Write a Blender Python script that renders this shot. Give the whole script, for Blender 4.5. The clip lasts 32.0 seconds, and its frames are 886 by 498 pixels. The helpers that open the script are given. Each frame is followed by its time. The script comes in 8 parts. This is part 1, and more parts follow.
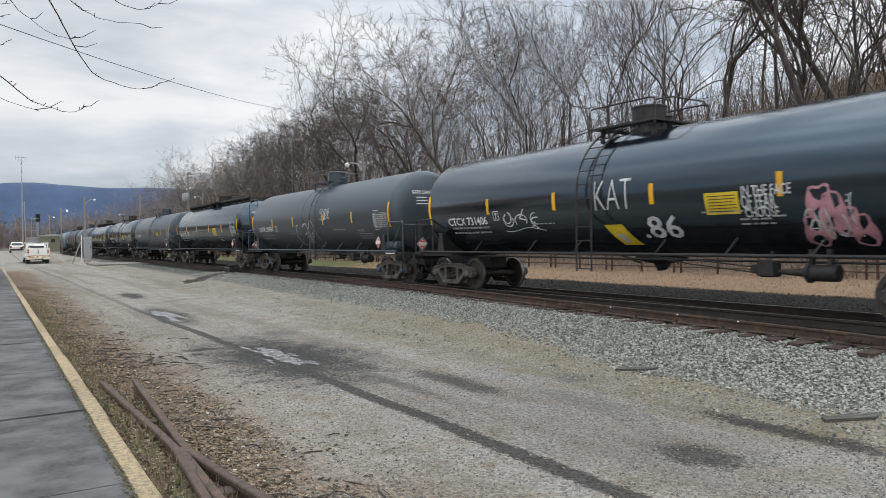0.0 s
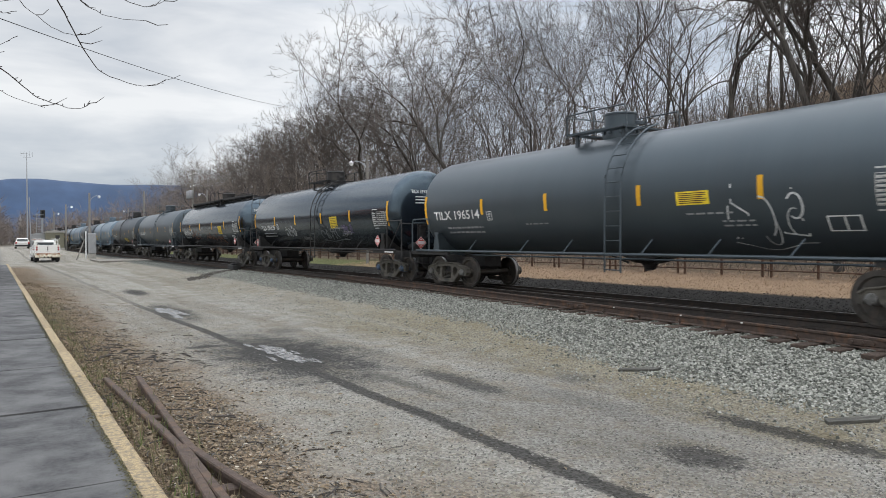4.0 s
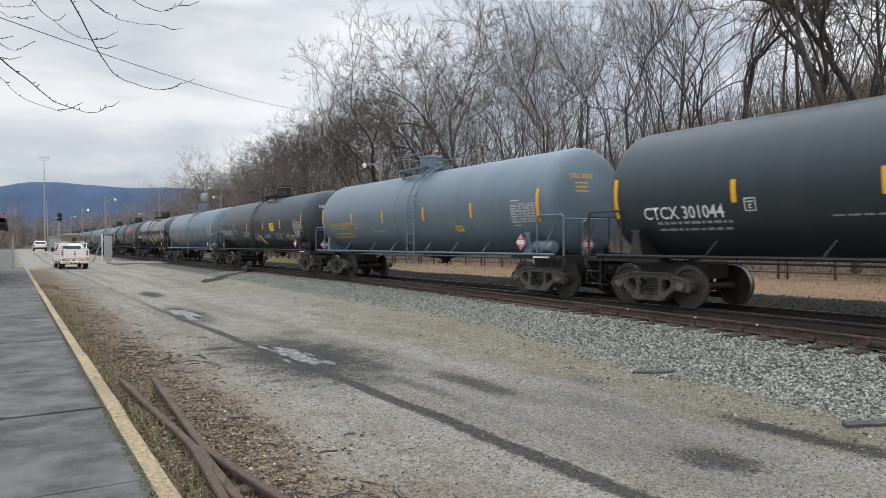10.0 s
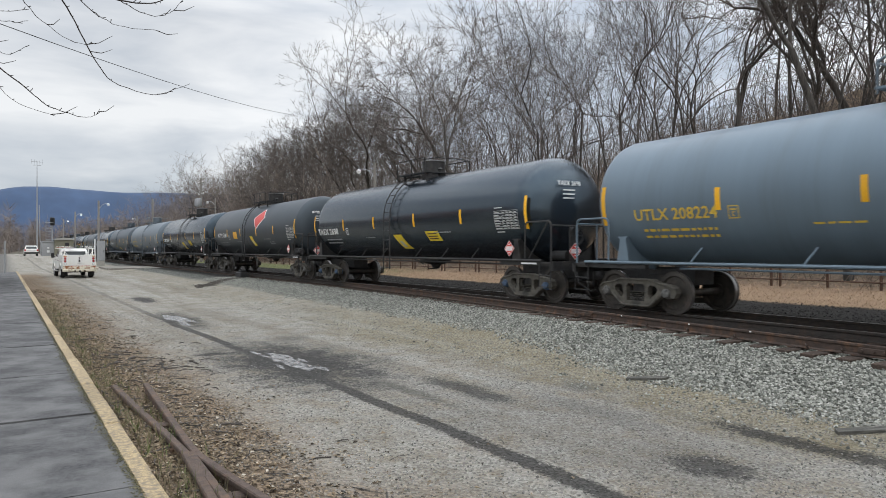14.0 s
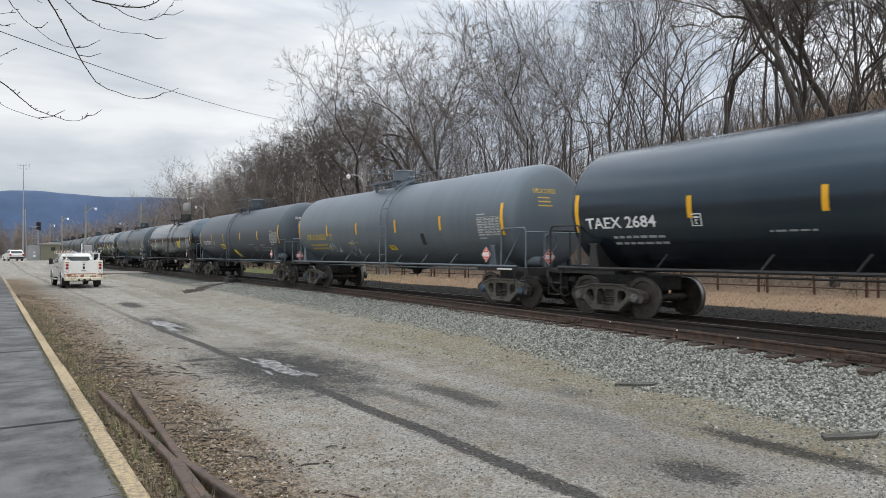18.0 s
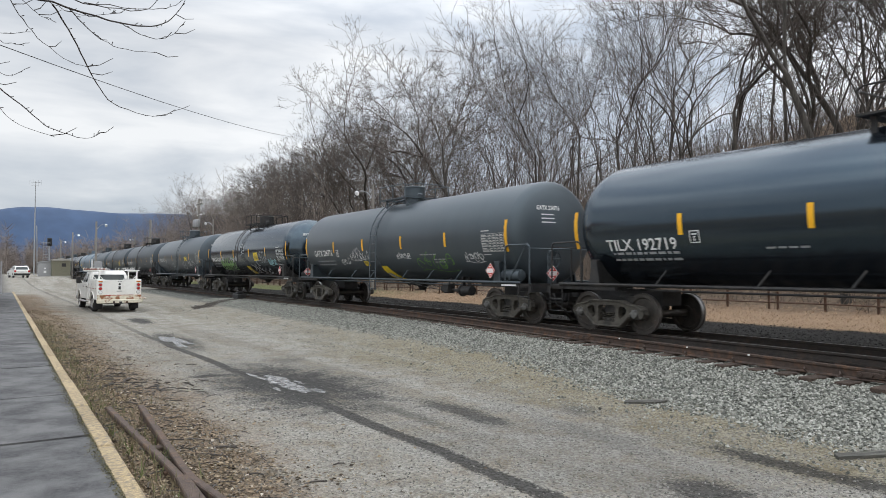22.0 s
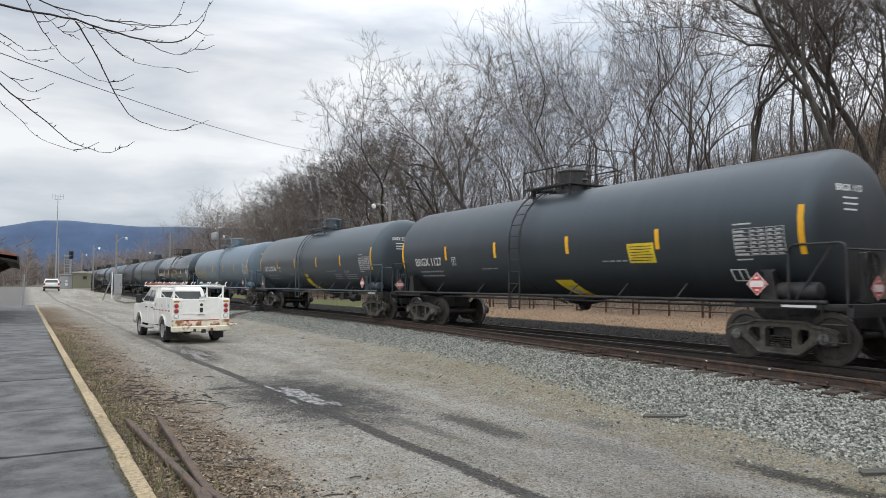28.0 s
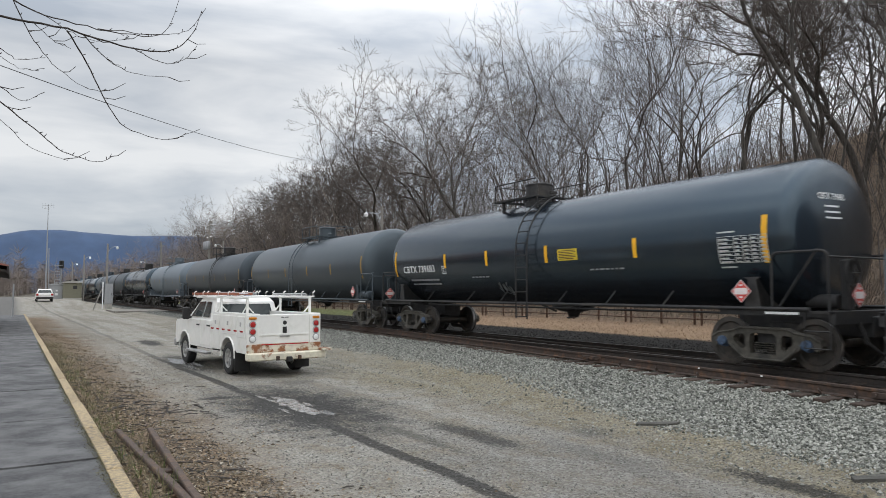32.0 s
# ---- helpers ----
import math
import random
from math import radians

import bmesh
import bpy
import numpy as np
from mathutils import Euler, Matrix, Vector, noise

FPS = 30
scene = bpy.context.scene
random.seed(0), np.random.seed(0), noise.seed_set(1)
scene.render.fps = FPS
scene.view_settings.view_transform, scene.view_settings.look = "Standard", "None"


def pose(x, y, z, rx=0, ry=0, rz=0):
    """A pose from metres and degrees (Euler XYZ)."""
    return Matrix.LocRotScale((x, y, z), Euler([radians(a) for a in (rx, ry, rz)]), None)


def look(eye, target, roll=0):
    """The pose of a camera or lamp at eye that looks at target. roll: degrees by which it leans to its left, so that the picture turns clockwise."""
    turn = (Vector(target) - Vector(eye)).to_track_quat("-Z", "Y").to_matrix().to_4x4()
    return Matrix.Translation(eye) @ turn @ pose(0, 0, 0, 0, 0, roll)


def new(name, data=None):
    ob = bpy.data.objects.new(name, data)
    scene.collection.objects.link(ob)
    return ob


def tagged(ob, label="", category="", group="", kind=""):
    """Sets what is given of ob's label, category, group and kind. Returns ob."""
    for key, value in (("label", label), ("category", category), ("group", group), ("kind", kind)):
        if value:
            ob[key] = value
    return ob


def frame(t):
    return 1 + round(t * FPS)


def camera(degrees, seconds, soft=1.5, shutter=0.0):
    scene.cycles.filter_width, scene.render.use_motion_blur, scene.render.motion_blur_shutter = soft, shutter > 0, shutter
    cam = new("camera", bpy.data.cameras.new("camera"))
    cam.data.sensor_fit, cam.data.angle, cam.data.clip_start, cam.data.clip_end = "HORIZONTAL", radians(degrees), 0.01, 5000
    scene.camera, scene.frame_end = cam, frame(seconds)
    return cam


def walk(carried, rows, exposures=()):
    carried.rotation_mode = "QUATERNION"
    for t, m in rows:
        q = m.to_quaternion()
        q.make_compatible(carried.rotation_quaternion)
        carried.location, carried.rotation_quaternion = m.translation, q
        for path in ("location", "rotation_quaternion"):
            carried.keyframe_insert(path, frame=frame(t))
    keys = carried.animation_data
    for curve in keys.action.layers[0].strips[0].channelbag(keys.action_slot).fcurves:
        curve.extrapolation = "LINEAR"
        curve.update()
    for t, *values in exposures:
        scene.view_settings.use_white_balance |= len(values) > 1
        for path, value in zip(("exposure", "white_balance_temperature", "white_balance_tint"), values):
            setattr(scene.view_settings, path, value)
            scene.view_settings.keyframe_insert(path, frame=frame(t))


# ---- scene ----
cam = camera(64.61, 32.0, 0.75, 0.12)
# seconds and the camera's turn in degrees; it stands on the platform
PATH = [
    (0, 89.393, 0.574, -33),
    (0.5, 89.318, 0.377, -32.78),
    (1, 89.457, 0.471, -32.572),
    (1.5, 89.241, 0.361, -32.611),
    (2, 89.177, 0.583, -32.767),
    (2.5, 89.186, 0.223, -32.775),
    (3, 89.239, -0.029, -32.787),
    (3.5, 89.266, 0.102, -32.777),
    (5.5, 89.493, 0.077, -32.486),
    (6, 89.575, 0.096, -32.39),
    (6.5, 89.588, 0.177, -32.332),
    (7, 89.603, 0.303, -32.341),
    (7.5, 89.5, 0.2, -32.224),
    (8, 89.387, 0.172, -32.188),
    (8.5, 89.381, 0.096, -32.11),
    (9, 89.4, 0.001, -31.972),
    (9.5, 89.44, 0.077, -31.804),
    (10, 89.478, 0.265, -31.654),
    (10.5, 89.453, 0.099, -31.531),
    (11, 89.486, -0.028, -31.578),
    (11.5, 89.497, 0.014, -31.576),
    (12, 89.711, 0.219, -31.956),
    (12.5, 89.802, 0.07, -32.09),
    (13, 89.884, 0.052, -32.059),
    (13.5, 89.923, 0.108, -32.084),
    (14, 89.969, 0.078, -32.128),
    (14.5, 90, 0.133, -32.17),
    (16.5, 90.048, -0.017, -32.699),
    (17, 90.16, 0.092, -32.861),
    (17.5, 90.34, -0.026, -32.982),
    (18, 90.434, -0.094, -32.985),
    (18.5, 90.518, -0.106, -33.081),
    (19, 90.567, -0.194, -33.094),
    (19.5, 90.556, -0.236, -33.074),
    (20, 90.394, -0.277, -33.044),
    (20.5, 90.426, -0.362, -33.051),
    (21, 90.708, -0.22, -32.886),
    (21.5, 91.374, -0.088, -32.515),
    (22, 91.763, -0.133, -32.317),
    (22.5, 92.038, -0.057, -32.249),
    (23, 92.068, -0.152, -32.271),
    (23.5, 92.001, -0.142, -32.285),
    (24, 92.064, -0.17, -32.354),
    (24.5, 92.127, -0.091, -32.583),
    (25, 92.208, -0.096, -32.635),
    (25.5, 92.366, -0.085, -32.498),
    (27.5, 92.636, 0.083, -31.021),
    (28, 92.79, -0.132, -30.964),
    (28.5, 92.927, -0.084, -30.817),
    (29, 93.044, 0.005, -30.928),
    (29.5, 93.15, 0.07, -31.048),
    (30, 93.239, 0.095, -31.261),
    (30.5, 93.301, 0.125, -31.376),
    (31, 93.372, 0.037, -31.538),
    (31.5, 93.453, -0.085, -31.536),
    (32, 93.476, 0.068, -31.566),
]
EYE = (0.0, 0.0, 2.05)
walk(cam, [(t, pose(*EYE, rx, ry, rz)) for t, rx, ry, rz in PATH], [(0, 0.0), (20, 0.02), (24, 0.06), (26, 0.06), (28, 0.05), (29, -0.09), (32, -0.13)])

# ---- light: an overcast winter sky ----
world = bpy.data.worlds.new("world")
scene.world = world
world.use_nodes = True
wn, wl = world.node_tree.nodes, world.node_tree.links
sky = wn.new("ShaderNodeTexSky")
sky.sky_type, sky.sun_disc = "NISHITA", False
sky.sun_elevation, sky.sun_rotation = radians(38), radians(200)
coord = wn.new("ShaderNodeTexCoord")
flat = wn.new("ShaderNodeMapping")
flat.inputs["Scale"].default_value = (1.0, 1.0, 4.2)
cloud = wn.new("ShaderNodeTexNoise")
cloud.inputs["Scale"].default_value, cloud.inputs["Detail"].default_value = 2.3, 7.0
cloud.inputs["Roughness"].default_value, cloud.inputs["Distortion"].default_value = 0.5, 0.25
ramp = wn.new("ShaderNodeValToRGB")
ramp.color_ramp.elements[0].position, ramp.color_ramp.elements[0].color = 0.40, (5.0, 5.5, 6.2, 1)
ramp.color_ramp.elements[1].position, ramp.color_ramp.elements[1].color = 0.62, (9.6, 9.7, 9.8, 1)
mixs = wn.new("ShaderNodeMix")
mixs.data_type = "RGBA"
mixs.inputs["Factor"].default_value = 0.9
wl.new(coord.outputs["Generated"], flat.inputs["Vector"])
wl.new(flat.outputs["Vector"], cloud.inputs["Vector"])
wl.new(cloud.outputs["Fac"], ramp.inputs["Fac"])
wl.new(sky.outputs["Color"], mixs.inputs["A"])
wl.new(ramp.outputs["Color"], mixs.inputs["B"])
# an overcast sky is brightest overhead
sepw = wn.new("ShaderNodeSeparateXYZ")
wl.new(coord.outputs["Generated"], sepw.inputs["Vector"])
lift = wn.new("ShaderNodeMapRange")
lift.inputs["From Min"].default_value, lift.inputs["From Max"].default_value = 0.3, 1.0
lift.inputs["To Min"].default_value, lift.inputs["To Max"].default_value = 1.0, 3.3
wl.new(sepw.outputs["Z"], lift.inputs["Value"])
gain = wn.new("ShaderNodeVectorMath")
gain.operation = "SCALE"
wl.new(mixs.outputs["Result"], gain.inputs[0])
wl.new(lift.outputs["Result"], gain.inputs["Scale"])
# thinner cloud towards the hillside
side = wn.new("ShaderNodeMapRange")
side.inputs["From Min"].default_value, side.inputs["From Max"].default_value = 0.2, 0.85
side.inputs["To Min"].default_value, side.inputs["To Max"].default_value = 0.97, 1.3
wl.new(sepw.outputs["X"], side.inputs["Value"])
gain2 = wn.new("ShaderNodeVectorMath")
gain2.operation = "SCALE"
wl.new(gain.outputs["Vector"], gain2.inputs[0])
wl.new(side.outputs["Result"], gain2.inputs["Scale"])
wl.new(gain2.outputs["Vector"], wn["Background"].inputs["Color"])
wn["Background"].inputs["Strength"].default_value = 0.1
sun = new("sun", bpy.data.lights.new("sun", "SUN"))
sun.data.energy, sun.data.angle, sun.data.color = 0.7, radians(130), (1.0, 0.92, 0.8)
sun.matrix_world = look((0, 0, 0), (0.35, 0.62, -0.75))


# ---- mesh tools ----
class MB:
    """Vertices and faces of one part."""

    def __init__(self):
        self.v, self.f = [], []

    def add(self, vs, fs):
        n = len(self.v)
        self.v += [tuple(p) for p in vs]
        self.f += [tuple(i + n for i in q) for q in fs]
        return self

    def box(self, x0, x1, y0, y1, z0, z1, c=0.0):
        """A box; c chamfers its upright and level edges."""
        if c <= 0:
            vs = [(x, y, z) for z in (z0, z1) for x, y in ((x0, y0), (x1, y0), (x1, y1), (x0, y1))]
            return self.add(vs, [(0, 3, 2, 1), (4, 5, 6, 7), (0, 1, 5, 4), (1, 2, 6, 5), (2, 3, 7, 6), (3, 0, 4, 7)])
        vs = []
        for z, d in ((z0, c), (z0 + c, 0), (z1 - c, 0), (z1, c)):
            a, b, e, g = x0 + d, x1 - d, y0 + d, y1 - d
            k = c * 0.6
            vs += [(a + k, e, z), (b - k, e, z), (b, e + k, z), (b, g - k, z), (b - k, g, z), (a + k, g, z), (a, g - k, z), (a, e + k, z)]
        fs = [tuple(range(7, -1, -1)), tuple(range(24, 32))]
        for r in range(3):
            fs += [(r * 8 + i, r * 8 + (i + 1) % 8, r * 8 + 8 + (i + 1) % 8, r * 8 + 8 + i) for i in range(8)]
        return self.add(vs, fs)

    def tube(self, pts, r, n=8, caps=True, taper=None):
        """A round bar along points."""
        pts = [Vector(p) for p in pts]
        rings = []
        for i, p in enumerate(pts):
            d = (pts[min(i + 1, len(pts) - 1)] - pts[max(i - 1, 0)]).normalized()
            up = Vector((0, 0, 1)) if abs(d.z) < 0.95 else Vector((1, 0, 0))
            a = d.cross(up).normalized()
            b = a.cross(d).normalized()
            q = r if taper is None else taper[i]
            rings.append([p + a * (q * math.cos(2 * math.pi * k / n)) + b * (q * math.sin(2 * math.pi * k / n)) for k in range(n)])
        vs = [p for ring in rings for p in ring]
        fs = [(j * n + k, j * n + n + k, j * n + n + (k + 1) % n, j * n + (k + 1) % n) for j in range(len(pts) - 1) for k in range(n)]
        if caps:
            fs += [tuple(range(n)), tuple(range((len(pts) - 1) * n + n - 1, (len(pts) - 1) * n - 1, -1))]
        return self.add(vs, fs)

    def lathe(self, prof, axis, at, n=24, caps=True):
        """Turns (radius, along) pairs round an axis "x", "y" or "z" through at."""
        vs = []
        for r, s in prof:
            for k in range(n):
                c, d = r * math.cos(2 * math.pi * k / n), r * math.sin(2 * math.pi * k / n)
                p = {"x": (s, c, d), "y": (d, s, c), "z": (c, d, s)}[axis]
                vs.append((p[0] + at[0], p[1] + at[1], p[2] + at[2]))
        m = len(prof)
        fs = [(j * n + k, j * n + (k + 1) % n, j * n + n + (k + 1) % n, j * n + n + k) for j in range(m - 1) for k in range(n)]
        if caps:
            fs += [tuple(range(n - 1, -1, -1)), tuple(range((m - 1) * n, m * n))]
        return self.add(vs, fs)

    def prism(self, outline, axis, a, b):
        """Draws a flat outline out along an axis from a to b."""
        def put(p, s):
            return {"x": (s, p[0], p[1]), "y": (p[0], s, p[1]), "z": (p[0], p[1], s)}[axis]
        n = len(outline)
        vs = [put(p, a) for p in outline] + [put(p, b) for p in outline]
        fs = [tuple(range(n - 1, -1, -1)), tuple(range(n, 2 * n))] + [(i, (i + 1) % n, n + (i + 1) % n, n + i) for i in range(n)]
        return self.add(vs, fs)

    def mesh(self, name, mat, smooth=35):
        me = bpy.data.meshes.new(name)
        me.from_pydata(self.v, [], self.f)
        bm = bmesh.new()
        bm.from_mesh(me)
        if len(bm.verts) < 60000:
            bmesh.ops.recalc_face_normals(bm, faces=bm.faces)
        bm.to_mesh(me)
        bm.free()
        if mat:
            me.materials.append(mat)
        if smooth:
            me.polygons.foreach_set("use_smooth", [True] * len(me.polygons))
            me.set_sharp_from_angle(angle=radians(smooth))
        return me


def part(name, mb, mat, parent, label="", smooth=35):
    """Links a mesh as one part of a thing."""
    ob = new(name, mb.mesh(name, mat, smooth) if isinstance(mb, MB) else mb)
    ob.parent = parent
    return tagged(ob, label)


def thing(name, m, label, category, group="", kind=""):
    """An Empty at a thing's base, that parents its parts."""
    ob = new(name)
    ob.matrix_basis = m
    return tagged(ob, label, category, group, kind)


# ---- materials ----
def material(name, base, rough=0.6, metal=0.0, var=0.12, scale=8.0, bump=0.0, bump_scale=60.0, dirt=None, dirt_scale=1.5, dirt_at=(0.5, 0.7), spec=0.5, coords="Object", coat=0.0, stretch=None, tint=0.0):
    """A painted, stony or earthy surface: fine grain, large stains of a second colour, relief."""
    m = bpy.data.materials.new(name)
    m.use_nodes = True
    n, l = m.node_tree.nodes, m.node_tree.links
    p = n["Principled BSDF"]
    tc = n.new("ShaderNodeTexCoord")
    src = tc.outputs[coords]
    if stretch:
        mp = n.new("ShaderNodeMapping")
        mp.inputs["Scale"].default_value = stretch
        l.new(src, mp.inputs["Vector"])
        src = mp.outputs["Vector"]
    fine = n.new("ShaderNodeTexNoise")
    fine.inputs["Scale"].default_value, fine.inputs["Detail"].default_value = scale, 6.0
    l.new(src, fine.inputs["Vector"])
    a = n.new("ShaderNodeMix")
    a.data_type = "RGBA"
    a.inputs["A"].default_value = (*[max(c * (1 - var * 1.25), 0) for c in base], 1)
    a.inputs["B"].default_value = (*[min(c * (1 + var * 1.25), 1) for c in base], 1)
    sharp = n.new("ShaderNodeMapRange")
    sharp.inputs["From Min"].default_value, sharp.inputs["From Max"].default_value = 0.3, 0.7
    l.new(fine.outputs["Fac"], sharp.inputs["Value"])
    l.new(sharp.outputs["Result"], a.inputs["Factor"])
    out = a.outputs["Result"]
    if dirt:
        big = n.new("ShaderNodeTexNoise")
        big.inputs["Scale"].default_value, big.inputs["Detail"].default_value = dirt_scale, 8.0
        big.inputs["Roughness"].default_value = 0.62
        l.new(src, big.inputs["Vector"])
        r = n.new("ShaderNodeMapRange")
        r.inputs["From Min"].default_value, r.inputs["From Max"].default_value = dirt_at
        l.new(big.outputs["Fac"], r.inputs["Value"])
        b = n.new("ShaderNodeMix")
        b.data_type = "RGBA"
        b.inputs["B"].default_value = (*dirt, 1)
        l.new(r.outputs["Result"], b.inputs["Factor"])
        l.new(out, b.inputs["A"])
        out = b.outputs["Result"]
    if tint:
        oi = n.new("ShaderNodeObjectInfo")
        hs = n.new("ShaderNodeHueSaturation")
        r2 = n.new("ShaderNodeMapRange")
        r2.inputs["To Min"].default_value, r2.inputs["To Max"].default_value = 1 - tint, 1 + tint
        l.new(oi.outputs["Random"], r2.inputs["Value"])
        l.new(r2.outputs["Result"], hs.inputs["Value"])
        l.new(out, hs.inputs["Color"])
        out = hs.outputs["Color"]
    l.new(out, p.inputs["Base Color"])
    rr = n.new("ShaderNodeMapRange")
    rr.inputs["To Min"].default_value, rr.inputs["To Max"].default_value = max(rough - 0.1, 0.02), min(rough + 0.1, 1)
    l.new(fine.outputs["Fac"], rr.inputs["Value"])
    l.new(rr.outputs["Result"], p.inputs["Roughness"])
    p.inputs["Metallic"].default_value = metal
    p.inputs["Specular IOR Level"].default_value = spec
    p.inputs["Coat Weight"].default_value = coat
    if bump:
        bn = n.new("ShaderNodeTexNoise")
        bn.inputs["Scale"].default_value, bn.inputs["Detail"].default_value = bump_scale, 4.0
        l.new(src, bn.inputs["Vector"])
        bp = n.new("ShaderNodeBump")
        bp.inputs["Strength"].default_value, bp.inputs["Distance"].default_value = bump, 0.02
        l.new(bn.outputs["Fac"], bp.inputs["Height"])
        l.new(bp.outputs["Normal"], p.inputs["Normal"])
    return m


FROG_RUST = material("weathered_scrap_rail_steel", (0.085, 0.06, 0.048), 0.8, 0.1, 0.3, 14, 0.4, 90, (0.14, 0.085, 0.055), 5.0)
STEEL_RUST = material("rusty_rail_steel", (0.058, 0.040, 0.032), 0.75, 0.1, 0.25, 14, 0.4, 90, (0.13, 0.07, 0.04), 5.0)
RAIL_HEAD = material("worn_rail_head", (0.32, 0.31, 0.3), 0.32, 0.9, 0.1, 20)
TIE_WOOD = material("creosoted_tie_wood", (0.065, 0.046, 0.036), 0.9, 0, 0.3, 9, 0.6, 40, (0.10, 0.07, 0.05), 3.0, tint=0.25, stretch=(1, 5, 5))
DARK_RAIL = material("oily_rail_steel", (0.032, 0.027, 0.024), 0.7, 0.2, 0.25, 14, 0.3, 90, (0.06, 0.04, 0.03), 5.0)
STONE = material("ballast_stone", (0.235, 0.235, 0.228), 0.85, 0, 0.25, 25, 0.4, 60)
ASPHALT = material("platform_asphalt", (0.055, 0.055, 0.057), 0.85, 0, 0.4, 28, 0.5, 160, (0.135, 0.134, 0.134), 1.9, (0.40, 0.62))
KERB = material("weathered_yellow_kerb", (0.44, 0.34, 0.20), 0.9, 0, 0.4, 110, 0.8, 150, (0.24, 0.20, 0.15), 18.0, (0.46, 0.60), tint=0.12)
CONCRETE = material("pale_concrete", (0.36, 0.35, 0.32), 0.85, 0, 0.12, 20, 0.2, 90, (0.26, 0.25, 0.23), 1.2)
GREY_METAL = material("galvanised_grey_metal", (0.33, 0.34, 0.35), 0.5, 0.3, 0.1, 10)
POLE_WOOD = material("weathered_pole_wood", (0.25, 0.235, 0.215), 0.9, 0, 0.2, 10, 0.3, 40, stretch=(4, 4, 0.5))
BLACK_IRON = material("grimy_black_steel", (0.028, 0.028, 0.029), 0.6, 0.2, 0.3, 8, 0.2, 60, (0.05, 0.045, 0.04), 2.0, tint=0.15)
BOGIE_STEEL = material("dusty_cast_steel", (0.085, 0.079, 0.067), 0.8, 0.1, 0.3, 9, 0.3, 50, (0.035, 0.034, 0.032), 2.5, tint=0.2)
WHEEL_STEEL = material("dark_wheel_steel", (0.06, 0.055, 0.05), 0.55, 0.4, 0.25, 10, 0.2, 40, (0.11, 0.09, 0.075), 3.0)
TREAD = material("polished_wheel_tread", (0.30, 0.30, 0.30), 0.4, 0.8, 0.05, 20)
CAP_BLUE = material("blue_bearing_cap", (0.06, 0.10, 0.17), 0.6, 0, 0.2, 12)
CAP_GREY = material("grey_bearing_cap", (0.14, 0.14, 0.135), 0.6, 0.2, 0.2, 12)
WHITE_LET = material("white_lettering", (0.72, 0.73, 0.73), 0.6, 0, 0.08, 20)
GREY_LET = material("faded_grey_lettering", (0.30, 0.31, 0.32), 0.7, 0, 0.15, 20)
PANEL_LET = material("worn_white_stencil", (0.48, 0.49, 0.48), 0.7, 0, 0.2, 30)
YELLOW_LET = material("yellow_lettering", (0.62, 0.43, 0.06), 0.6, 0, 0.1, 20)
YELLOW_BAR = material("yellow_reflective_strip", (0.80, 0.42, 0.015), 0.4, 0, 0.06, 20, tint=0.15)
YELLOW_SIGN = material("yellow_placard", (0.75, 0.56, 0.03), 0.5, 0, 0.1, 6, tint=0.15)
RED_SIGN = material("red_placard", (0.60, 0.07, 0.06), 0.5, 0, 0.1, 12)
PINK_SIGN = material("white_placard", (0.75, 0.68, 0.68), 0.5, 0, 0.1, 12)
SPRAY_WHITE = material("white_spray_paint", (0.60, 0.62, 0.63), 0.7, 0, 0.25, 6, dirt=(0.32, 0.34, 0.36), dirt_scale=3.0)
SPRAY_PINK = material("dull_pink_spray_paint", (0.50, 0.25, 0.30), 0.7, 0, 0.3, 4)
SPRAY_LIME = material("pale_green_spray_paint", (0.20, 0.36, 0.13), 0.7, 0, 0.3, 5)
SPRAY_GREEN = material("green_spray_paint", (0.13, 0.26, 0.07), 0.7, 0, 0.3, 5)
SPRAY_ORANGE = material("rust_orange_spray_paint", (0.20, 0.075, 0.03), 0.7, 0, 0.3, 5)
SPRAY_CYAN = material("pale_blue_spray_paint", (0.25, 0.45, 0.50), 0.7, 0, 0.3, 5)
STREAK = (0.35, 2.2, 0.16)


def paint(name, base, rough, coat, dirt, at=(0.5, 0.78)):
    m = material(name, base, rough, 0, 0.05, 1.4, 0.0, 6, dirt, 0.9, at, 0.5, "Object", 0.0, STREAK)
    p = m.node_tree.nodes["Principled BSDF"]
    gloss = p.inputs["Roughness"].links[0].from_node
    gloss.inputs["To Min"].default_value, gloss.inputs["To Max"].default_value = rough - 0.025, rough + 0.025
    p.inputs["Specular IOR Level"].default_value = 0.6 + 0.65 * coat
    # the blue of reflected sky is put into the paint's sheen
    p.inputs["Specular Tint"].default_value = (0.62, 0.83, 1.0, 1) if coat > 0.3 else (0.74, 0.88, 1.0, 1)
    return m


GLOSS_BLACK = paint("glossy_black_tank_paint", (0.0068, 0.009, 0.013), 0.17, 1.0, (0.013, 0.0155, 0.019))
SATIN_BLACK = paint("satin_black_tank_paint", (0.010, 0.014, 0.020), 0.22, 0.5, (0.022, 0.023, 0.025))
DARK_GREY = paint("dark_grey_tank_paint", (0.044, 0.055, 0.063), 0.36, 0.15, (0.048, 0.056, 0.063))
SOOT_GREY = paint("sooty_grey_tank_paint", (0.027, 0.033, 0.039), 0.42, 0.15, (0.038, 0.042, 0.046))
MID_GREY = paint("mid_grey_tank_paint", (0.05, 0.061, 0.072), 0.43, 0.15, (0.06, 0.066, 0.072))
BLUE_GREY = paint("blue_grey_tank_paint", (0.122, 0.165, 0.205), 0.38, 0.15, (0.10, 0.13, 0.155))
SLATE = paint("slate_blue_grey_tank_paint", (0.108, 0.13, 0.15), 0.42, 0.15, (0.085, 0.102, 0.118))

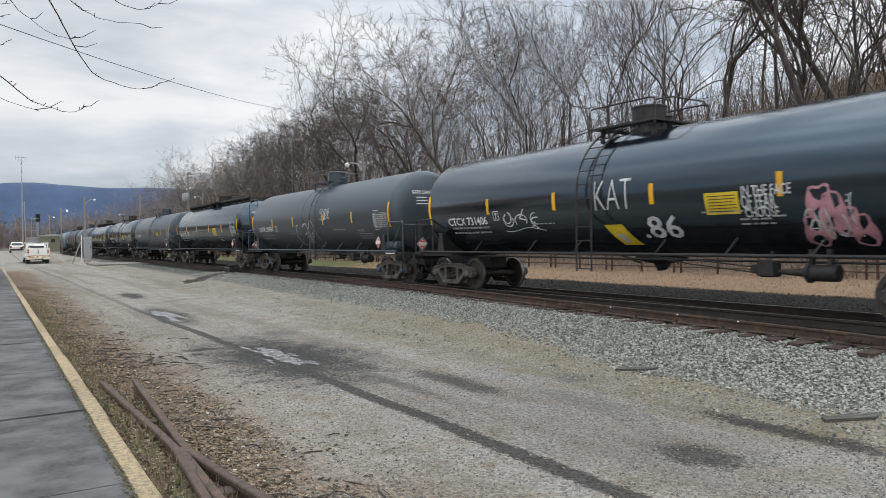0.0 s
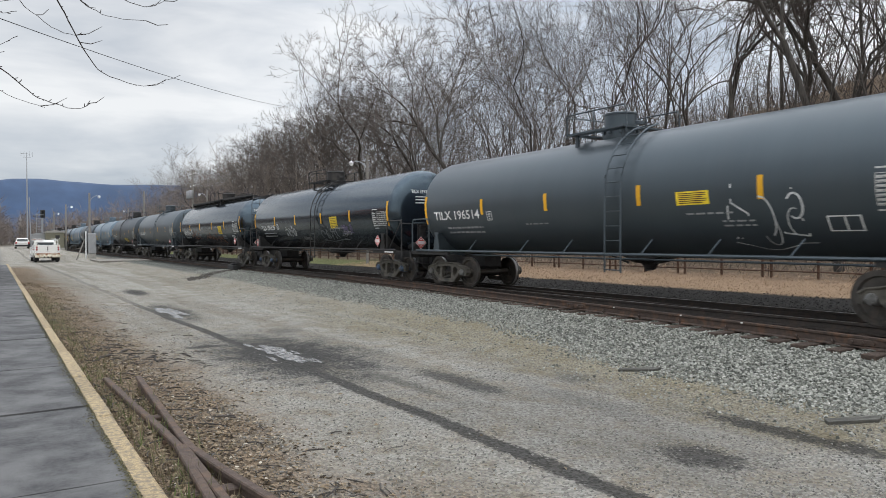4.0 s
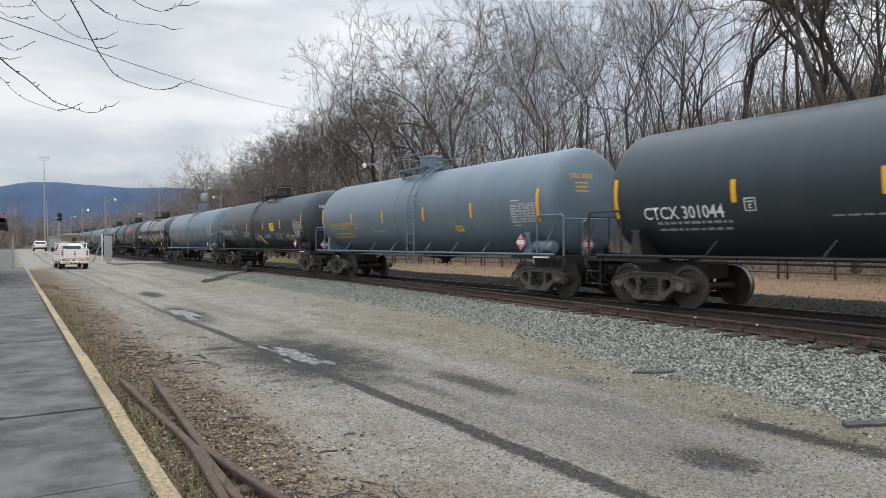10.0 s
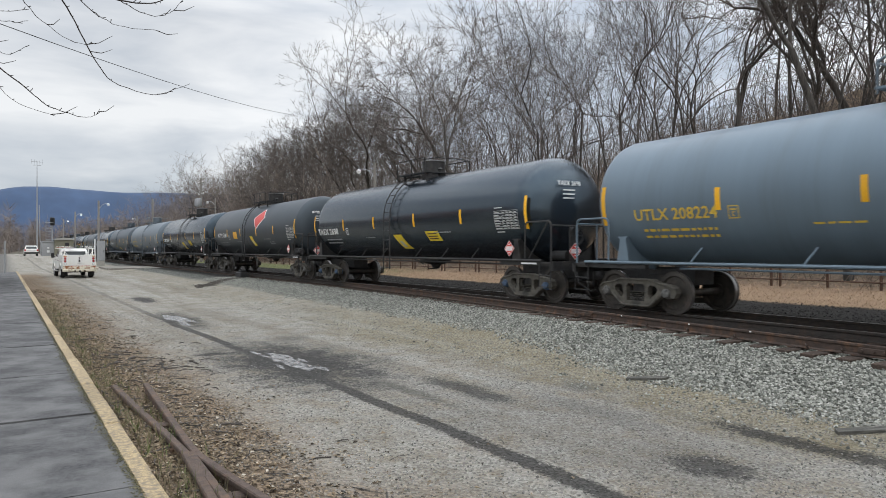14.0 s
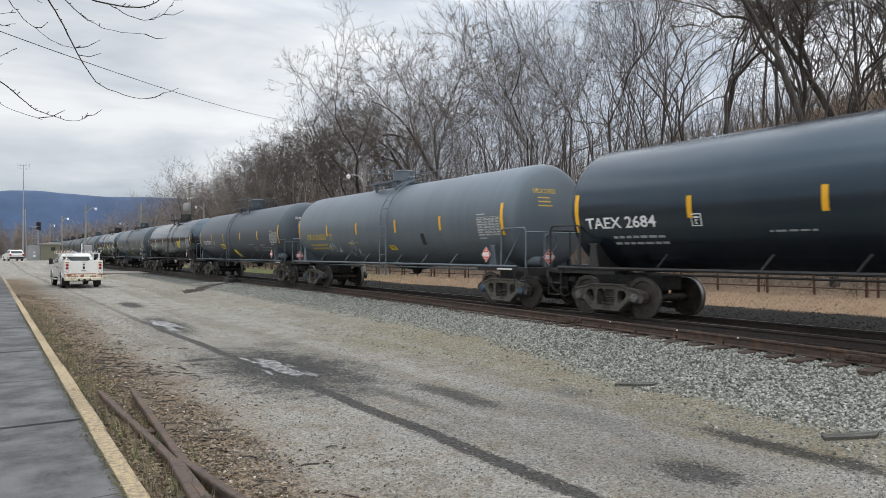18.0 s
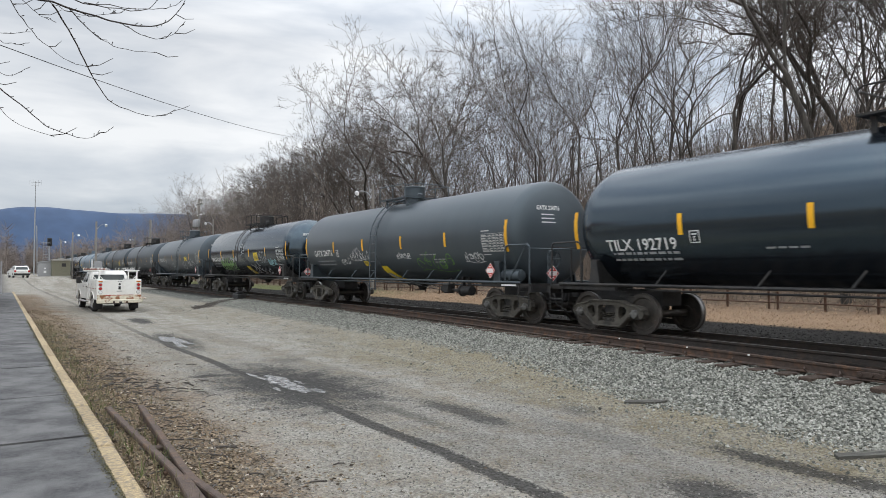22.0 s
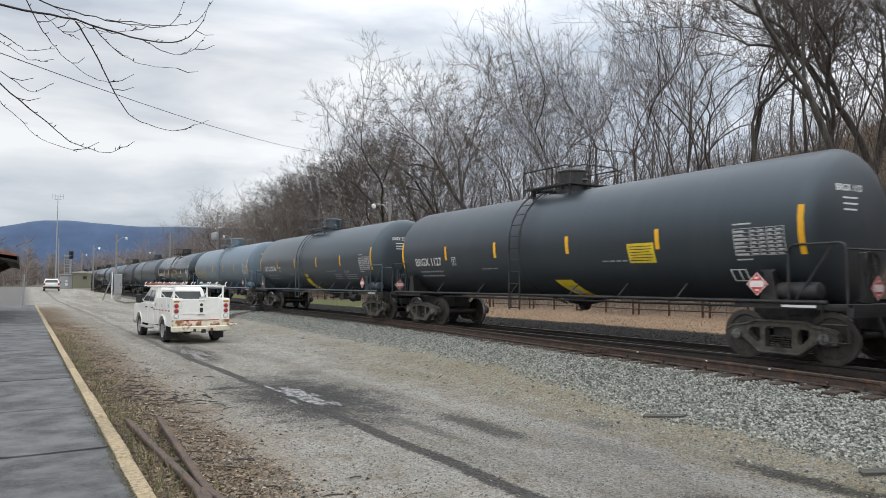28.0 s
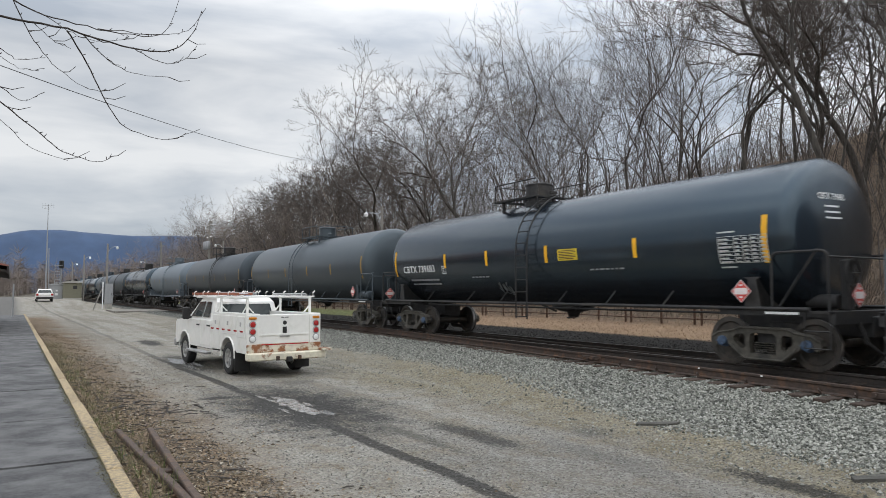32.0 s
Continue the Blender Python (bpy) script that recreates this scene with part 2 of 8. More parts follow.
# ---- the lie of the land ----
TRACK_X, RAIL_Z = 13.4, 0.6
CAR_PITCH, SPEED, LEAD = 17.86, 13.274, 11.65


def lerp(v, table):
    for (a, p), (b, q) in zip(table, table[1:]):
        if v <= b:
            k = min(max((v - a) / (b - a), 0), 1)
            return p + (q - p) * k
    return table[-1][1]


def lot_z(y):
    return lerp(y, [(26, 0), (36, 0.07), (43, 0.15), (62, 0.2), (78, 0.31), (100, 0.95), (120, 1.05), (220, 1.15)])


def ground_z(x, y):
    lot = lot_z(y)
    if x < 2.6:
        z = max(lot, 0.24 * min(1.0, (2.6 - max(x, 0.9)) / 1.5) if -6 < y < 60 else 0)
    elif x < 7.6:
        z = lot
    elif x < 16.8:
        bed = lerp(x, [(7.6, 0.0), (8.4, 0.07), (10.7, 0.36), (15.0, 0.36), (16.8, 0.44)])
        z = bed if x > 10.7 else bed + lot * (10.7 - x) / 3.1
    else:
        z = lerp(x, [(16.8, 0.44), (18.2, 0.5), (23.0, 0.85), (27, 2.0), (45, 11.5), (60, 15), (120, 18), (300, 20)])
        k = lerp(y, [(-60, 1.0), (24, 1.0), (42, 0.78), (60, 0.45), (100, 0.25), (170, 0.16), (320, 0.0)])
        z = 0.5 + (z - 0.5) * k if x > 18 else z
        if x > 26:
            z += min(1.0, (x - 26) / 8) * k * (1.6 * noise.noise((x * 0.09, y * 0.09, 2)) + 0.8 * noise.noise((x * 0.3, y * 0.3, 8)))
    return z + (noise.noise((x * 0.35, y * 0.35, 0)) * 0.035 + noise.noise((x * 1.3, y * 1.3, 5)) * 0.012) * (0 if x < 1.2 or 11 <= x <= 17 else 0.12 if 2.8 < x < 5.6 else 1)


def ground_material():
    m = bpy.data.materials.new("gravel_yard_and_woodland_floor")
    m.use_nodes = True
    n, l = m.node_tree.nodes, m.node_tree.links
    p = n["Principled BSDF"]
    tc = n.new("ShaderNodeTexCoord")
    pos = tc.outputs["Object"]
    sep = n.new("ShaderNodeSeparateXYZ")
    l.new(pos, sep.inputs["Vector"])

    def tex(scale, detail=6.0, rough=0.55):
        t = n.new("ShaderNodeTexNoise")
        t.inputs["Scale"].default_value, t.inputs["Detail"].default_value, t.inputs["Roughness"].default_value = scale, detail, rough
        l.new(pos, t.inputs["Vector"])
        return t.outputs["Fac"]

    def calc(op, a, b=None, c=None):
        q = n.new("ShaderNodeMath")
        q.operation = op
        for i, v in enumerate((a, b, c)):
            if v is None:
                continue
            if isinstance(v, (int, float)):
                q.inputs[i].default_value = v
            else:
                l.new(v, q.inputs[i])
        return q.outputs["Value"]

    def span(v, a, b, lo=0.0, hi=1.0):
        r = n.new("ShaderNodeMapRange")
        r.interpolation_type = "SMOOTHSTEP"
        for k, w in (("From Min", a), ("From Max", b), ("To Min", lo), ("To Max", hi)):
            r.inputs[k].default_value = w
        l.new(v, r.inputs["Value"])
        return r.outputs["Result"]

    def blend(fac, a, b):
        q = n.new("ShaderNodeMix")
        q.data_type = "RGBA"
        for key, v in (("Factor", fac), ("A", a), ("B", b)):
            if isinstance(v, tuple):
                q.inputs[key].default_value = (*v, 1)
            elif isinstance(v, (int, float)):
                q.inputs[key].default_value = v
            else:
                l.new(v, q.inputs[key])
        return q.outputs["Result"]

    x, y = sep.outputs["X"], sep.outputs["Y"]
    big, mid, grain = tex(0.33, 5), tex(1.6, 9, 0.7), tex(45.0, 4, 0.7)
    xw = calc("ADD", x, calc("MULTIPLY", calc("SUBTRACT", mid, 0.5), 2.2))
    xw = calc("ADD", xw, calc("MULTIPLY", calc("SUBTRACT", big, 0.5), 2.0))
    vor = n.new("ShaderNodeTexVoronoi")
    vor.inputs["Scale"].default_value = 38.0
    l.new(pos, vor.inputs["Vector"])
    pebble = n.new("ShaderNodeSeparateColor")
    l.new(vor.outputs["Color"], pebble.inputs["Color"])
    lot = blend(pebble.outputs["Red"], (0.215, 0.205, 0.18), (0.475, 0.458, 0.415))
    lot = blend(calc("MULTIPLY", span(mid, 0.40, 0.66), 0.85), lot, blend(pebble.outputs["Green"], (0.15, 0.128, 0.097), (0.37, 0.325, 0.255)))
    lot = blend(calc("MULTIPLY", span(big, 0.5, 0.7), 0.5), lot, blend(pebble.outputs["Blue"], (0.105, 0.097, 0.08), (0.29, 0.27, 0.225)))
    tan = blend(pebble.outputs["Red"], (0.11, 0.094, 0.055), (0.33, 0.285, 0.17))
    litter = blend(pebble.outputs["Green"], (0.06, 0.044, 0.031), (0.34, 0.255, 0.175))
    stone = blend(pebble.outputs["Blue"], (0.022, 0.023, 0.02), (0.25, 0.255, 0.23))
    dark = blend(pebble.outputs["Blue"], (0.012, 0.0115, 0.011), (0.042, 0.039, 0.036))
    straw = blend(span(grain, 0.3, 0.7), (0.21, 0.14, 0.09), (0.46, 0.325, 0.215))
    woods = blend(span(tex(5.0, 9, 0.8), 0.32, 0.68), (0.085, 0.064, 0.048), (0.27, 0.205, 0.15))
    # leaf litter lies in drifts that thin out over the gravel
    drift = calc("ADD", xw, calc("MULTIPLY", calc("SUBTRACT", tex(0.8, 7, 0.65), 0.5), 3.4))
    col = blend(span(drift, 1.5, 3.3), litter, lot)
    col = blend(span(y, 56, 64), col, blend(span(x, 0.0, 1.2), (0.16, 0.155, 0.145), lot))
    col = blend(calc("MULTIPLY", calc("MULTIPLY", span(xw, 6.2, 7.8), span(y, 13, 24, 1, 0.3)), 0.6), col, tan)
    col = blend(span(calc("SUBTRACT", x, span(y, 7.5, 12.5, 0.0, 1.1)), 8.1, 8.8), col, stone)
    # near-black ground from the siding out to the straw bank
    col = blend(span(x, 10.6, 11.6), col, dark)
    col = blend(span(y, 150, 185), col, blend(span(tex(0.5, 6), 0.35, 0.65), (0.05, 0.04, 0.03), (0.12, 0.10, 0.075)))
    # green turf beyond the track, far along; straw nearer
    turf = blend(span(grain, 0.3, 0.7), (0.09, 0.105, 0.04), (0.22, 0.23, 0.10))
    bank = blend(span(calc("ADD", y, calc("MULTIPLY", mid, 6)), 36, 46), straw, turf)
    col = blend(span(calc("ADD", x, calc("MULTIPLY", calc("SUBTRACT", mid, 0.5), 0.8)), 18.2, 18.7), col, bank)
    col = blend(span(xw, 20.5, 23.5), col, woods)
    # long pale and dull bands worn along the yard by wheels
    mp = n.new("ShaderNodeMapping")
    mp.inputs["Scale"].default_value = (1.3, 0.07, 1.0)
    l.new(pos, mp.inputs["Vector"])
    worn = n.new("ShaderNodeTexNoise")
    worn.inputs["Scale"].default_value, worn.inputs["Detail"].default_value = 1.0, 5.0
    l.new(mp.outputs["Vector"], worn.inputs["Vector"])
    yard = calc("MULTIPLY", span(x, 2.0, 3.4), span(x, 7.6, 8.6, 1, 0))
    col = blend(calc("MULTIPLY", calc("MULTIPLY", span(worn.outputs["Fac"], 0.5, 0.66), yard), 0.45), col, blend(pebble.outputs["Red"], (0.27, 0.262, 0.24), (0.50, 0.485, 0.445)))
    col = blend(calc("MULTIPLY", calc("MULTIPLY", span(worn.outputs["Fac"], 0.36, 0.5, 1, 0), yard), 0.4), col, blend(pebble.outputs["Green"], (0.10, 0.09, 0.07), (0.27, 0.245, 0.195)))
    # the dark tyre line and the wet patches
    clump = tex(9.0, 8, 0.75)
    frayed = calc("ADD", calc("MULTIPLY", calc("SUBTRACT", clump, 0.5), 1.0), calc("MULTIPLY", calc("SUBTRACT", pebble.outputs["Green"], 0.5), 0.35))
    line = calc("ABSOLUTE", calc("SUBTRACT", calc("ADD", x, calc("MULTIPLY", y, 0.019)), calc("ADD", 4.37, calc("MULTIPLY", calc("SUBTRACT", big, 0.5), 0.35))))
    stripe = calc("MULTIPLY", span(calc("ADD", line, calc("MULTIPLY", frayed, 0.13)), 0.09, 0.15, 1, 0), span(y, 20, 28, 0.9, 0.35))

    def patch(cx, cy, rx, ry, soft=0.25):
        dx = calc("DIVIDE", calc("SUBTRACT", x, cx), rx)
        dy = calc("DIVIDE", calc("SUBTRACT", y, cy), ry)
        d = calc("SQRT", calc("ADD", calc("MULTIPLY", dx, dx), calc("MULTIPLY", dy, dy)))
        return span(calc("ADD", d, calc("ADD", calc("MULTIPLY", calc("SUBTRACT", mid, 0.5), 2.3), calc("MULTIPLY", frayed, 1.4))), 0.95 - soft, 0.95 + soft, 1, 0)
    wet = stripe
    for q in ((4.45, 12.2, 1.2, 2.7, 0.4), (4.35, 21.3, 0.5, 2.6, 0.4), (4.75, 30, 0.4, 1.6, 0.4), (3.45, 13.95, 0.34, 0.2, 0.4)):
        wet = calc("MAXIMUM", wet, calc("MULTIPLY", patch(*q), 0.95))
    for q, k in (((5.45, 15.4, 0.36, 0.55, 0.6), 0.5), ((4.95, 8.9, 0.14, 1.5, 0.6), 0.55), ((5.72, 8.5, 0.26, 1.2, 0.4), 0.8), ((7.1, 4.2, 0.22, 1.2, 0.3), 0.9), ((5.68, 4.3, 0.32, 0.5, 0.4), 0.85), ((7.25, 7.7, 0.22, 0.4, 0.6), 0.5), ((6.3, 6.4, 0.25, 1.0, 0.6), 0.35)):
        wet = calc("MAXIMUM", wet, calc("MULTIPLY", patch(*q), k))
    # a faint damp halo round the wet ground and brown soil rubbed into the gravel
    damp = calc("MAXIMUM", patch(4.6, 12.2, 1.35, 3.4, 0.5), patch(5.6, 6.2, 1.5, 3.0, 0.6))
    col = blend(calc("MULTIPLY", damp, 0.42), col, blend(pebble.outputs["Red"], (0.08, 0.077, 0.07), (0.21, 0.203, 0.19)))
    soil = span(calc("ADD", clump, calc("MULTIPLY", mid, 0.8)), 0.98, 1.14)
    col = blend(calc("MULTIPLY", calc("MULTIPLY", soil, span(x, 7.9, 8.6, 1, 0)), 0.5), col, blend(pebble.outputs["Blue"], (0.055, 0.042, 0.03), (0.17, 0.135, 0.095)))
    col = blend(calc("MULTIPLY", wet, 0.93), col, blend(pebble.outputs["Red"], (0.012, 0.012, 0.012), (0.05, 0.049, 0.047)))
    l.new(col, p.inputs["Base Color"])
    l.new(span(wet, 0.0, 1.0, 0.95, 0.8), p.inputs["Roughness"])
    p.inputs["Specular IOR Level"].default_value = 0.22
    bp = n.new("ShaderNodeBump")
    bp.inputs["Strength"].default_value, bp.inputs["Distance"].default_value = 1.0, 0.035
    l.new(calc("ADD", vor.outputs["Distance"], calc("MULTIPLY", grain, 0.6)), bp.inputs["Height"])
    l.new(bp.outputs["Normal"], p.inputs["Normal"])
    return m


def grid_lines(table):
    out = []
    for a, b, step in table:
        v = a
        while v < b - 1e-6:
            out.append(round(v, 3))
            v += step
    return out + [table[-1][1]]


def build_ground():
    xs = grid_lines([(-3000, -200, 700), (-200, -20, 45), (-20, 0, 5), (0, 24, 0.4), (24, 64, 1.5), (64, 80, 4), (80, 300, 44), (300, 3000, 900)])
    ys = grid_lines([(-3000, -100, 725), (-100, -10, 18), (-10, 45, 0.75), (45, 130, 5), (130, 330, 20), (330, 3330, 1000)])
    mb = MB()
    n = len(xs)
    vs = [(x, y, ground_z(x, y)) for y in ys for x in xs]
    fs = [(j * n + i, j * n + i + 1, j * n + n + i + 1, j * n + n + i) for j in range(len(ys) - 1) for i in range(n - 1)]
    mb.v, mb.f = vs, fs
    ob = new("ground", mb.mesh("ground", ground_material(), 0))
    ob.data.polygons.foreach_set("use_smooth", [True] * len(ob.data.polygons))
    return tagged(ob, "grey gravel yard with dark tyre line, straw bank and woodland floor", "ground", kind="structure")


build_ground()


def build_platform():
    mb = MB()
    # slab in lengths that meet at worn joints
    cuts = [-8, -2.0, 1.2, 3.4, 5.5, 8.15, 11.0, 14.4, 19, 25, 33, 45, 62]
    base = new("platform", MB().box(-4.6, 0.83, -8, 62, -0.1, 0.30).mesh("platform", BLACK_IRON, 0))
    tagged(base, "low station platform of worn dark asphalt with cracked joints", "platform", kind="structure")
    rnd = random.Random(4)
    for a, b in zip(cuts, cuts[1:]):
        s = MB()
        w0, w1 = rnd.uniform(-0.03, 0.03), rnd.uniform(-0.03, 0.03)
        zs = 0.33 + rnd.uniform(-0.004, 0.004)
        vs, fs, m = [], [], 14
        for i in range(m + 1):
            x = -4.6 + 5.43 * i / m
            for j, y in enumerate((a + 0.02 + (w0 if a > -8 else 0) + noise.noise((x * 1.9, a, 0)) * 0.05, b - 0.02 + noise.noise((x * 1.9, b, 0)) * 0.05)):
                xx = x
                vs += [(xx, y, zs), (xx, y, 0.29)]
        fs = [(i * 4, i * 4 + 4, i * 4 + 6, i * 4 + 2) for i in range(m)]
        fs += [(i * 4 + 1, i * 4 + 5, i * 4 + 4, i * 4) for i in range(m)] + [(i * 4 + 2, i * 4 + 6, i * 4 + 7, i * 4 + 3) for i in range(m)]
        fs += [(m * 4, m * 4 + 1, m * 4 + 3, m * 4 + 2), (0, 2, 3, 1)]
        s.add(vs, fs)
        part("asphalt_slab", s, ASPHALT, base, smooth=0)
    y = -8.0
    while y < 62:
        d = 1.2 if y < 20 else 2.4
        part("kerb_stone", MB().box(0.83 + rnd.uniform(-0.006, 0.006), 0.98 + rnd.uniform(-0.008, 0.008), y + 0.003, y + d - 0.003, -0.1, 0.335 + rnd.uniform(-0.006, 0.006), 0.012), KERB, base, smooth=0)
        y += d
    return base


build_platform()

RAIL_PROFILE = [(-0.07, 0), (0.07, 0), (0.07, 0.012), (0.015, 0.03), (0.01, 0.12), (0.034, 0.135), (0.036, 0.168), (0.028, 0.178), (-0.028, 0.178), (-0.036, 0.168), (-0.034, 0.135), (-0.01, 0.12), (-0.015, 0.03), (-0.07, 0.012)]


def rail_mesh(pts, mat, prof=RAIL_PROFILE):
    """A rail swept along points of its foot's centre line."""
    pts = [Vector(p) for p in pts]
    mb, n = MB(), len(prof)
    vs = []
    for i, p in enumerate(pts):
        d = (pts[min(i + 1, len(pts) - 1)] - pts[max(i - 1, 0)]).normalized()
        a = Vector((d.y, -d.x, 0)).normalized()
        vs += [p + a * u + Vector((0, 0, w)) for u, w in prof]
    fs = [(i * n + k, i * n + (k + 1) % n, i * n + n + (k + 1) % n, i * n + n + k) for i in range(len(pts) - 1) for k in range(n)]
    fs += [tuple(range(n)), tuple(range(len(pts) * n - 1, (len(pts) - 1) * n - 1, -1))]
    return mb.add(vs, fs)


SIDING_X = [(-30, -5.2), (-10, -3.6), (0, -2.35), (5.4, -1.60), (11, -1.15), (14.4, -0.85), (21.5, -0.28), (27, -0.02), (33, 0.07)]


def siding(y):
    """Offset of the siding that leaves the main line."""
    return lerp(y, SIDING_X)


def build_track():
    tr = thing("main_track", pose(TRACK_X, 0, 0), "main railway track with worn steel rails on dark ties", "railway track", kind="structure")
    sd = thing("siding_track", pose(TRACK_X, 0, 0), "rusty siding track that curves out of the main line", "railway track", kind="structure")
    zf = RAIL_Z - 0.178
    ys = [-40, -10, 0, 10, 20, 30, 45, 70, 110, 180, 300, 420]
    for x in (-0.753, 0.753):
        r = part("rail", rail_mesh([(x, y, zf) for y in ys], DARK_RAIL), DARK_RAIL, tr)
        part("rail_head", MB().box(x - 0.027, x + 0.027, -40, 420, RAIL_Z - 0.002, RAIL_Z + 0.003), RAIL_HEAD, tr, smooth=0)
    for x in (-0.753, 0.753):
        pts = [(x + siding(y) * 1.0, y, zf - 0.004) for y in np.arange(-24, 30, 1.5)]
        r = part("rail", rail_mesh(pts, STEEL_RUST), STEEL_RUST if x < 0 else DARK_RAIL, sd)
    tie = MB().box(-1.2, 1.2, -0.115, 0.115, -0.18, 0, 0.012).mesh("tie", TIE_WOOD, 0)
    plate = MB().box(-0.1, 0.1, -0.09, 0.09, 0, 0.012).mesh("tie_plate", STEEL_RUST, 0)
    rnd = random.Random(8)
    y = -10.0
    while y < 150:
        t = part("tie", tie, None, tr)
        w = 1.0
        x0 = 0.0
        if y < 30:
            x0 = siding(y) * 0.5
            w = 1.0 + abs(siding(y)) * 0.5 / 1.2
        t.location, t.scale = (x0 + rnd.uniform(-0.09, 0.09), y, zf - 0.014 - rnd.random() * 0.012), (w, 1, 1)
        t.rotation_euler = (0, 0, rnd.uniform(-0.02, 0.02))
        if y < 40:
            for x in (-0.753, 0.753, -0.753 + siding(y), 0.753 + siding(y)) if y < 24 else (-0.753, 0.753):
                q = part("tie_plate", plate, None, tr)
                q.location = (x, y, zf - 0.0115)
        y += 0.54 + (0.54 if y > 60 else 0)
    # rail anchors that clip under the near rail
    for y in (5.9, 6.5, 7.9, 9.0, 10.1, 11.2):
        a = MB().tube([(-0.06, -0.02, 0.0), (-0.10, 0, 0.05), (-0.07, 0.02, 0.07), (-0.03, 0.02, 0.03)], 0.016, 6)
        q = part("rail_anchor", a, STEEL_RUST, sd, "rusty rail anchor clip")
        q.location = (-0.753 + siding(y), y, zf + 0.0)
    # joint bars with bolts on the near rail, and dabs of white paint
    for y in (5.35, 12.2):
        x = -0.753 + siding(y)
        j = part("joint_bar", MB().box(x - 0.062, x - 0.036, y - 0.3, y + 0.3, zf + 0.03, zf + 0.125, 0.008), STEEL_RUST, sd, "rusty bolted joint bar")
        for k in range(4):
            q = y - 0.24 + 0.16 * k
            part("bolt", MB().lathe([(0.022, -0.035), (0.022, 0.0), (0.01, 0.0)], "x", (x - 0.06, q, zf + 0.08), 6), STEEL_RUST, j)
    for y in (5.6, 7.6, 9.0, 10.9):
        x = -0.753 + siding(y)
        part("paint_dab", MB().box(x - 0.040, x - 0.0365, y - 0.02, y + 0.02, zf + 0.14, zf + 0.165), WHITE_LET, sd, "dab of white paint")
    return tr


build_track()
# ---- the train: tank cars ----
TZ, TR = 2.54, 1.50
HEAD = [(TR, 7.55), (TR - 0.02, 7.65), (TR - 0.06, 7.72), (TR - 0.13, 7.79), (TR - 0.23, 7.85), (TR - 0.5, 7.92), (TR * 0.4, 7.98), (0.02, 8.02)]


def head_y(r):
    return lerp(TR - r, [(TR - a, b) for a, b in HEAD])


def on_tank(u, v, y0, lift=0.012):
    """A place on the tank's near side: u metres along to the right, v metres up round the shell from mid height."""
    a = (v + 0.03) / TR
    return (-(TR + lift) * math.cos(a), y0 - u, TZ + (TR + lift) * math.sin(a))


def strip(mb, y0, y1, v0, v1, lift=0.006, slant=0.0, n=4):
    """A painted patch on the shell, from y0 (far end) to y1, v0 to v1 round it."""
    vs = []
    for i in range(n + 1):
        v = v0 + (v1 - v0) * i / n
        s = slant * (1 - i / n)
        vs += [on_tank(0, v, y0 - s, lift), on_tank(0, v, y1 - s, lift)]
    return mb.add(vs, [(i * 2, i * 2 + 1, i * 2 + 3, i * 2 + 2) for i in range(n)])


def letters(text, height, width, place, stroke=0.018):
    """Lettering in the built-in font as a mesh; place(u, v) sets each corner."""
    cu = bpy.data.curves.new("letters", "FONT")
    cu.body, cu.size, cu.resolution_u = text, 1.0, 2
    cu.offset = stroke
    ob = bpy.data.objects.new("letters", cu)
    me = bpy.data.meshes.new_from_object(ob)
    bpy.data.objects.remove(ob)
    bpy.data.curves.remove(cu)
    # tall letters need corners between top and foot to follow the round shell
    if height > 0.25:
        bm = bmesh.new()
        bm.from_mesh(me)
        bmesh.ops.triangulate(bm, faces=bm.faces)
        bmesh.ops.subdivide_edges(bm, edges=bm.edges, cuts=2, use_grid_fill=True)
        bm.to_mesh(me)
        bm.free()
    xs = [v.co.x for v in me.vertices]
    ys = [v.co.y for v in me.vertices]
    w, b, t = max(xs) - min(xs), min(ys), max(ys)
    for v in me.vertices:
        v.co = place((v.co.x - min(xs)) / w * width, (v.co.y - b) / (t - b) * height)
    return me


def shell_text(parent, text, height, width, y0, v0, mat, name="reporting_mark"):
    me = letters(text, height, width, lambda u, v: on_tank(u, v0 + v, y0), -0.016 if text in ("KAT", "VEGA") else 0.014)
    me.materials.append(mat)
    return part(name, me, None, parent, "painted lettering on the tank")


def bars(mb, y0, v0, rows, cols, w, h, rnd, lift=0.007):
    """Rows of small bars that stand for fine print."""
    for i in range(rows):
        u = 0.0
        while u < w - 0.05:
            d = min(rnd.uniform(0.06, 0.22), w - u)
            strip(mb, y0 - u, y0 - u - d, v0 - i * h, v0 - i * h + h * 0.38, lift, n=1)
            u += d + 0.05
    return mb


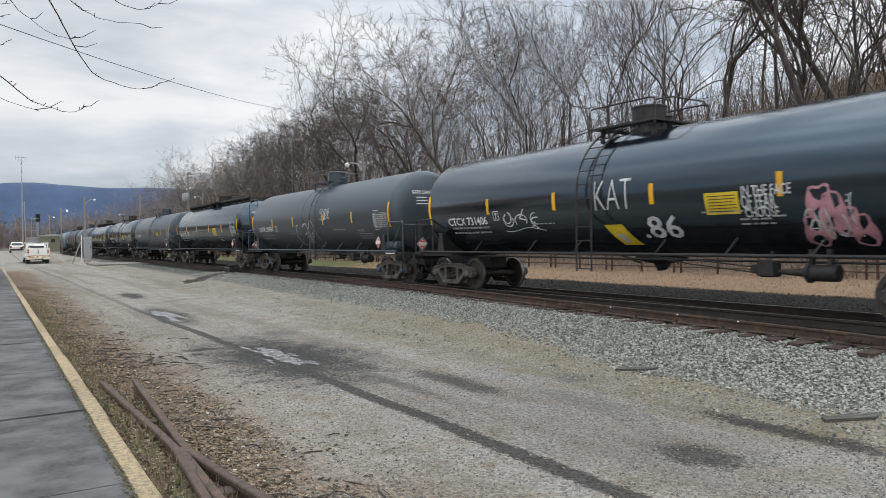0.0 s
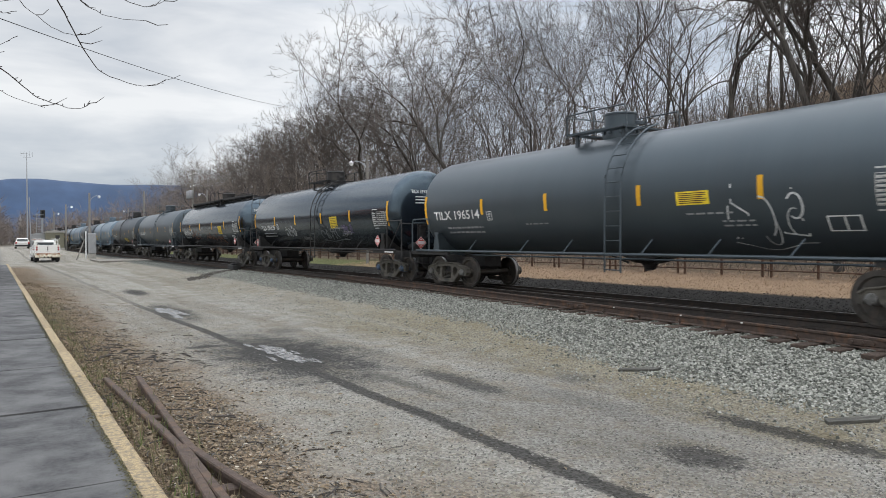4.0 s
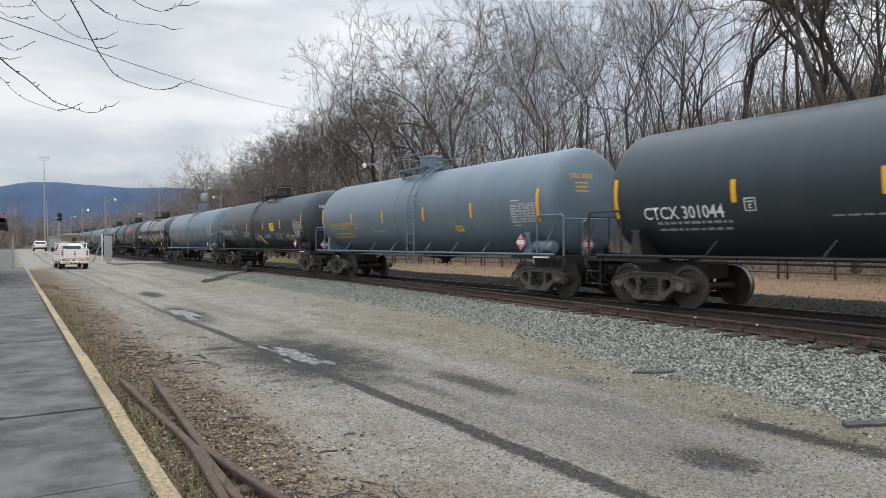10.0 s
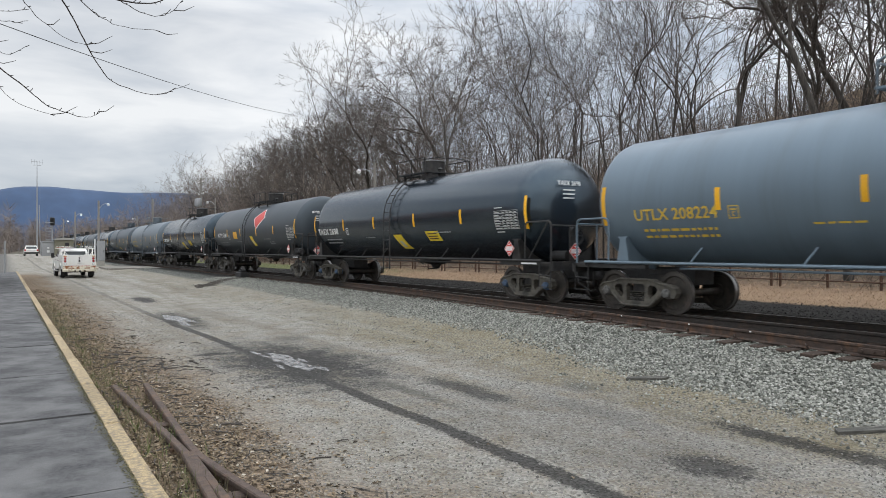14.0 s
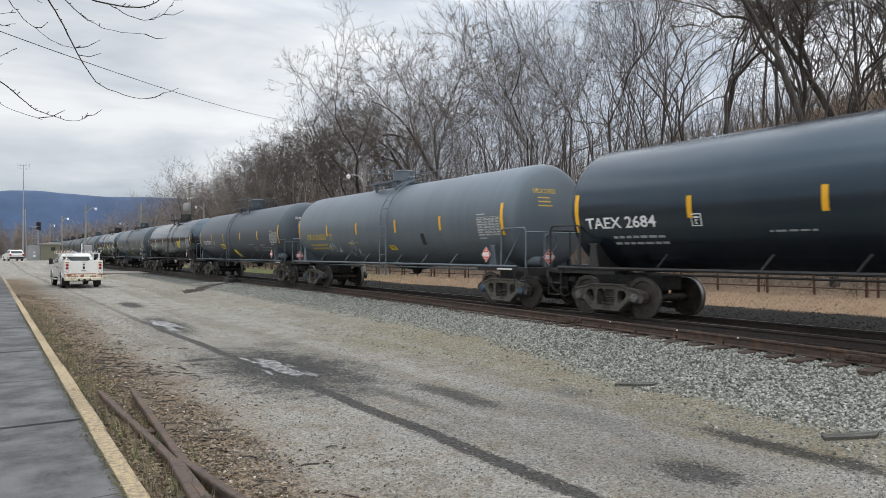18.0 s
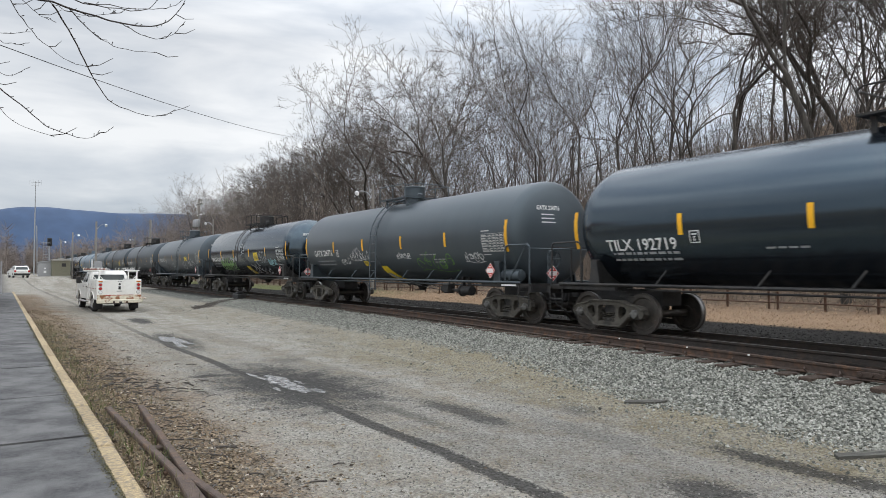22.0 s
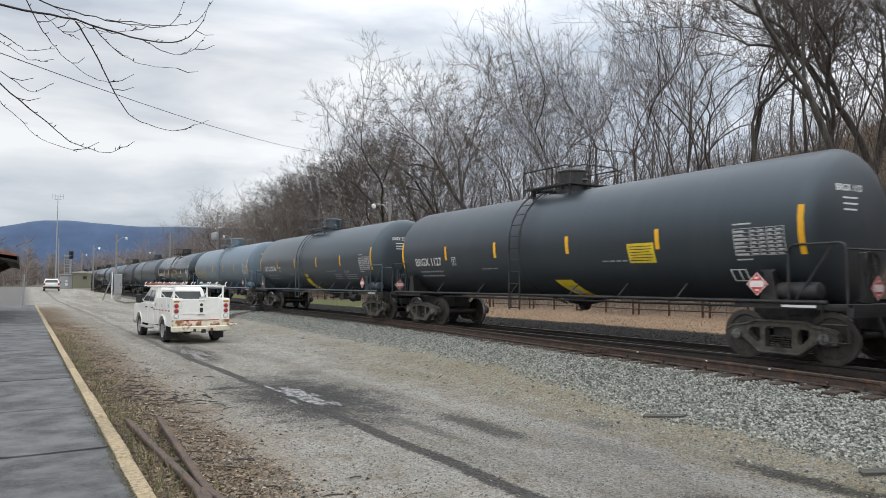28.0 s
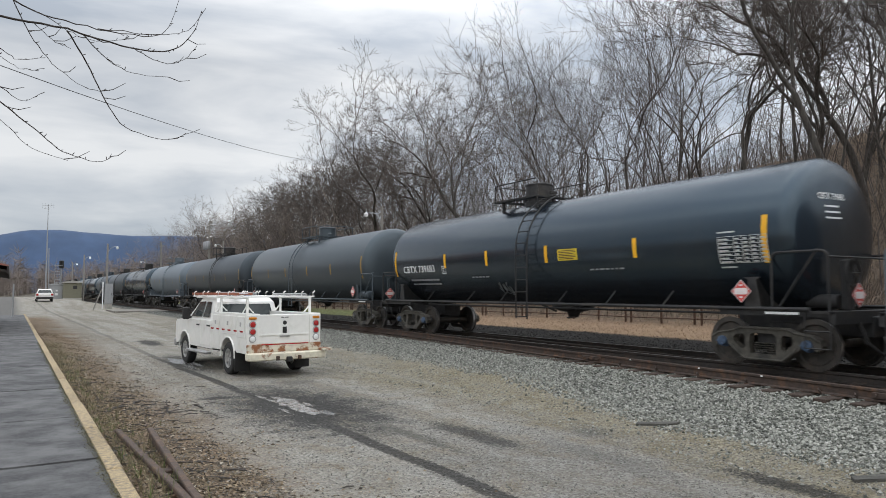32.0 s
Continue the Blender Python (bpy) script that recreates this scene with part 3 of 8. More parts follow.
def scrawl(mb, y0, v0, w, h, seed, thick=0.035, letters_n=5):
    """A sprayed tag on the shell: leaning letters of straight and looping strokes, one long tail."""
    rnd = random.Random(seed)

    def stroke(pts, wide):
        for (u0, p0), (u1, p1) in zip(pts, pts[1:]):
            d = math.hypot(u1 - u0, p1 - p0) + 1e-6
            e, g = -(p1 - p0) / d * wide / 2, (u1 - u0) / d * wide / 2
            mb.add([on_tank(u0 + e, p0 + g, y0, 0.006), on_tank(u0 - e, p0 - g, y0, 0.006), on_tank(u1 - e, p1 - g, y0, 0.006), on_tank(u1 + e, p1 + g, y0, 0.006)], [(0, 1, 2, 3)])

    if thick == 0.045 and letters_n < 0:
        # bubble letters in outline
        n = -letters_n
        for k in range(n):
            cu, ru, rv = w * (k + 0.5) / n, w * 0.62 / n, h * rnd.uniform(0.42, 0.5)
            ring = []
            for i in range(25):
                t = 6.2832 * i / 24
                q = 1 + 0.28 * noise.noise((math.cos(t) * 1.5, math.sin(t) * 1.5, seed + k * 2.7))
                ring.append((cu + ru * q * math.cos(t), v0 + h / 2 + rv * q * math.sin(t)))
            stroke(ring, thick)
            stroke([(cu - ru * 0.3, v0 + h * 0.6), (cu + ru * 0.2, v0 + h * 0.68), (cu + ru * 0.1, v0 + h * 0.5)], thick * 0.8)
            stroke([(cu - ru * 0.2, v0 + h * 0.35), (cu + ru * 0.25, v0 + h * 0.25)], thick * 0.8)
        return mb
    cell, lean = w / letters_n, rnd.uniform(-0.12, 0.3)
    for k in range(letters_n):
        c, base, tall = cell * k, v0 + rnd.uniform(0, 0.18) * h, h * rnd.uniform(0.62, 0.95)

        def at(u, v):
            return (c + (u * 0.95 + lean * v) * cell, base + v * tall)
        for j in range(rnd.choice((2, 2, 3, 3))):
            how = rnd.random()
            if how < 0.4:
                stroke([at(rnd.random(), rnd.choice((0, 0.1, 0.9, 1.0)))] + [at(rnd.random(), rnd.random()) for q in range(rnd.choice((1, 2)))] + [at(rnd.random(), rnd.choice((0, 0.4, 1.0)))], thick)
            else:
                a0, turn = rnd.uniform(0, 6.28), rnd.choice((-1, 1)) * rnd.uniform(2.5, 5.8)
                cu, cv, ru, rv = rnd.uniform(0.35, 0.65), rnd.uniform(0.3, 0.7), rnd.uniform(0.2, 0.5), rnd.uniform(0.2, 0.45)
                stroke([at(cu + ru * math.cos(a0 + turn * i / 9), cv + rv * math.sin(a0 + turn * i / 9)) for i in range(10)], thick * rnd.uniform(0.7, 1.1))
    if rnd.random() < 0.6:
        stroke([(w * q / 6, v0 + h * (0.02 + 0.08 * math.sin(q * 1.1 + seed))) for q in range(7)], thick * 0.6)
    return mb


def blob(mb, y0, v0, ru, rv, seed, n=20):
    """A filled round-cornered patch of paint on the shell."""
    vs = [on_tank(0, v0, y0, 0.004)]
    for k in range(n):
        a = 6.2832 * k / n
        w = 1 + 0.35 * noise.noise((math.cos(a) * 1.3, math.sin(a) * 1.3, seed * 1.7))
        cu, cv = math.cos(a), math.sin(a)
        vs.append(on_tank(math.copysign(abs(cu) ** 0.7, cu) * ru * w, v0 + math.copysign(abs(cv) ** 0.7, cv) * rv * w, y0, 0.004))
    return mb.add(vs, [(0, k + 1, (k + 1) % n + 1) for k in range(n)])


def wheel_profile(r):
    return [(0.10, -0.075), (0.16, -0.08), (0.17, -0.04), (r - 0.10, -0.02), (r - 0.075, -0.062), (r - 0.012, -0.066), (r, -0.05), (r + 0.006, 0.035), (r + 0.027, 0.05), (r + 0.027, 0.066), (r - 0.07, 0.07), (r - 0.1, 0.035), (0.17, 0.03), (0.16, 0.08), (0.10, 0.085)]


def wheelset_mesh(cap):
    """Axle, two wheels and the bearing ends; spins as one."""
    mb = MB()
    mb.lathe([(0.085, -0.7), (0.08, 0.0), (0.085, 0.7)], "x", (0, 0, 0), 14)
    for s in (-1, 1):
        prof = [(r, a * s) for r, a in wheel_profile(0.455)]
        mb.lathe(prof, "x", (s * 0.75, 0, 0), 26)
    me = mb.mesh("wheelset", WHEEL_STEEL)
    bright = [p.index for p in me.polygons if abs(abs(p.center.x) - 0.75) < 0.1 and math.hypot(p.center.y, p.center.z) > 0.447 and abs(p.normal.x) < 0.5]
    me.materials.append(TREAD)
    for i in bright:
        me.polygons[i].material_index = 1
    return me


def cap_mesh(mat, s):
    mb = MB()
    if s:
        mb.lathe([(0.11, s * 0.83), (0.125, s * 0.9), (0.125, s * 1.05), (0.105, s * 1.07), (0.10, s * 1.13), (0.06, s * 1.15), (0.02, s * 1.15)], "x", (0, 0, 0), 14)
        for k in range(3):
            a = 2.094 * k
            mb.lathe([(0.022, s * 1.13), (0.022, s * 1.165), (0.01, s * 1.17)], "x", (0, 0.07 * math.cos(a), 0.07 * math.sin(a)), 6)
    return mb.mesh("bearing_cap", mat)


def sideframe_mesh(s):
    """A cast side frame: a thick plate with two rounded windows, an opening for the springs and a raised rim."""
    half = [(0.42, 0.12), (0.62, 0.28), (0.74, 0.37), (0.79, 0.50), (0.83, 0.55), (0.95, 0.55), (0.99, 0.50), (1.02, 0.36), (1.10, 0.36), (1.16, 0.46), (1.13, 0.57), (1.00, 0.64), (0.66, 0.69), (0.48, 0.76)]
    outer = half + [(-u, v) for u, v in reversed(half)]
    window = [(0.40, 0.34), (0.46, 0.33), (0.62, 0.46), (0.64, 0.54), (0.58, 0.60), (0.44, 0.62), (0.38, 0.57), (0.37, 0.40)]
    nest = [(-0.27, 0.25), (0.27, 0.25), (0.28, 0.58), (0.22, 0.64), (-0.22, 0.64), (-0.28, 0.58)]
    bm = bmesh.new()
    for ring in (outer, window, [(-u, v) for u, v in window], nest):
        vs = [bm.verts.new((s * 1.09, u, v)) for u, v in ring]
        for i in range(len(vs)):
            bm.edges.new((vs[i], vs[(i + 1) % len(vs)]))
    bmesh.ops.triangle_fill(bm, use_beauty=True, use_dissolve=True, edges=bm.edges)
    made = bmesh.ops.extrude_face_region(bm, geom=bm.faces[:])
    bmesh.ops.translate(bm, verts=[v for v in made["geom"] if isinstance(v, bmesh.types.BMVert)], vec=(-s * 0.15, 0, 0))
    bmesh.ops.recalc_face_normals(bm, faces=bm.faces)
    me = bpy.data.meshes.new("side_frame")
    bm.to_mesh(me)
    bm.free()
    extra = MB()
    # raised ribs along the upper and lower chord
    for pts in ([(1.10, 0.54), (0.98, 0.62), (0.66, 0.67), (0.48, 0.735), (-0.48, 0.735), (-0.66, 0.67), (-0.98, 0.62), (-1.10, 0.54)], [(0.70, 0.40), (0.60, 0.30), (0.40, 0.145), (-0.40, 0.145), (-0.60, 0.30), (-0.70, 0.40)]):
        extra.tube([(s * 1.09, u, v) for u, v in pts], 0.028, 6)
    bm = bmesh.new()
    bm.from_mesh(me)
    bm.from_mesh(extra.mesh("rib", None))
    bm.to_mesh(me)
    bm.free()
    me.materials.append(BOGIE_STEEL)
    return me


def spring_mesh(s):
    mb = MB()
    for j in (-0.16, 0.0, 0.16):
        for k in range(5):
            z = 0.27 + k * 0.042
            mb.lathe([(0.05, z), (0.07, z + 0.008), (0.07, z + 0.018), (0.05, z + 0.024)], "z", (s * 1.0, j, 0), 7)
    return mb.mesh("spring_nest", BOGIE_STEEL)


SHARED = {}


def shared(key, make):
    if key not in SHARED:
        SHARED[key] = make()
    return SHARED[key]


WHEELS = []


def add_bogie(car, y, blue):
    b = new("bogie")
    b.parent = car
    b.location = (0, y, 0)
    for s in (-1, 1):
        part("side_frame", shared("sf%d" % s, lambda: sideframe_mesh(s)), None, b)
        tagged(part("spring_nest", shared("sp%d" % s, lambda: spring_mesh(s)), None, b), kind="stuff")
    part("bolster", shared("bol", lambda: MB().box(-0.95, 0.95, -0.2, 0.2, 0.42, 0.66, 0.03).box(-0.35, 0.35, -0.3, 0.3, 0.6, 0.85, 0.03).mesh("bolster", BLACK_IRON)), None, b)
    part("brake_beam", shared("brk", lambda: MB().box(-0.8, 0.8, -0.42, -0.36, 0.3, 0.42).box(-0.8, 0.8, 0.36, 0.42, 0.3, 0.42).tube([(-0.1, -0.4, 0.4), (-0.05, -0.2, 0.8)], 0.03).mesh("brake_beam", BLACK_IRON)), None, b)
    for s in (-1, 1):
        w = part("wheelset", shared("ws", lambda: wheelset_mesh(None)), None, b)
        w.location = (0, s * 0.889, 0.457)
        WHEELS.append((w, s))
        for e in (-1, 1):
            q = part("bearing_cap", shared("cap%d%d" % (blue, e), lambda: cap_mesh(CAP_BLUE if blue else CAP_GREY, e)), None, b, "blue painted bearing cap" if blue else "")
            q.location = (0, s * 0.889, 0.457)
    return b


def tank_mesh(kind):
    prof = HEAD if kind != "domed" else [(TR, 6.95), (TR - 0.015, 7.1), (TR - 0.05, 7.25), (TR - 0.11, 7.4), (TR - 0.2, 7.53), (TR - 0.32, 7.66), (TR - 0.5, 7.8), (TR * 0.5, 7.91), (TR * 0.25, 7.98), (0.02, 8.01)]
    full = [(r, -y) for r, y in reversed(prof)]
    if kind == "banded":
        full += [(TR, 0.62), (TR + 0.012, 0.64), (TR + 0.012, 1.16), (TR, 1.18)]
    full += [(r, y) for r, y in prof]
    mb = MB().lathe(full, "y", (0, 0, TZ), 72)
    return mb.mesh("tank", None, 22)


def ladder_mesh():
    mb = MB()
    for dy in (-0.24, 0.24):
        pts = [(-TR - 0.16, 0.35 + dy, 0.72), (-TR - 0.16, 0.35 + dy, TZ)]
        pts += [(-(TR + 0.16) * math.cos(a), 0.35 + dy, TZ + (TR + 0.16) * math.sin(a)) for a in (0.2, 0.4, 0.6, 0.8, 1.0, 1.15, 1.3)]
        mb.tube(pts, 0.022, 6)
    for k in range(13):
        s = 0.78 + k * 0.33
        if s < TZ:
            x, z = -TR - 0.16, s
        else:
            a = (s - TZ) / (TR + 0.16)
            if a > 1.35:
                break
            x, z = -(TR + 0.16) * math.cos(a), TZ + (TR + 0.16) * math.sin(a)
        mb.tube([(x, 0.11, z), (x, 0.59, z)], 0.014, 5)
    return mb.mesh("ladder", None)


def top_platform_mesh():
    mb = MB()
    z = TZ + TR + 0.12
    for y0, y1 in ((-1.42, 0.55),):
        for x in (-0.82, 0.82):
            mb.box(x - 0.14, x + 0.16, y0, y1, z - 0.04, z)
        mb.box(-0.82, 0.82, y0, y0 + 0.26, z - 0.04, z).box(-0.82, 0.82, y1 - 0.26, y1, z - 0.04, z)
        for x in (-0.75, 0.75):
            for y in (y0 + 0.2, y1 - 0.2):
                mb.box(x - 0.03, x + 0.03, y - 0.05, y + 0.05, TZ + TR - 0.32, z - 0.03)
    return mb.mesh("top_platform", None, 0)


def top_rail_mesh():
    mb = MB()
    z = TZ + TR + 0.1
    for x in (-0.94, 0.94):
        mb.tube([(x, 0.6, z - 0.15), (x, 0.6, z + 0.42), (x, 0.53, z + 0.5), (x, -1.3, z + 0.5), (x, -1.42, z + 0.42)], 0.02, 6)
        for y in (-1.4, -0.45):
            mb.tube([(x, y, z - 0.1), (x, y, z + 0.49)], 0.02, 6)
    mb.tube([(-0.94, -1.42, z + 0.42), (-0.55, -1.55, z + 0.5), (0.55, -1.55, z + 0.5), (0.94, -1.42, z + 0.42)], 0.02, 6)
    return mb.mesh("handrail", None)


def manway_mesh():
    mb = MB().lathe([(0.45, TZ + TR - 0.1), (0.45, TZ + TR + 0.05), (0.37, TZ + TR + 0.06), (0.37, TZ + TR + 0.16), (0.41, TZ + TR + 0.17), (0.41, TZ + TR + 0.54), (0.43, TZ + TR + 0.55), (0.43, TZ + TR + 0.59), (0.36, TZ + TR + 0.62), (0.05, TZ + TR + 0.63)], "z", (0, -0.45, 0), 28)
    for k in range(8):
        a = k * math.pi / 4
        mb.box(0.42 * math.cos(a) - 0.03, 0.42 * math.cos(a) + 0.03, -0.45 + 0.42 * math.sin(a) - 0.03, -0.45 + 0.42 * math.sin(a) + 0.03, TZ + TR + 0.08, TZ + TR + 0.2)
    mb.box(-0.12, 0.12, 0.12, 0.22, TZ + TR + 0.25, TZ + TR + 0.34, 0.01)
    mb.lathe([(0.07, TZ + TR), (0.07, TZ + TR + 0.22), (0.1, TZ + TR + 0.24), (0.05, TZ + TR + 0.3)], "z", (-0.2, -1.2, 0), 12)
    return mb.mesh("manway_housing", None)


def long_walk_mesh():
    """A running board along the whole crown with low rails, on the older cars."""
    mb = MB()
    z = TZ + TR + 0.08
    for x in (-0.45, 0.45):
        mb.box(x - 0.14, x + 0.14, -7.2, 7.2, z, z + 0.04)
    for k in range(13):
        y = -7.2 + k * 1.2
        mb.box(-0.6, 0.6, y - 0.03, y + 0.03, z - 0.12, z)
    for x in (-0.62, 0.62):
        mb.tube([(x, -7.2, z + 0.02), (x, 7.2, z + 0.02)], 0.02, 5)
        mb.box(x - 0.01, x + 0.01, -7.2, 7.2, z + 0.02, z + 0.12)
    return mb.mesh("running_board", None, 0)


def end_ladder_mesh(e):
    mb = MB()
    for x in (-1.05, -0.6):
        mb.tube([(x, e * 8.48, 1.1), (x, e * 8.48, 3.55), (x * 0.8, e * 8.2, TZ + TR + 0.05)], 0.02, 6)
    for k in range(8):
        mb.tube([(-1.05, e * 8.48, 1.3 + k * 0.33), (-0.6, e * 8.48, 1.3 + k * 0.33)], 0.014, 5)
    return mb.mesh("end_ladder", None)


def sill_pipe_mesh(s):
    mb = MB().tube([(s * 1.5, -8.15, 1.13), (s * 1.5, 8.15, 1.13)], 0.035, 8)
    return mb.mesh("side_sill_pipe", None)


def bracket_mesh(s, y):
    return MB().tube([(s * 1.5, y + 0.12, 1.13), (s * 1.33, y - 0.06, 1.46)], 0.02, 6).mesh("bracket", None)


def end_mesh(e):
    """Stub sill, coupler pocket and end platform."""
    mb = MB()
    a, b = sorted((e * 5.9, e * 8.62))
    mb.box(-0.33, 0.33, a, b, 0.62, 1.0, 0.02)
    a, b = sorted((e * 8.15, e * 8.58))
    mb.box(-1.5, 1.5, a, b, 1.05, 1.10, 0.0)
    a, b = sorted((e * 8.52, e * 8.60))
    mb.box(-1.5, 1.5, a, b, 0.88, 1.10)
    for x in (-1.42, 1.42):
        a, b = sorted((e * 6.3, e * 8.55))
        mb.box(x - 0.05, x + 0.05, a, b, 1.0, 1.1)
    return mb.mesh("end_sill", None, 0)


def coupler_mesh(e):
    mb = MB().box(-0.1, 0.1, *sorted((e * 8.3, e * 8.78)), 0.78, 0.96, 0.02)
    mb.lathe([(0.16, 0.74), (0.17, 0.8), (0.17, 0.98), (0.13, 1.0)], "z", (0.05 * e, e * 8.82, 0), 12)
    mb.tube([(-0.75, e * 8.6, 0.9), (-0.7, e * 8.7, 0.55), (-0.4, e * 8.8, 0.33), (-0.12, e * 8.9, 0.4)], 0.03, 6)
    return mb.mesh("coupler", None)


def saddle_mesh(e, s):
    """A tapered gusset that carries the tank on the end sill."""
    y = e * 7.0
    mb = MB().prism([(y - 0.19, 1.08), (y + 0.19, 1.08), (y + 0.08, 1.66), (y + 0.17, 1.72), (y - 0.17, 1.72), (y - 0.08, 1.66)], "x", *sorted((s * 1.44, s * 1.40)))
    mb.prism([(s * 1.40, 1.08), (s * 0.35, 0.95), (s * 0.35, 1.06), (s * 0.9, 1.34), (s * 1.22, 1.70), (s * 1.40, 1.70)], "y", y - 0.02, y + 0.02)
    return mb.mesh("tank_saddle", None, 0)


def sill_label_mesh():
    return MB().box(-1.506, -1.502, -7.95, -7.3, 1.03, 1.075).mesh("sill_stencil", WHITE_LET, 0)


def end_rail_mesh(e):
    """Hoops with rounded corners at both sides of the end platform, and the rail across the end."""
    mb = MB()
    for s in (-1, 1):
        hoop = [(7.42, 1.08), (7.42, 2.02)] + [(7.56 - 0.14 * math.cos(a), 2.02 + 0.14 * math.sin(a)) for a in (0.4, 0.8, 1.2, 1.57)]
        hoop += [(8.36 + 0.12 * math.sin(a), 2.04 + 0.12 * math.cos(a)) for a in (0.0, 0.5, 1.0, 1.57)] + [(8.48, 1.08)]
        mb.tube([(s * 1.46, e * y, z) for y, z in hoop], 0.024, 6)
    mb.tube([(-1.46, e * 8.47, 2.05), (1.46, e * 8.47, 2.05)], 0.022, 6)
    for x in (-0.8, 0.8):
        mb.tube([(x, e * 8.47, 1.08), (x, e * 8.47, 2.05)], 0.018, 6)
    return mb.mesh("end_handrail", None)


def step_mesh(e, s):
    mb = MB()
    if s:
        mb.tube([(s * 1.5, e * 8.05, 1.08), (s * 1.5, e * 8.05, 0.45), (s * 1.5, e * 8.5, 0.45), (s * 1.5, e * 8.5, 1.08)], 0.018, 6)
        mb.tube([(s * 1.5, e * 8.05, 0.75), (s * 1.5, e * 8.5, 0.75)], 0.018, 6)
    return mb.mesh("sill_step", None)


def brake_mesh(tall):
    """Air reservoir and brake cylinder on the end platform, valve and pipes below the tank."""
    mb = MB().lathe([(0.05, -0.42), (0.15, -0.39), (0.17, -0.33), (0.17, 0.33), (0.15, 0.39), (0.05, 0.42)], "y", (-1.25, -7.5, 1.32), 18) if tall else MB().lathe([(0.05, -0.3), (0.13, -0.28), (0.13, 0.28), (0.05, 0.3)], "y", (-0.6, -7.9, 1.26), 14)
    mb.tube([(-0.7, -6, 1.0), (-0.7, 6, 1.0)], 0.025, 6)
    return mb.mesh("brake_gear", None)


def valve_mesh():
    """Control valve on a bracket below the tank."""
    mb = MB().box(-1.15, -0.85, -3.95, -3.65, 0.72, 1.02, 0.03)
    mb.box(-1.1, -0.9, -3.64, -3.45, 0.78, 0.95, 0.02)
    mb.tube([(-1.0, -3.8, 1.0), (-0.9, -3.8, 1.2)], 0.03, 6)
    for z in (0.8, 0.9):
        mb.tube([(-1.0, -3.45, z), (-0.95, -2.0, z + 0.12), (-0.9, -1.0, 1.05)], 0.015, 5)
    return mb.mesh("brake_valve", None)


def cylinder_mesh():
    mb = MB().lathe([(0.04, -0.34), (0.15, -0.32), (0.15, 0.15), (0.19, 0.17), (0.19, 0.22), (0.08, 0.3), (0.03, 0.9)], "y", (-0.95, -4.75, 0.82), 14)
    mb.box(-1.0, -0.9, -4.95, -4.88, 0.9, 1.25).box(-1.0, -0.9, -4.62, -4.55, 0.9, 1.25)
    return mb.mesh("brake_cylinder", None)


def stand_mesh():
    """Hand brake stand with its wheel, and two braces to the end rail."""
    mb = MB().box(-0.62, -0.38, -8.34, -8.22, 1.1, 2.02, 0.02)
    mb.lathe([(0.22, -8.40), (0.26, -8.40), (0.26, -8.37), (0.22, -8.37), (0.22, -8.40)], "y", (-0.5, 0, 1.78), 18, False)
    for k in range(3):
        a = 1.047 * k
        c, d = 0.23 * math.cos(a), 0.23 * math.sin(a)
        mb.tube([(-0.5 - c, -8.385, 1.78 - d), (-0.5 + c, -8.385, 1.78 + d)], 0.012, 5)
    mb.tube([(-1.44, -7.5, 1.1), (-1.3, -8.2, 2.2)], 0.022, 6)
    return mb.mesh("brake_stand", None)


def outlet_mesh():
    mb = MB().lathe([(0.62, 1.16), (0.6, 1.02), (0.42, 0.92), (0.2, 0.88), (0.12, 0.74), (0.05, 0.72)], "z", (0, -0.45, 0), 20)
    mb.tube([(-0.5, -0.75, 0.74), (0.1, -0.45, 0.74)], 0.022, 6)
    for s in (-1, 1):
        mb.tube([(-0.5, s * 1.0 - 0.45, 1.14), (-0.3, s * 0.4 - 0.45, 0.9)], 0.03, 6)
    return mb.mesh("bottom_outlet", None)


DIM_BAR = material("grimy_yellow_strip", (0.30, 0.19, 0.05), 0.6, 0, 0.15, 10)


def bar_mesh(y, tall, mat):
    mb = MB()
    strip(mb, y + 0.06, y - 0.06, -0.60 if tall else -0.37, 0.31 if tall else 0.08)
    return mb.mesh("reflective_strip", mat)


def placard_mesh(where):
    mb = MB()
    x, y, z = where

    def diamond(r, dx):
        mb.add([(x + dx, y + r, z), (x + dx, y, z - r), (x + dx, y - r, z), (x + dx, y, z + r)], [(0, 1, 2, 3)])
    diamond(0.20, -0.004)
    mb.add([(x + 0.01, y + 0.22, z), (x + 0.01, y, z - 0.22), (x + 0.01, y - 0.22, z), (x + 0.01, y, z + 0.22)], [(3, 2, 1, 0)])
    diamond(0.22, 0.0)
    w, h = 0.15, 0.062
    mb.add([(x - 0.008, y + w, z + h * 0.5), (x - 0.008, y + w, z - h * 0.5), (x - 0.008, y + w - 0.03, z - h), (x - 0.008, y - w + 0.03, z - h), (x - 0.008, y - w, z - h * 0.5), (x - 0.008, y - w, z + h * 0.5), (x - 0.008, y - w + 0.03, z + h), (x - 0.008, y + w - 0.03, z + h)], [tuple(range(8))])
    for k in (0.115, -0.115):
        mb.add([(x - 0.008, y + 0.035, z + k + 0.018), (x - 0.008, y + 0.035, z + k - 0.018), (x - 0.008, y - 0.035, z + k - 0.018), (x - 0.008, y - 0.035, z + k + 0.018)], [(0, 1, 2, 3)])
    me = mb.mesh("hazard_placard", RED_SIGN, 0)
    me.materials.append(PINK_SIGN)
    for p in me.polygons:
        if p.index >= 2:
            p.material_index = 1
    return me


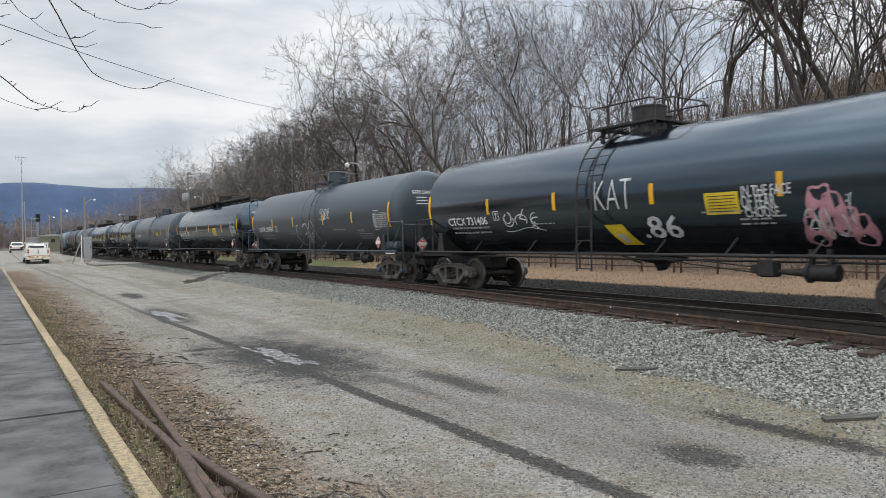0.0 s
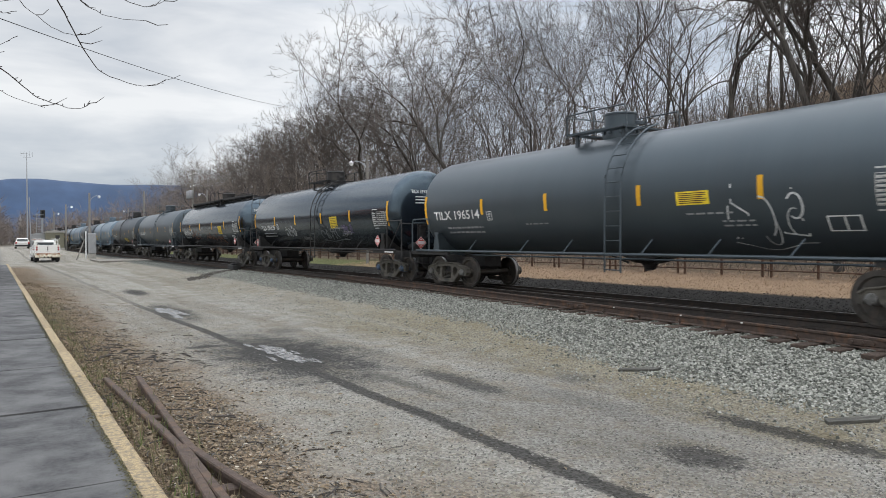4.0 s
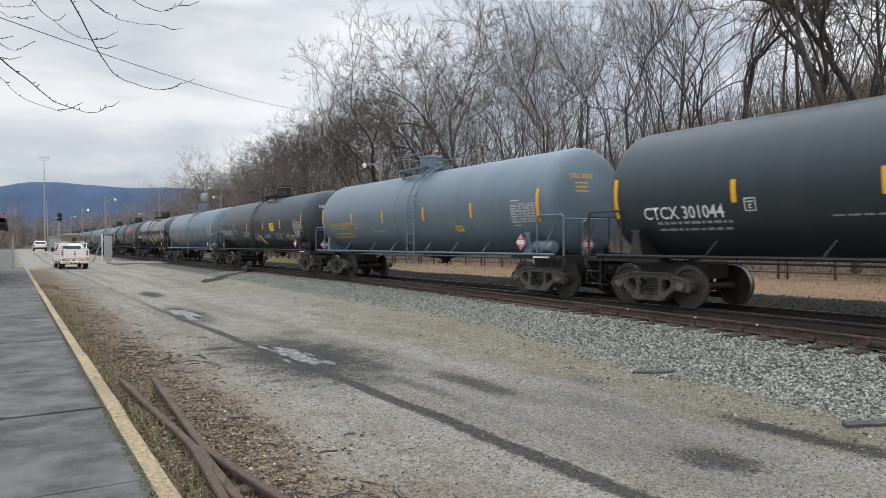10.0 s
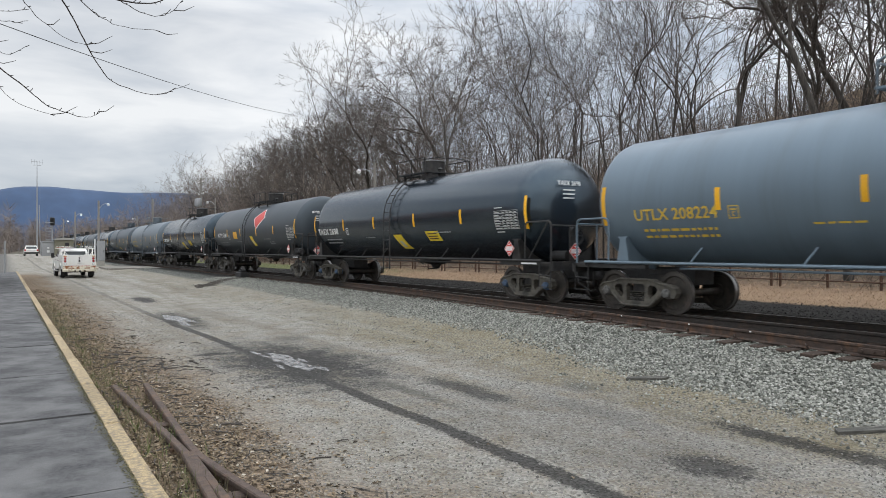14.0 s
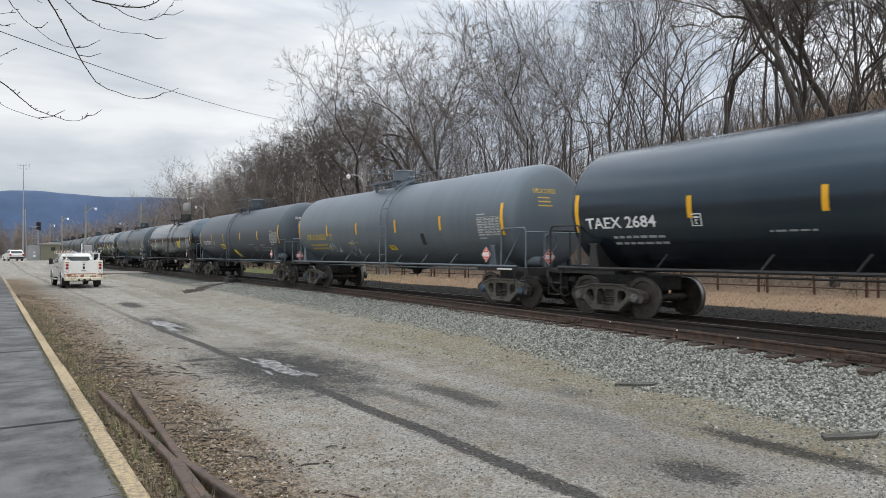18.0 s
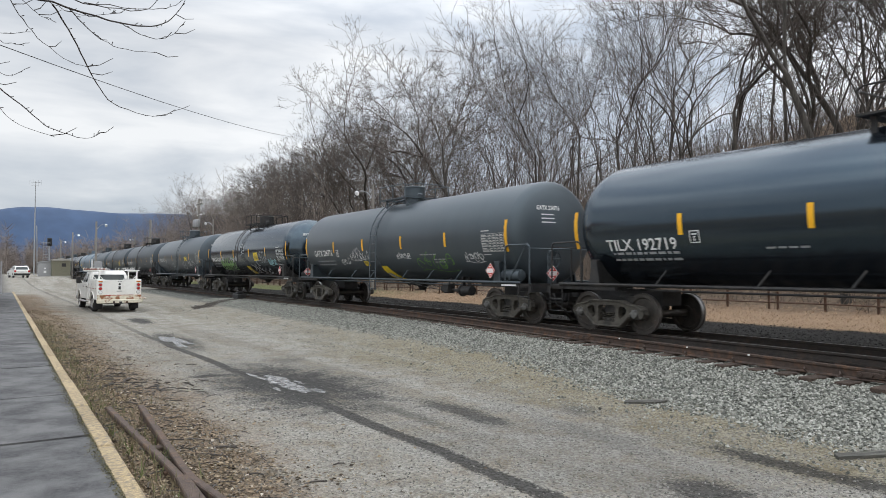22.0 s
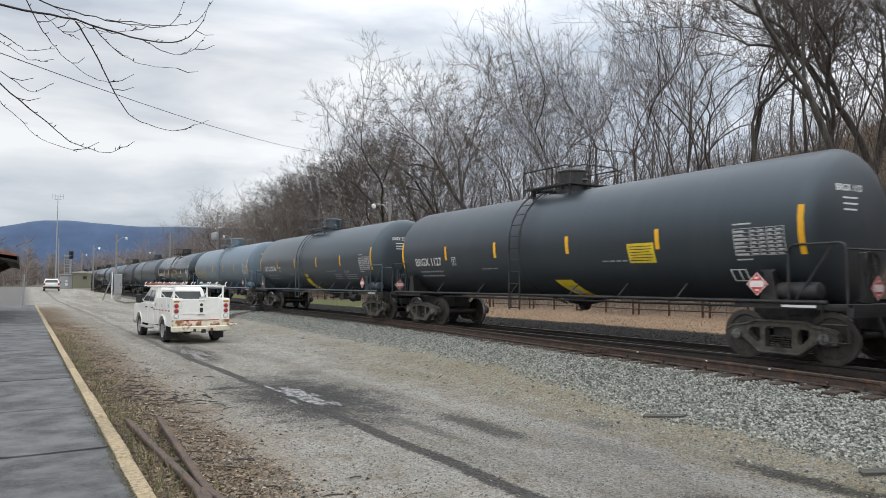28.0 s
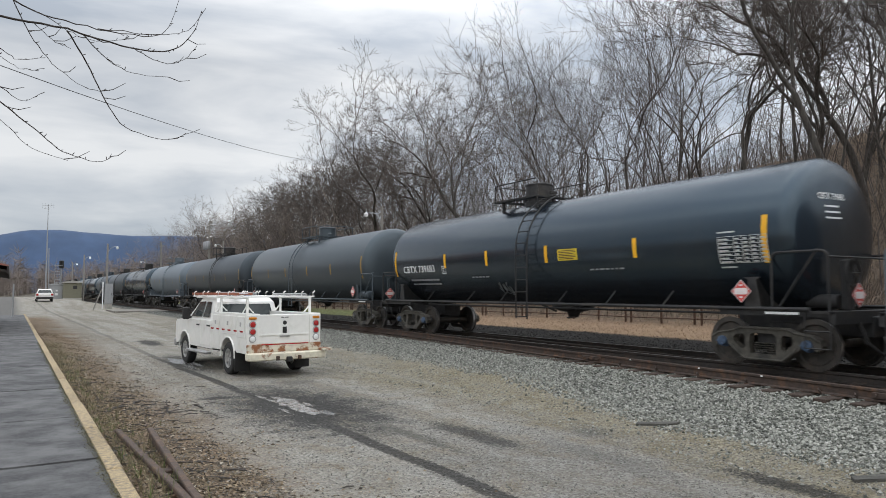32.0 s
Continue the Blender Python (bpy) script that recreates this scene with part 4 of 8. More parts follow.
def panel_mesh(y0, mat, rnd):
    """The white data table near the end: ruled rows and columns."""
    mb = MB()
    for i in range(8):
        strip(mb, y0, y0 - 1.08, -0.06 - i * 0.075, -0.06 - i * 0.075 + 0.01, n=1)
    for c in (0.0, 0.36, 0.54, 0.72, 0.9, 1.07):
        strip(mb, y0 - c, y0 - c - 0.012, -0.585, -0.05)
    for i in range(7):
        for c in (0.02, 0.39, 0.57, 0.75, 0.93):
            strip(mb, y0 - c, y0 - c - (rnd.uniform(0.2, 0.31) if c < 0.1 else rnd.uniform(0.06, 0.12)), -0.12 - i * 0.075, -0.09 - i * 0.075, n=1)
    strip(mb, y0, y0 - 0.4, 0.02, 0.05, n=1)
    strip(mb, y0, y0 - 0.35, -0.68, -0.65, n=1)
    return mb.mesh("data_panel", mat, 0)


def class_box_mesh(y0, mat):
    mb = MB()
    for v in (-0.55, -0.31):
        strip(mb, y0, y0 - 0.24, v, v + 0.02, n=1)
    for u in (0, 0.22):
        strip(mb, y0 - u, y0 - u - 0.02, -0.55, -0.29, n=2)
    strip(mb, y0 - 0.06, y0 - 0.18, -0.38, -0.35, n=1)
    strip(mb, y0 - 0.09, y0 - 0.11, -0.50, -0.41, n=1)
    strip(mb, y0 - 0.09, y0 - 0.15, -0.50, -0.48, n=1)
    strip(mb, y0 - 0.09, y0 - 0.15, -0.43, -0.41, n=1)
    return mb.mesh("class_stencil", mat, 0)


def end_text(parent, text, mat):
    def at(u, v):
        x, z = -0.75 + u, TZ + 0.62 + v
        return (x, -(head_y(math.hypot(x, z - TZ)) + 0.012), z)
    me = letters(text, 0.13, 0.78, at)
    me.materials.append(mat)
    part("end_lettering", me, None, parent)
    mb, rnd = MB(), random.Random(len(text))
    for i in range(3):
        z = TZ + 0.48 - i * 0.11
        w = rnd.uniform(0.35, 0.5)
        def q(x, zz):
            return (x, -(head_y(math.hypot(x, zz - TZ)) + 0.01), zz)
        mb.add([q(-0.6, z), q(-0.6 + w, z), q(-0.6 + w, z + 0.032), q(-0.6, z + 0.032)], [(0, 1, 2, 3)])
    part("end_print", mb, mat, parent, smooth=0)


PALE_SIGN = material("peeled_placard", (0.55, 0.55, 0.5), 0.6, 0, 0.1, 10)
SPRAY_GREY = material("faint_grey_spray_paint", (0.13, 0.14, 0.145), 0.7, 0, 0.3, 5)
SPRAY_PURPLE = material("dull_purple_spray_paint", (0.10, 0.085, 0.15), 0.7, 0, 0.3, 5)
WORDS = {"w86": ".86", "kait": "KAT", "w1": "IN THE FACE", "w2": "OF FEAR", "w3": "CHOOSE...", "bet": "BET.", "vega": "VEGA", "fra": "FRA AIP", "aar": "AAR ST-470"}
SPRAYS = {"tag": (SPRAY_WHITE, 0.035, 1.0), "tagO": (SPRAY_WHITE, 0.045, 0.8), "tagF": (SPRAY_GREY, 0.045, 0.9), "tagP": (SPRAY_PURPLE, 0.07, 0.9), "rust": (SPRAY_ORANGE, 0.045, 1.0), "green": (SPRAY_GREEN, 0.035, 1.0), "greenF": (SPRAY_GREEN, 0.035, 1.2), "cyan": (SPRAY_CYAN, 0.05, 1.2)}
# paint, kind of shell, mark, colour of letters, blue caps, what else is painted on it, label
CARS = [
    (GLOSS_BLACK, "plain", "CTCX 731406", WHITE_LET, 0, 'mark 6.55 4.57 -0.66 -0.40; sign -2.71 -3.46 -0.66 -0.22; tilt 0.15 -0.71 -1.43 -0.80; w1 -3.53 -4.51 -0.33 -0.13; w2 -3.51 -4.20 -0.57 -0.30; w3 -3.55 -4.34 -0.75 -0.54; kait 0.27 -0.85 -0.43 0.25; w86 -0.95 -2.0 -1.2 -0.62; pink -4.55 -5.75 -1.45 -0.15; tag 3.87 2.22 -0.87 -0.11; top 0.45 -0.1', "glossy black tank car with white graffiti and yellow placards"),
    (DARK_GREY, "banded", "GATX 224950", WHITE_LET, 1, 'mark 6.62 4.56 -0.54 -0.29; tagO 1.54 -0.60 -1.59 -0.24; tag -1.35 -2.42 -0.13 0.41; tagF 3.87 2.98 -1.26 -0.77; fra -4.85 -5.36 -0.74 -0.61; top -0.9 0.05', "dark grey tank car with white outlined graffiti"),
    (GLOSS_BLACK, "domed", "SIOX 31076", WHITE_LET, 0, 'long; mark 6.54 4.66 -0.57 -0.33; sign -2.24 -3.02 -0.59 -0.13; box -5.86 -6.44 -1.23 -0.91; top 0.4 0', "glossy black tank car with a running board along its crown"),
    (DARK_GREY, "plain", "TILX 196514", WHITE_LET, 0, 'mark 7.05 4.60 -0.48 -0.19; sign -2.40 -3.19 -0.41 -0.13; tag -3.48 -5.12 -1.47 0.09; box -5.44 -6.02 -1.05 -0.73; top -0.8 0.5', "dark grey tank car with a sprayed white tag"),
    (GLOSS_BLACK, "plain", "TILX 191329", WHITE_LET, 1, 'mark 6.56 4.57 -0.58 -0.31; tag 3.31 1.86 -1.00 -0.36; tagF 1.26 0.38 -1.16 -0.96; tagF -0.94 -3.58 -1.22 -0.50; tagP -3.27 -4.34 -0.83 -0.46; sign -2.33 -3.06 -0.60 -0.11; top -0.9 0.3', "glossy black tank car with faint white tags"),
    (GLOSS_BLACK, "domed", "SIOX 31064", WHITE_LET, 0, 'long; mark 6.44 4.59 -0.67 -0.39; rust 4.36 2.20 -1.10 -0.46; rust 0.84 -1.10 -1.17 -0.46; rust -1.06 -3.39 -1.38 -0.54; sign -2.84 -3.60 -0.66 -0.19; box -5.39 -5.94 -1.17 -0.81; top 0.4 -0.2', "glossy black tank car with rust-coloured graffiti and a crown walk"),
    (DARK_GREY, "plain", "GATX 224888", WHITE_LET, 0, 'mark 6.67 4.61 -0.52 -0.24; plate 0.74 0.26 -1.16 -0.97; fra -4.63 -5.16 -0.72 -0.58; top -1.08 0.5', "dark grey tank car with a small yellow plate"),
    (SOOT_GREY, "banded", "CTCX 301044", WHITE_LET, 0, 'mark 6.76 4.72 -0.66 -0.36; tilt -0.37 -1.26 -1.36 -0.75; plate -1.28 -2.18 -1.21 -0.83; bet -5.85 -6.73 -0.94 -0.64; top 0.38 -0.35', "sooty dark grey tank car with a peeling yellow placard"),
    (BLUE_GREY, "banded", "UTLX 205527", YELLOW_LET, 0, 'mark 6.69 4.61 -0.55 -0.25; plate -3.27 -3.73 -0.80 -0.60; top -0.83 0.54', "pale blue-grey tank car with yellow lettering"),
    (SOOT_GREY, "banded", "TCBX 301015", WHITE_LET, 0, 'mark 7.39 4.94 -0.59 -0.26; tagF 5.50 2.61 -1.32 -0.69; tag 2.72 0.98 -0.76 -0.33; tag 0.36 -0.40 -1.12 -0.40; tilt -0.27 -1.06 -1.28 -0.69; cyan -1.16 -2.34 -0.91 -0.62; sign -2.60 -3.30 -0.45 -0.04; tag -3.13 -4.71 -1.26 -0.50; tag -4.86 -5.85 -1.07 -0.52; tag -6.34 -7.10 -0.86 -0.42; box -5.84 -6.32 -1.09 -0.74; top 0 -0.66', "soot-stained black tank car with pale graffiti"),
    (BLUE_GREY, "banded", "UTLX 208224", YELLOW_LET, 0, 'mark 6.62 4.49 -0.52 -0.25; plate -1.50 -1.97 -0.88 -0.70; tagF -4.64 -5.64 -1.11 -0.67; top -0.84 0.8', "pale blue-grey tank car with yellow lettering"),
    (SATIN_BLACK, "domed", "TAEX 2698", WHITE_LET, 1, 'mark 7.17 5.04 -0.53 -0.24; tilt 0.29 -0.64 -1.24 -0.63; plate -2.03 -2.95 -0.91 -0.55; top 0.26 -0.3', "black tank car with a domed end and yellow placards"),
    (SOOT_GREY, "banded", "MWTX 112660", WHITE_LET, 0, 'mark 6.60 4.62 -0.41 -0.11; orange 3.18 2.39 -0.51 -0.09; tilt -0.13 -0.84 -1.00 -0.41; red -0.26 -3.18 0.04 1.40; top 0.4 -0.4', "sooty dark grey tank car with orange and yellow placards"),
    (SATIN_BLACK, "plain", "TAEX 2684", WHITE_LET, 0, 'mark 7.21 5.15 -0.53 -0.25; tilt 0.27 -0.60 -1.24 -0.63; plate -2.04 -2.92 -0.89 -0.49; top -0.1 -0.44', "satin black tank car with a yellow placard"),
    (SLATE, "plain", "UTLX 210535", YELLOW_LET, 1, 'mark 6.67 4.66 -0.52 -0.26; tag 4.70 3.58 -1.14 -0.63; tag 2.85 1.83 -1.36 -0.57; plate -0.61 -1.11 -1.03 -0.84; tagF -2.98 -5.44 -1.51 -0.41; tagF -5.47 -7.07 -1.19 -0.54; spot -3.02 -3.26 -0.84 -0.44; top -0.83 0.6', "slate blue-grey tank car with white tags"),
    (MID_GREY, "banded", "TILX 730216", WHITE_LET, 0, 'mark 6.53 4.67 -0.52 -0.27; plate 2.65 1.84 -0.83 -0.53; tilt 0.65 -0.25 -1.54 -0.91; aar -4.58 -5.36 -0.73 -0.61; top 0.4 0', "mid grey tank car with a slanted yellow placard"),
    (GLOSS_BLACK, "domed", "TILX 192719", WHITE_LET, 0, 'mark 6.59 4.60 -0.68 -0.39; sign -3.31 -4.07 -0.65 -0.19; box -5.38 -5.94 -1.14 -0.83; top -1.16 0.2', "glossy black tank car with a yellow placard"),
    (DARK_GREY, "banded", "GATX 224776", WHITE_LET, 0, 'mark 6.57 4.64 -0.52 -0.24; tag 3.98 3.08 -0.98 -0.54; tag 2.94 1.25 -0.74 -0.27; plate 1.90 1.47 -1.01 -0.80; tilt 0.97 -0.27 -1.93 -1.01; tag -0.96 -1.93 -0.71 -0.49; green -2.25 -4.53 -1.25 -0.54; tag -5.21 -6.25 -0.92 -0.53; top 0.43 0.2', "dark grey tank car with several white tags"),
    (GLOSS_BLACK, "domed", "MWTX 112746", WHITE_LET, 0, 'mark 6.61 4.58 -0.58 -0.31; greenF 4.77 1.77 -1.23 -0.42; tag 2.52 1.12 -0.66 -0.29; tag 0.31 -0.52 -0.21 0.47; tilt -0.24 -1.17 -1.56 -0.94; tag -1.27 -2.58 -1.49 -0.57; sign -2.20 -2.98 -0.62 -0.15; vega -2.95 -4.46 -0.74 -0.10; cyan -4.53 -5.76 -0.89 -0.50; tag -2.62 -4.16 -1.57 -0.88; box -5.95 -6.55 -1.29 -0.84; top 0.46 -0.06', "glossy black tank car with green and white graffiti"),
    (DARK_GREY, "plain", "TILX 315632", WHITE_LET, 0, 'mark 6.68 4.70 -0.41 -0.13; tagF 4.40 2.33 -1.11 -0.39; tag 2.06 0.55 -1.20 -0.35; tag -1.35 -2.86 -1.26 -0.36; sign -2.77 -3.57 -0.45 -0.12; tag -3.62 -4.70 -1.10 -0.33; tag -4.69 -6.04 -1.25 -0.32; top -1.08 0.34', "dark grey tank car with white graffiti along its side"),
    (SOOT_GREY, "plain", "TCBX 304054", WHITE_LET, 0, 'mark 7.29 4.58 -0.58 -0.24; top 0 -0.6', "sooty black tank car with a domed crown fitting"),
    (SOOT_GREY, "banded", "BRGX 1127", WHITE_LET, 0, 'mark 6.64 4.89 -0.54 -0.25; sign -3.48 -4.27 -0.67 -0.21; tilt -0.51 -1.54 -1.83 -1.11; box -6.06 -6.42 -1.17 -0.87; top 0.6 0.04', "sooty dark grey tank car with a yellow placard"),
    (DARK_GREY, "banded", "GATX 222746", WHITE_LET, 0, 'mark 6.80 4.78 -0.48 -0.20; plate 0.52 0.07 -0.87 -0.71; tilt 0.90 -0.32 -1.96 -0.96; fra -4.59 -5.12 -0.71 -0.59; top 0.69 0.2', "dark grey tank car with a slanted yellow placard"),
    (BLUE_GREY, "banded", "NATX 364030", YELLOW_LET, 0, 'mark 6.48 4.71 -0.50 -0.25; plate 0.73 0.21 -1.23 -1.01; top -0.89 0.58', "pale blue-grey tank car with yellow lettering"),
    (SATIN_BLACK, "plain", "CBTX 739683", WHITE_LET, 1, 'mark 6.82 4.67 -0.48 -0.22; sign -1.50 -2.24 -0.34 -0.05; tagF 1.49 0.94 -1.35 -0.81; top -0.21 1', "satin black tank car with a yellow placard"),
]
SLACK = {0: -0.16, 1: -0.18, 2: -0.03, 3: -0.04, 4: -0.19, 5: -0.07, 6: -0.16, 7: -0.05, 8: -0.04, 9: -0.07, 10: 0.03, 11: 0.09, 12: -0.09, 13: -0.15, 14: -0.08, 15: 0.02, 16: -0.06, 17: -0.06, 18: -0.1, 19: -0.14, 20: -0.1, 21: -0.14, 22: -0.16, 23: -0.06, 24: -0.02}
REST = [DARK_GREY, SOOT_GREY, SLATE, SATIN_BLACK, SOOT_GREY, MID_GREY, GLOSS_BLACK, DARK_GREY, SLATE, SOOT_GREY, GLOSS_BLACK, DARK_GREY, MID_GREY, SOOT_GREY]


# where the reflective strips differ from the usual spacing
STRIPS = {"CBTX 739683": (-7.32, -4.12, -1.04, 1.68, 4.0, 7.4), "TAEX 2684": (-7.47, -4.12, -1.32, 1.52, 4.27, 7.5), "GATX 224950": (-7.5, -4.5, -1.68, 1.81, 4.57, 7.65), "GATX 224888": (-7.4, -4.69, -1.62, 1.8, 4.66, 7.62), "TILX 730216": (-7.57, -4.38, -1.34, 2.0, 4.56, 7.4), "BRGX 1127": (-7.7, -4.38, -1.41, 1.79, 4.57, 7.57)}


def painted(key, kind, mat):
    """A shared shell-coloured mesh."""
    def make():
        me = {"tank": lambda: tank_mesh(kind), "ladder": ladder_mesh, "top_platform": top_platform_mesh, "handrail": top_rail_mesh, "manway": manway_mesh, "long": long_walk_mesh}[key]()
        me.materials.append(mat)
        return me
    return shared((key, kind, mat.name), make)


def dark(key, make):
    def go():
        me = make()
        me.materials.append(BLACK_IRON)
        return me
    return shared(key, go)


def clad(key, make, mat):
    def go():
        me = make()
        me.materials.append(mat)
        return me
    return shared((key, mat.name), go)


def build_car(index, spec):
    mat, kind, mark, let, blue, extras, label = spec
    extras = [e.strip() for e in extras.split(";")]
    rnd = random.Random(index * 7 + 1)
    car = thing("tank_car", pose(TRACK_X, 0, RAIL_Z), label, "tank car", "tank cars of the train")
    part("tank", painted("tank", kind, mat), None, car)
    top = [e.split()[1:] for e in extras if e.startswith("top ")]
    rung_y, dome_y = [float(q) for q in top[0]] if top else ((0.4, -0.3) if kind == "banded" else (-0.9, 0.4))
    trim = mat if mat in (BLUE_GREY, SLATE, MID_GREY, DARK_GREY) else BLACK_IRON
    crown = [part("manway_housing", painted("manway", "", BLACK_IRON if mat in (GLOSS_BLACK, SATIN_BLACK, SOOT_GREY) else mat), None, car),
             part("top_platform", painted("top_platform", "", trim), None, car),
             part("top_handrail", painted("handrail", "", trim), None, car)]
    for q in crown:
        # the ladder side of the platform faces the ladder
        q.location = (0, dome_y + (0.45 if rung_y > dome_y else -0.45), 0)
        q.rotation_euler = (0, 0, 0 if rung_y > dome_y else math.pi)
    if "long" in extras:
        part("running_board", painted("long", "", BLACK_IRON), None, car)
        for e in (-1, 1):
            part("end_ladder", dark("el%d" % e, lambda: end_ladder_mesh(e)), None, car)
    else:
        part("ladder", painted("ladder", "", trim), None, car).location = (0, rung_y - 0.35, 0)
    for s in (-1, 1):
        part("side_sill_pipe", clad("sill%d" % s, lambda: sill_pipe_mesh(s), trim), None, car)
    for y in (-5.0, -3.3, -1.6, 0.9, 2.6, 5.0):
        part("bracket", clad("br%.1f" % y, lambda: bracket_mesh(-1, y), trim), None, car)
    for e in (-1, 1):
        part("end_sill", dark("es%d" % e, lambda: end_mesh(e)), None, car)
        part("coupler", dark("cp%d" % e, lambda: coupler_mesh(e)), None, car)
        for s in (-1, 1):
            part("tank_saddle", clad("sd%d%d" % (e, s), lambda: saddle_mesh(e, s), trim), None, car)
            part("sill_step", dark("ss%d%d" % (e, s), lambda: step_mesh(e, s)), None, car)
        part("end_handrail", clad("er%d" % e, lambda: end_rail_mesh(e), trim), None, car)
        add_bogie(car, e * 6.95, blue)
    part("brake_gear", clad("brake%d" % (kind == "banded"), lambda: brake_mesh(kind == "banded"), trim), None, car)
    if mark[:4] in ("GATX", "CTCX", "NATX"):
        part("brake_valve", dark("valve", valve_mesh), None, car)
        part("brake_cylinder", dark("cylinder", cylinder_mesh), None, car)
    part("brake_stand", clad("stand", stand_mesh, trim), None, car)
    part("sill_stencil", shared("stencil", sill_label_mesh), None, car, "white stencilled strip")
    part("bottom_outlet", dark("outlet", outlet_mesh), None, car)
    for y in STRIPS.get(mark, (-7.47, -4.3, -1.4, 1.68, 4.46, 7.55)):
        tall = abs(y) > 7
        part("reflective_strip", shared("bar%.2f%d" % (y, bool(mark)), lambda: bar_mesh(y, tall, YELLOW_BAR if mark else DIM_BAR)), None, car, "yellow reflective strip")
    part("hazard_placard", shared("pl", lambda: placard_mesh((-1.56, -6.85, 1.45))), None, car, "red and white diamond placard")
    q = part("hazard_placard", shared("pe", lambda: placard_mesh((0, 0, 0))), None, car, "red and white diamond placard")
    q.matrix_basis = pose(-0.76, -8.62, 1.38, 0, 0, 90)
    if not mark:
        return car
    wide = 0.19 * len(mark)
    end_text(car, mark, let)
    fine = MB()
    bars(fine, 6.45, -0.78, 2, 3, wide * 0.9, 0.16, rnd)
    bars(fine, 2.6, -0.72, 1, 3, 0.9, 0.1, rnd)
    if let is WHITE_LET:
        bars(fine, -2.6, -0.62, 1, 3, 1.1, 0.1, rnd)
        bars(fine, -3.4, -0.8, rnd.choice((0, 2, 3)), 3, 0.7, 0.1, rnd)
    tagged(part("fine_print", fine, let if let is YELLOW_LET else GREY_LET, car, smooth=0), kind="stuff")
    part("data_panel", shared(("panel", let.name, kind == "domed"), lambda: panel_mesh(-6.05 if kind == "domed" else -6.3, PANEL_LET, random.Random(3))), None, car)
    part("class_stencil", shared(("class", let.name), lambda: class_box_mesh(4.25, let)), None, car)
    seed = index * 31
    for e in extras:
        w, *a = e.split()
        if not a or w == "top":
            continue
        ya, yb, v0, v1 = [float(q) for q in a]
        seed += 1
        wd, ht = ya - yb, v1 - v0
        mb = MB()
        if w == "mark":
            shell_text(car, mark, ht * 0.95, wd, ya, v0, let)
        elif w in WORDS:
            shell_text(car, WORDS[w], ht, wd, ya, v0, GREY_LET if w in ("fra", "aar", "vega") else SPRAY_WHITE, "lettering" if w in ("fra", "aar") else "graffiti")
            if w in ("fra", "aar"):
                part("small_print", bars(mb, ya, v0 - 0.1, 3, 3, wd * 2.2, 0.1, rnd), GREY_LET, car, smooth=0)["kind"] = "stuff"
        elif w in SPRAYS:
            m, thick, dense = SPRAYS[w]
            if w == "greenF":
                fill = MB()
                for k in range(6):
                    blob(fill, ya - wd * (0.08 + 0.168 * k), v0 + ht * 0.5, wd * 0.115, ht * (0.5 if k % 2 else 0.42), seed + k)
                part("graffiti", fill, SPRAY_LIME, car, "filled pale green sprayed letters", 0)
            part("graffiti", scrawl(mb, ya, v0, wd, ht, seed, thick, -3 if w == "tagO" else max(3, min(12, int(wd / ht * 1.7 * dense)))), m, car, "sprayed graffiti tag", 0)
        elif w == "pink":
            for k in range(5):
                blob(mb, ya - wd * (0.2 + 0.16 * k), v0 + ht * (0.25 + 0.45 * ((k * 7) % 4) / 3), wd * 0.2, ht * 0.26, seed + k)
            part("graffiti", mb, SPRAY_PINK, car, "filled pink sprayed shape", 0)
            part("graffiti", scrawl(MB(), ya - wd * 0.1, v0, wd * 0.8, ht, seed, 0.03, 4), SPRAY_WHITE, car, "sprayed graffiti tag", 0)
        elif w == "sign":
            sign = part("yellow_placard", strip(mb, ya, yb, v0, v1), YELLOW_SIGN, car, "yellow warning placard", 0)
            fp = MB()
            for i in range(6):
                v = v0 + ht * (0.12 + 0.14 * i)
                strip(fp, ya - wd * 0.08, yb + wd * (0.08 + 0.1 * (i % 3 == 0)), v, v + 0.018, 0.009, n=1)
            part("placard_print", fp, STEEL_RUST, sign, smooth=0)["kind"] = "stuff"
        elif w == "plate":
            sign = part("yellow_placard", strip(mb, ya, yb + wd * 0.12, v0, v1, slant=wd * 0.12), YELLOW_SIGN, car, "small yellow plate", 0)
            fp = MB()
            for i in range(3):
                strip(fp, ya - wd * 0.15, yb + wd * 0.22, v0 + ht * (0.2 + 0.25 * i), v0 + ht * (0.3 + 0.25 * i), 0.009, n=1)
            part("placard_print", fp, STEEL_RUST, sign, smooth=0)["kind"] = "stuff"
        elif w == "tilt":
            sign = part("yellow_placard", strip(mb, ya, yb + wd * 0.35, v0, v1, slant=wd * 0.35), YELLOW_SIGN, car, "slanted faded yellow placard", 0)
            part("peeled_patch", strip(MB(), ya - wd * 0.3, ya - wd * 0.55, v0 + ht * 0.15, v0 + ht * 0.6, 0.009, slant=wd * 0.15), PALE_SIGN, sign, "peeled pale patch", 0)
        elif w == "orange":
            part("orange_placard", strip(mb, ya, yb, v0, v1), YELLOW_BAR, car, "orange placard", 0)
        elif w == "red":
            c0, v = (ya + yb) / 2, (v0 + v1) / 2
            rows = 10
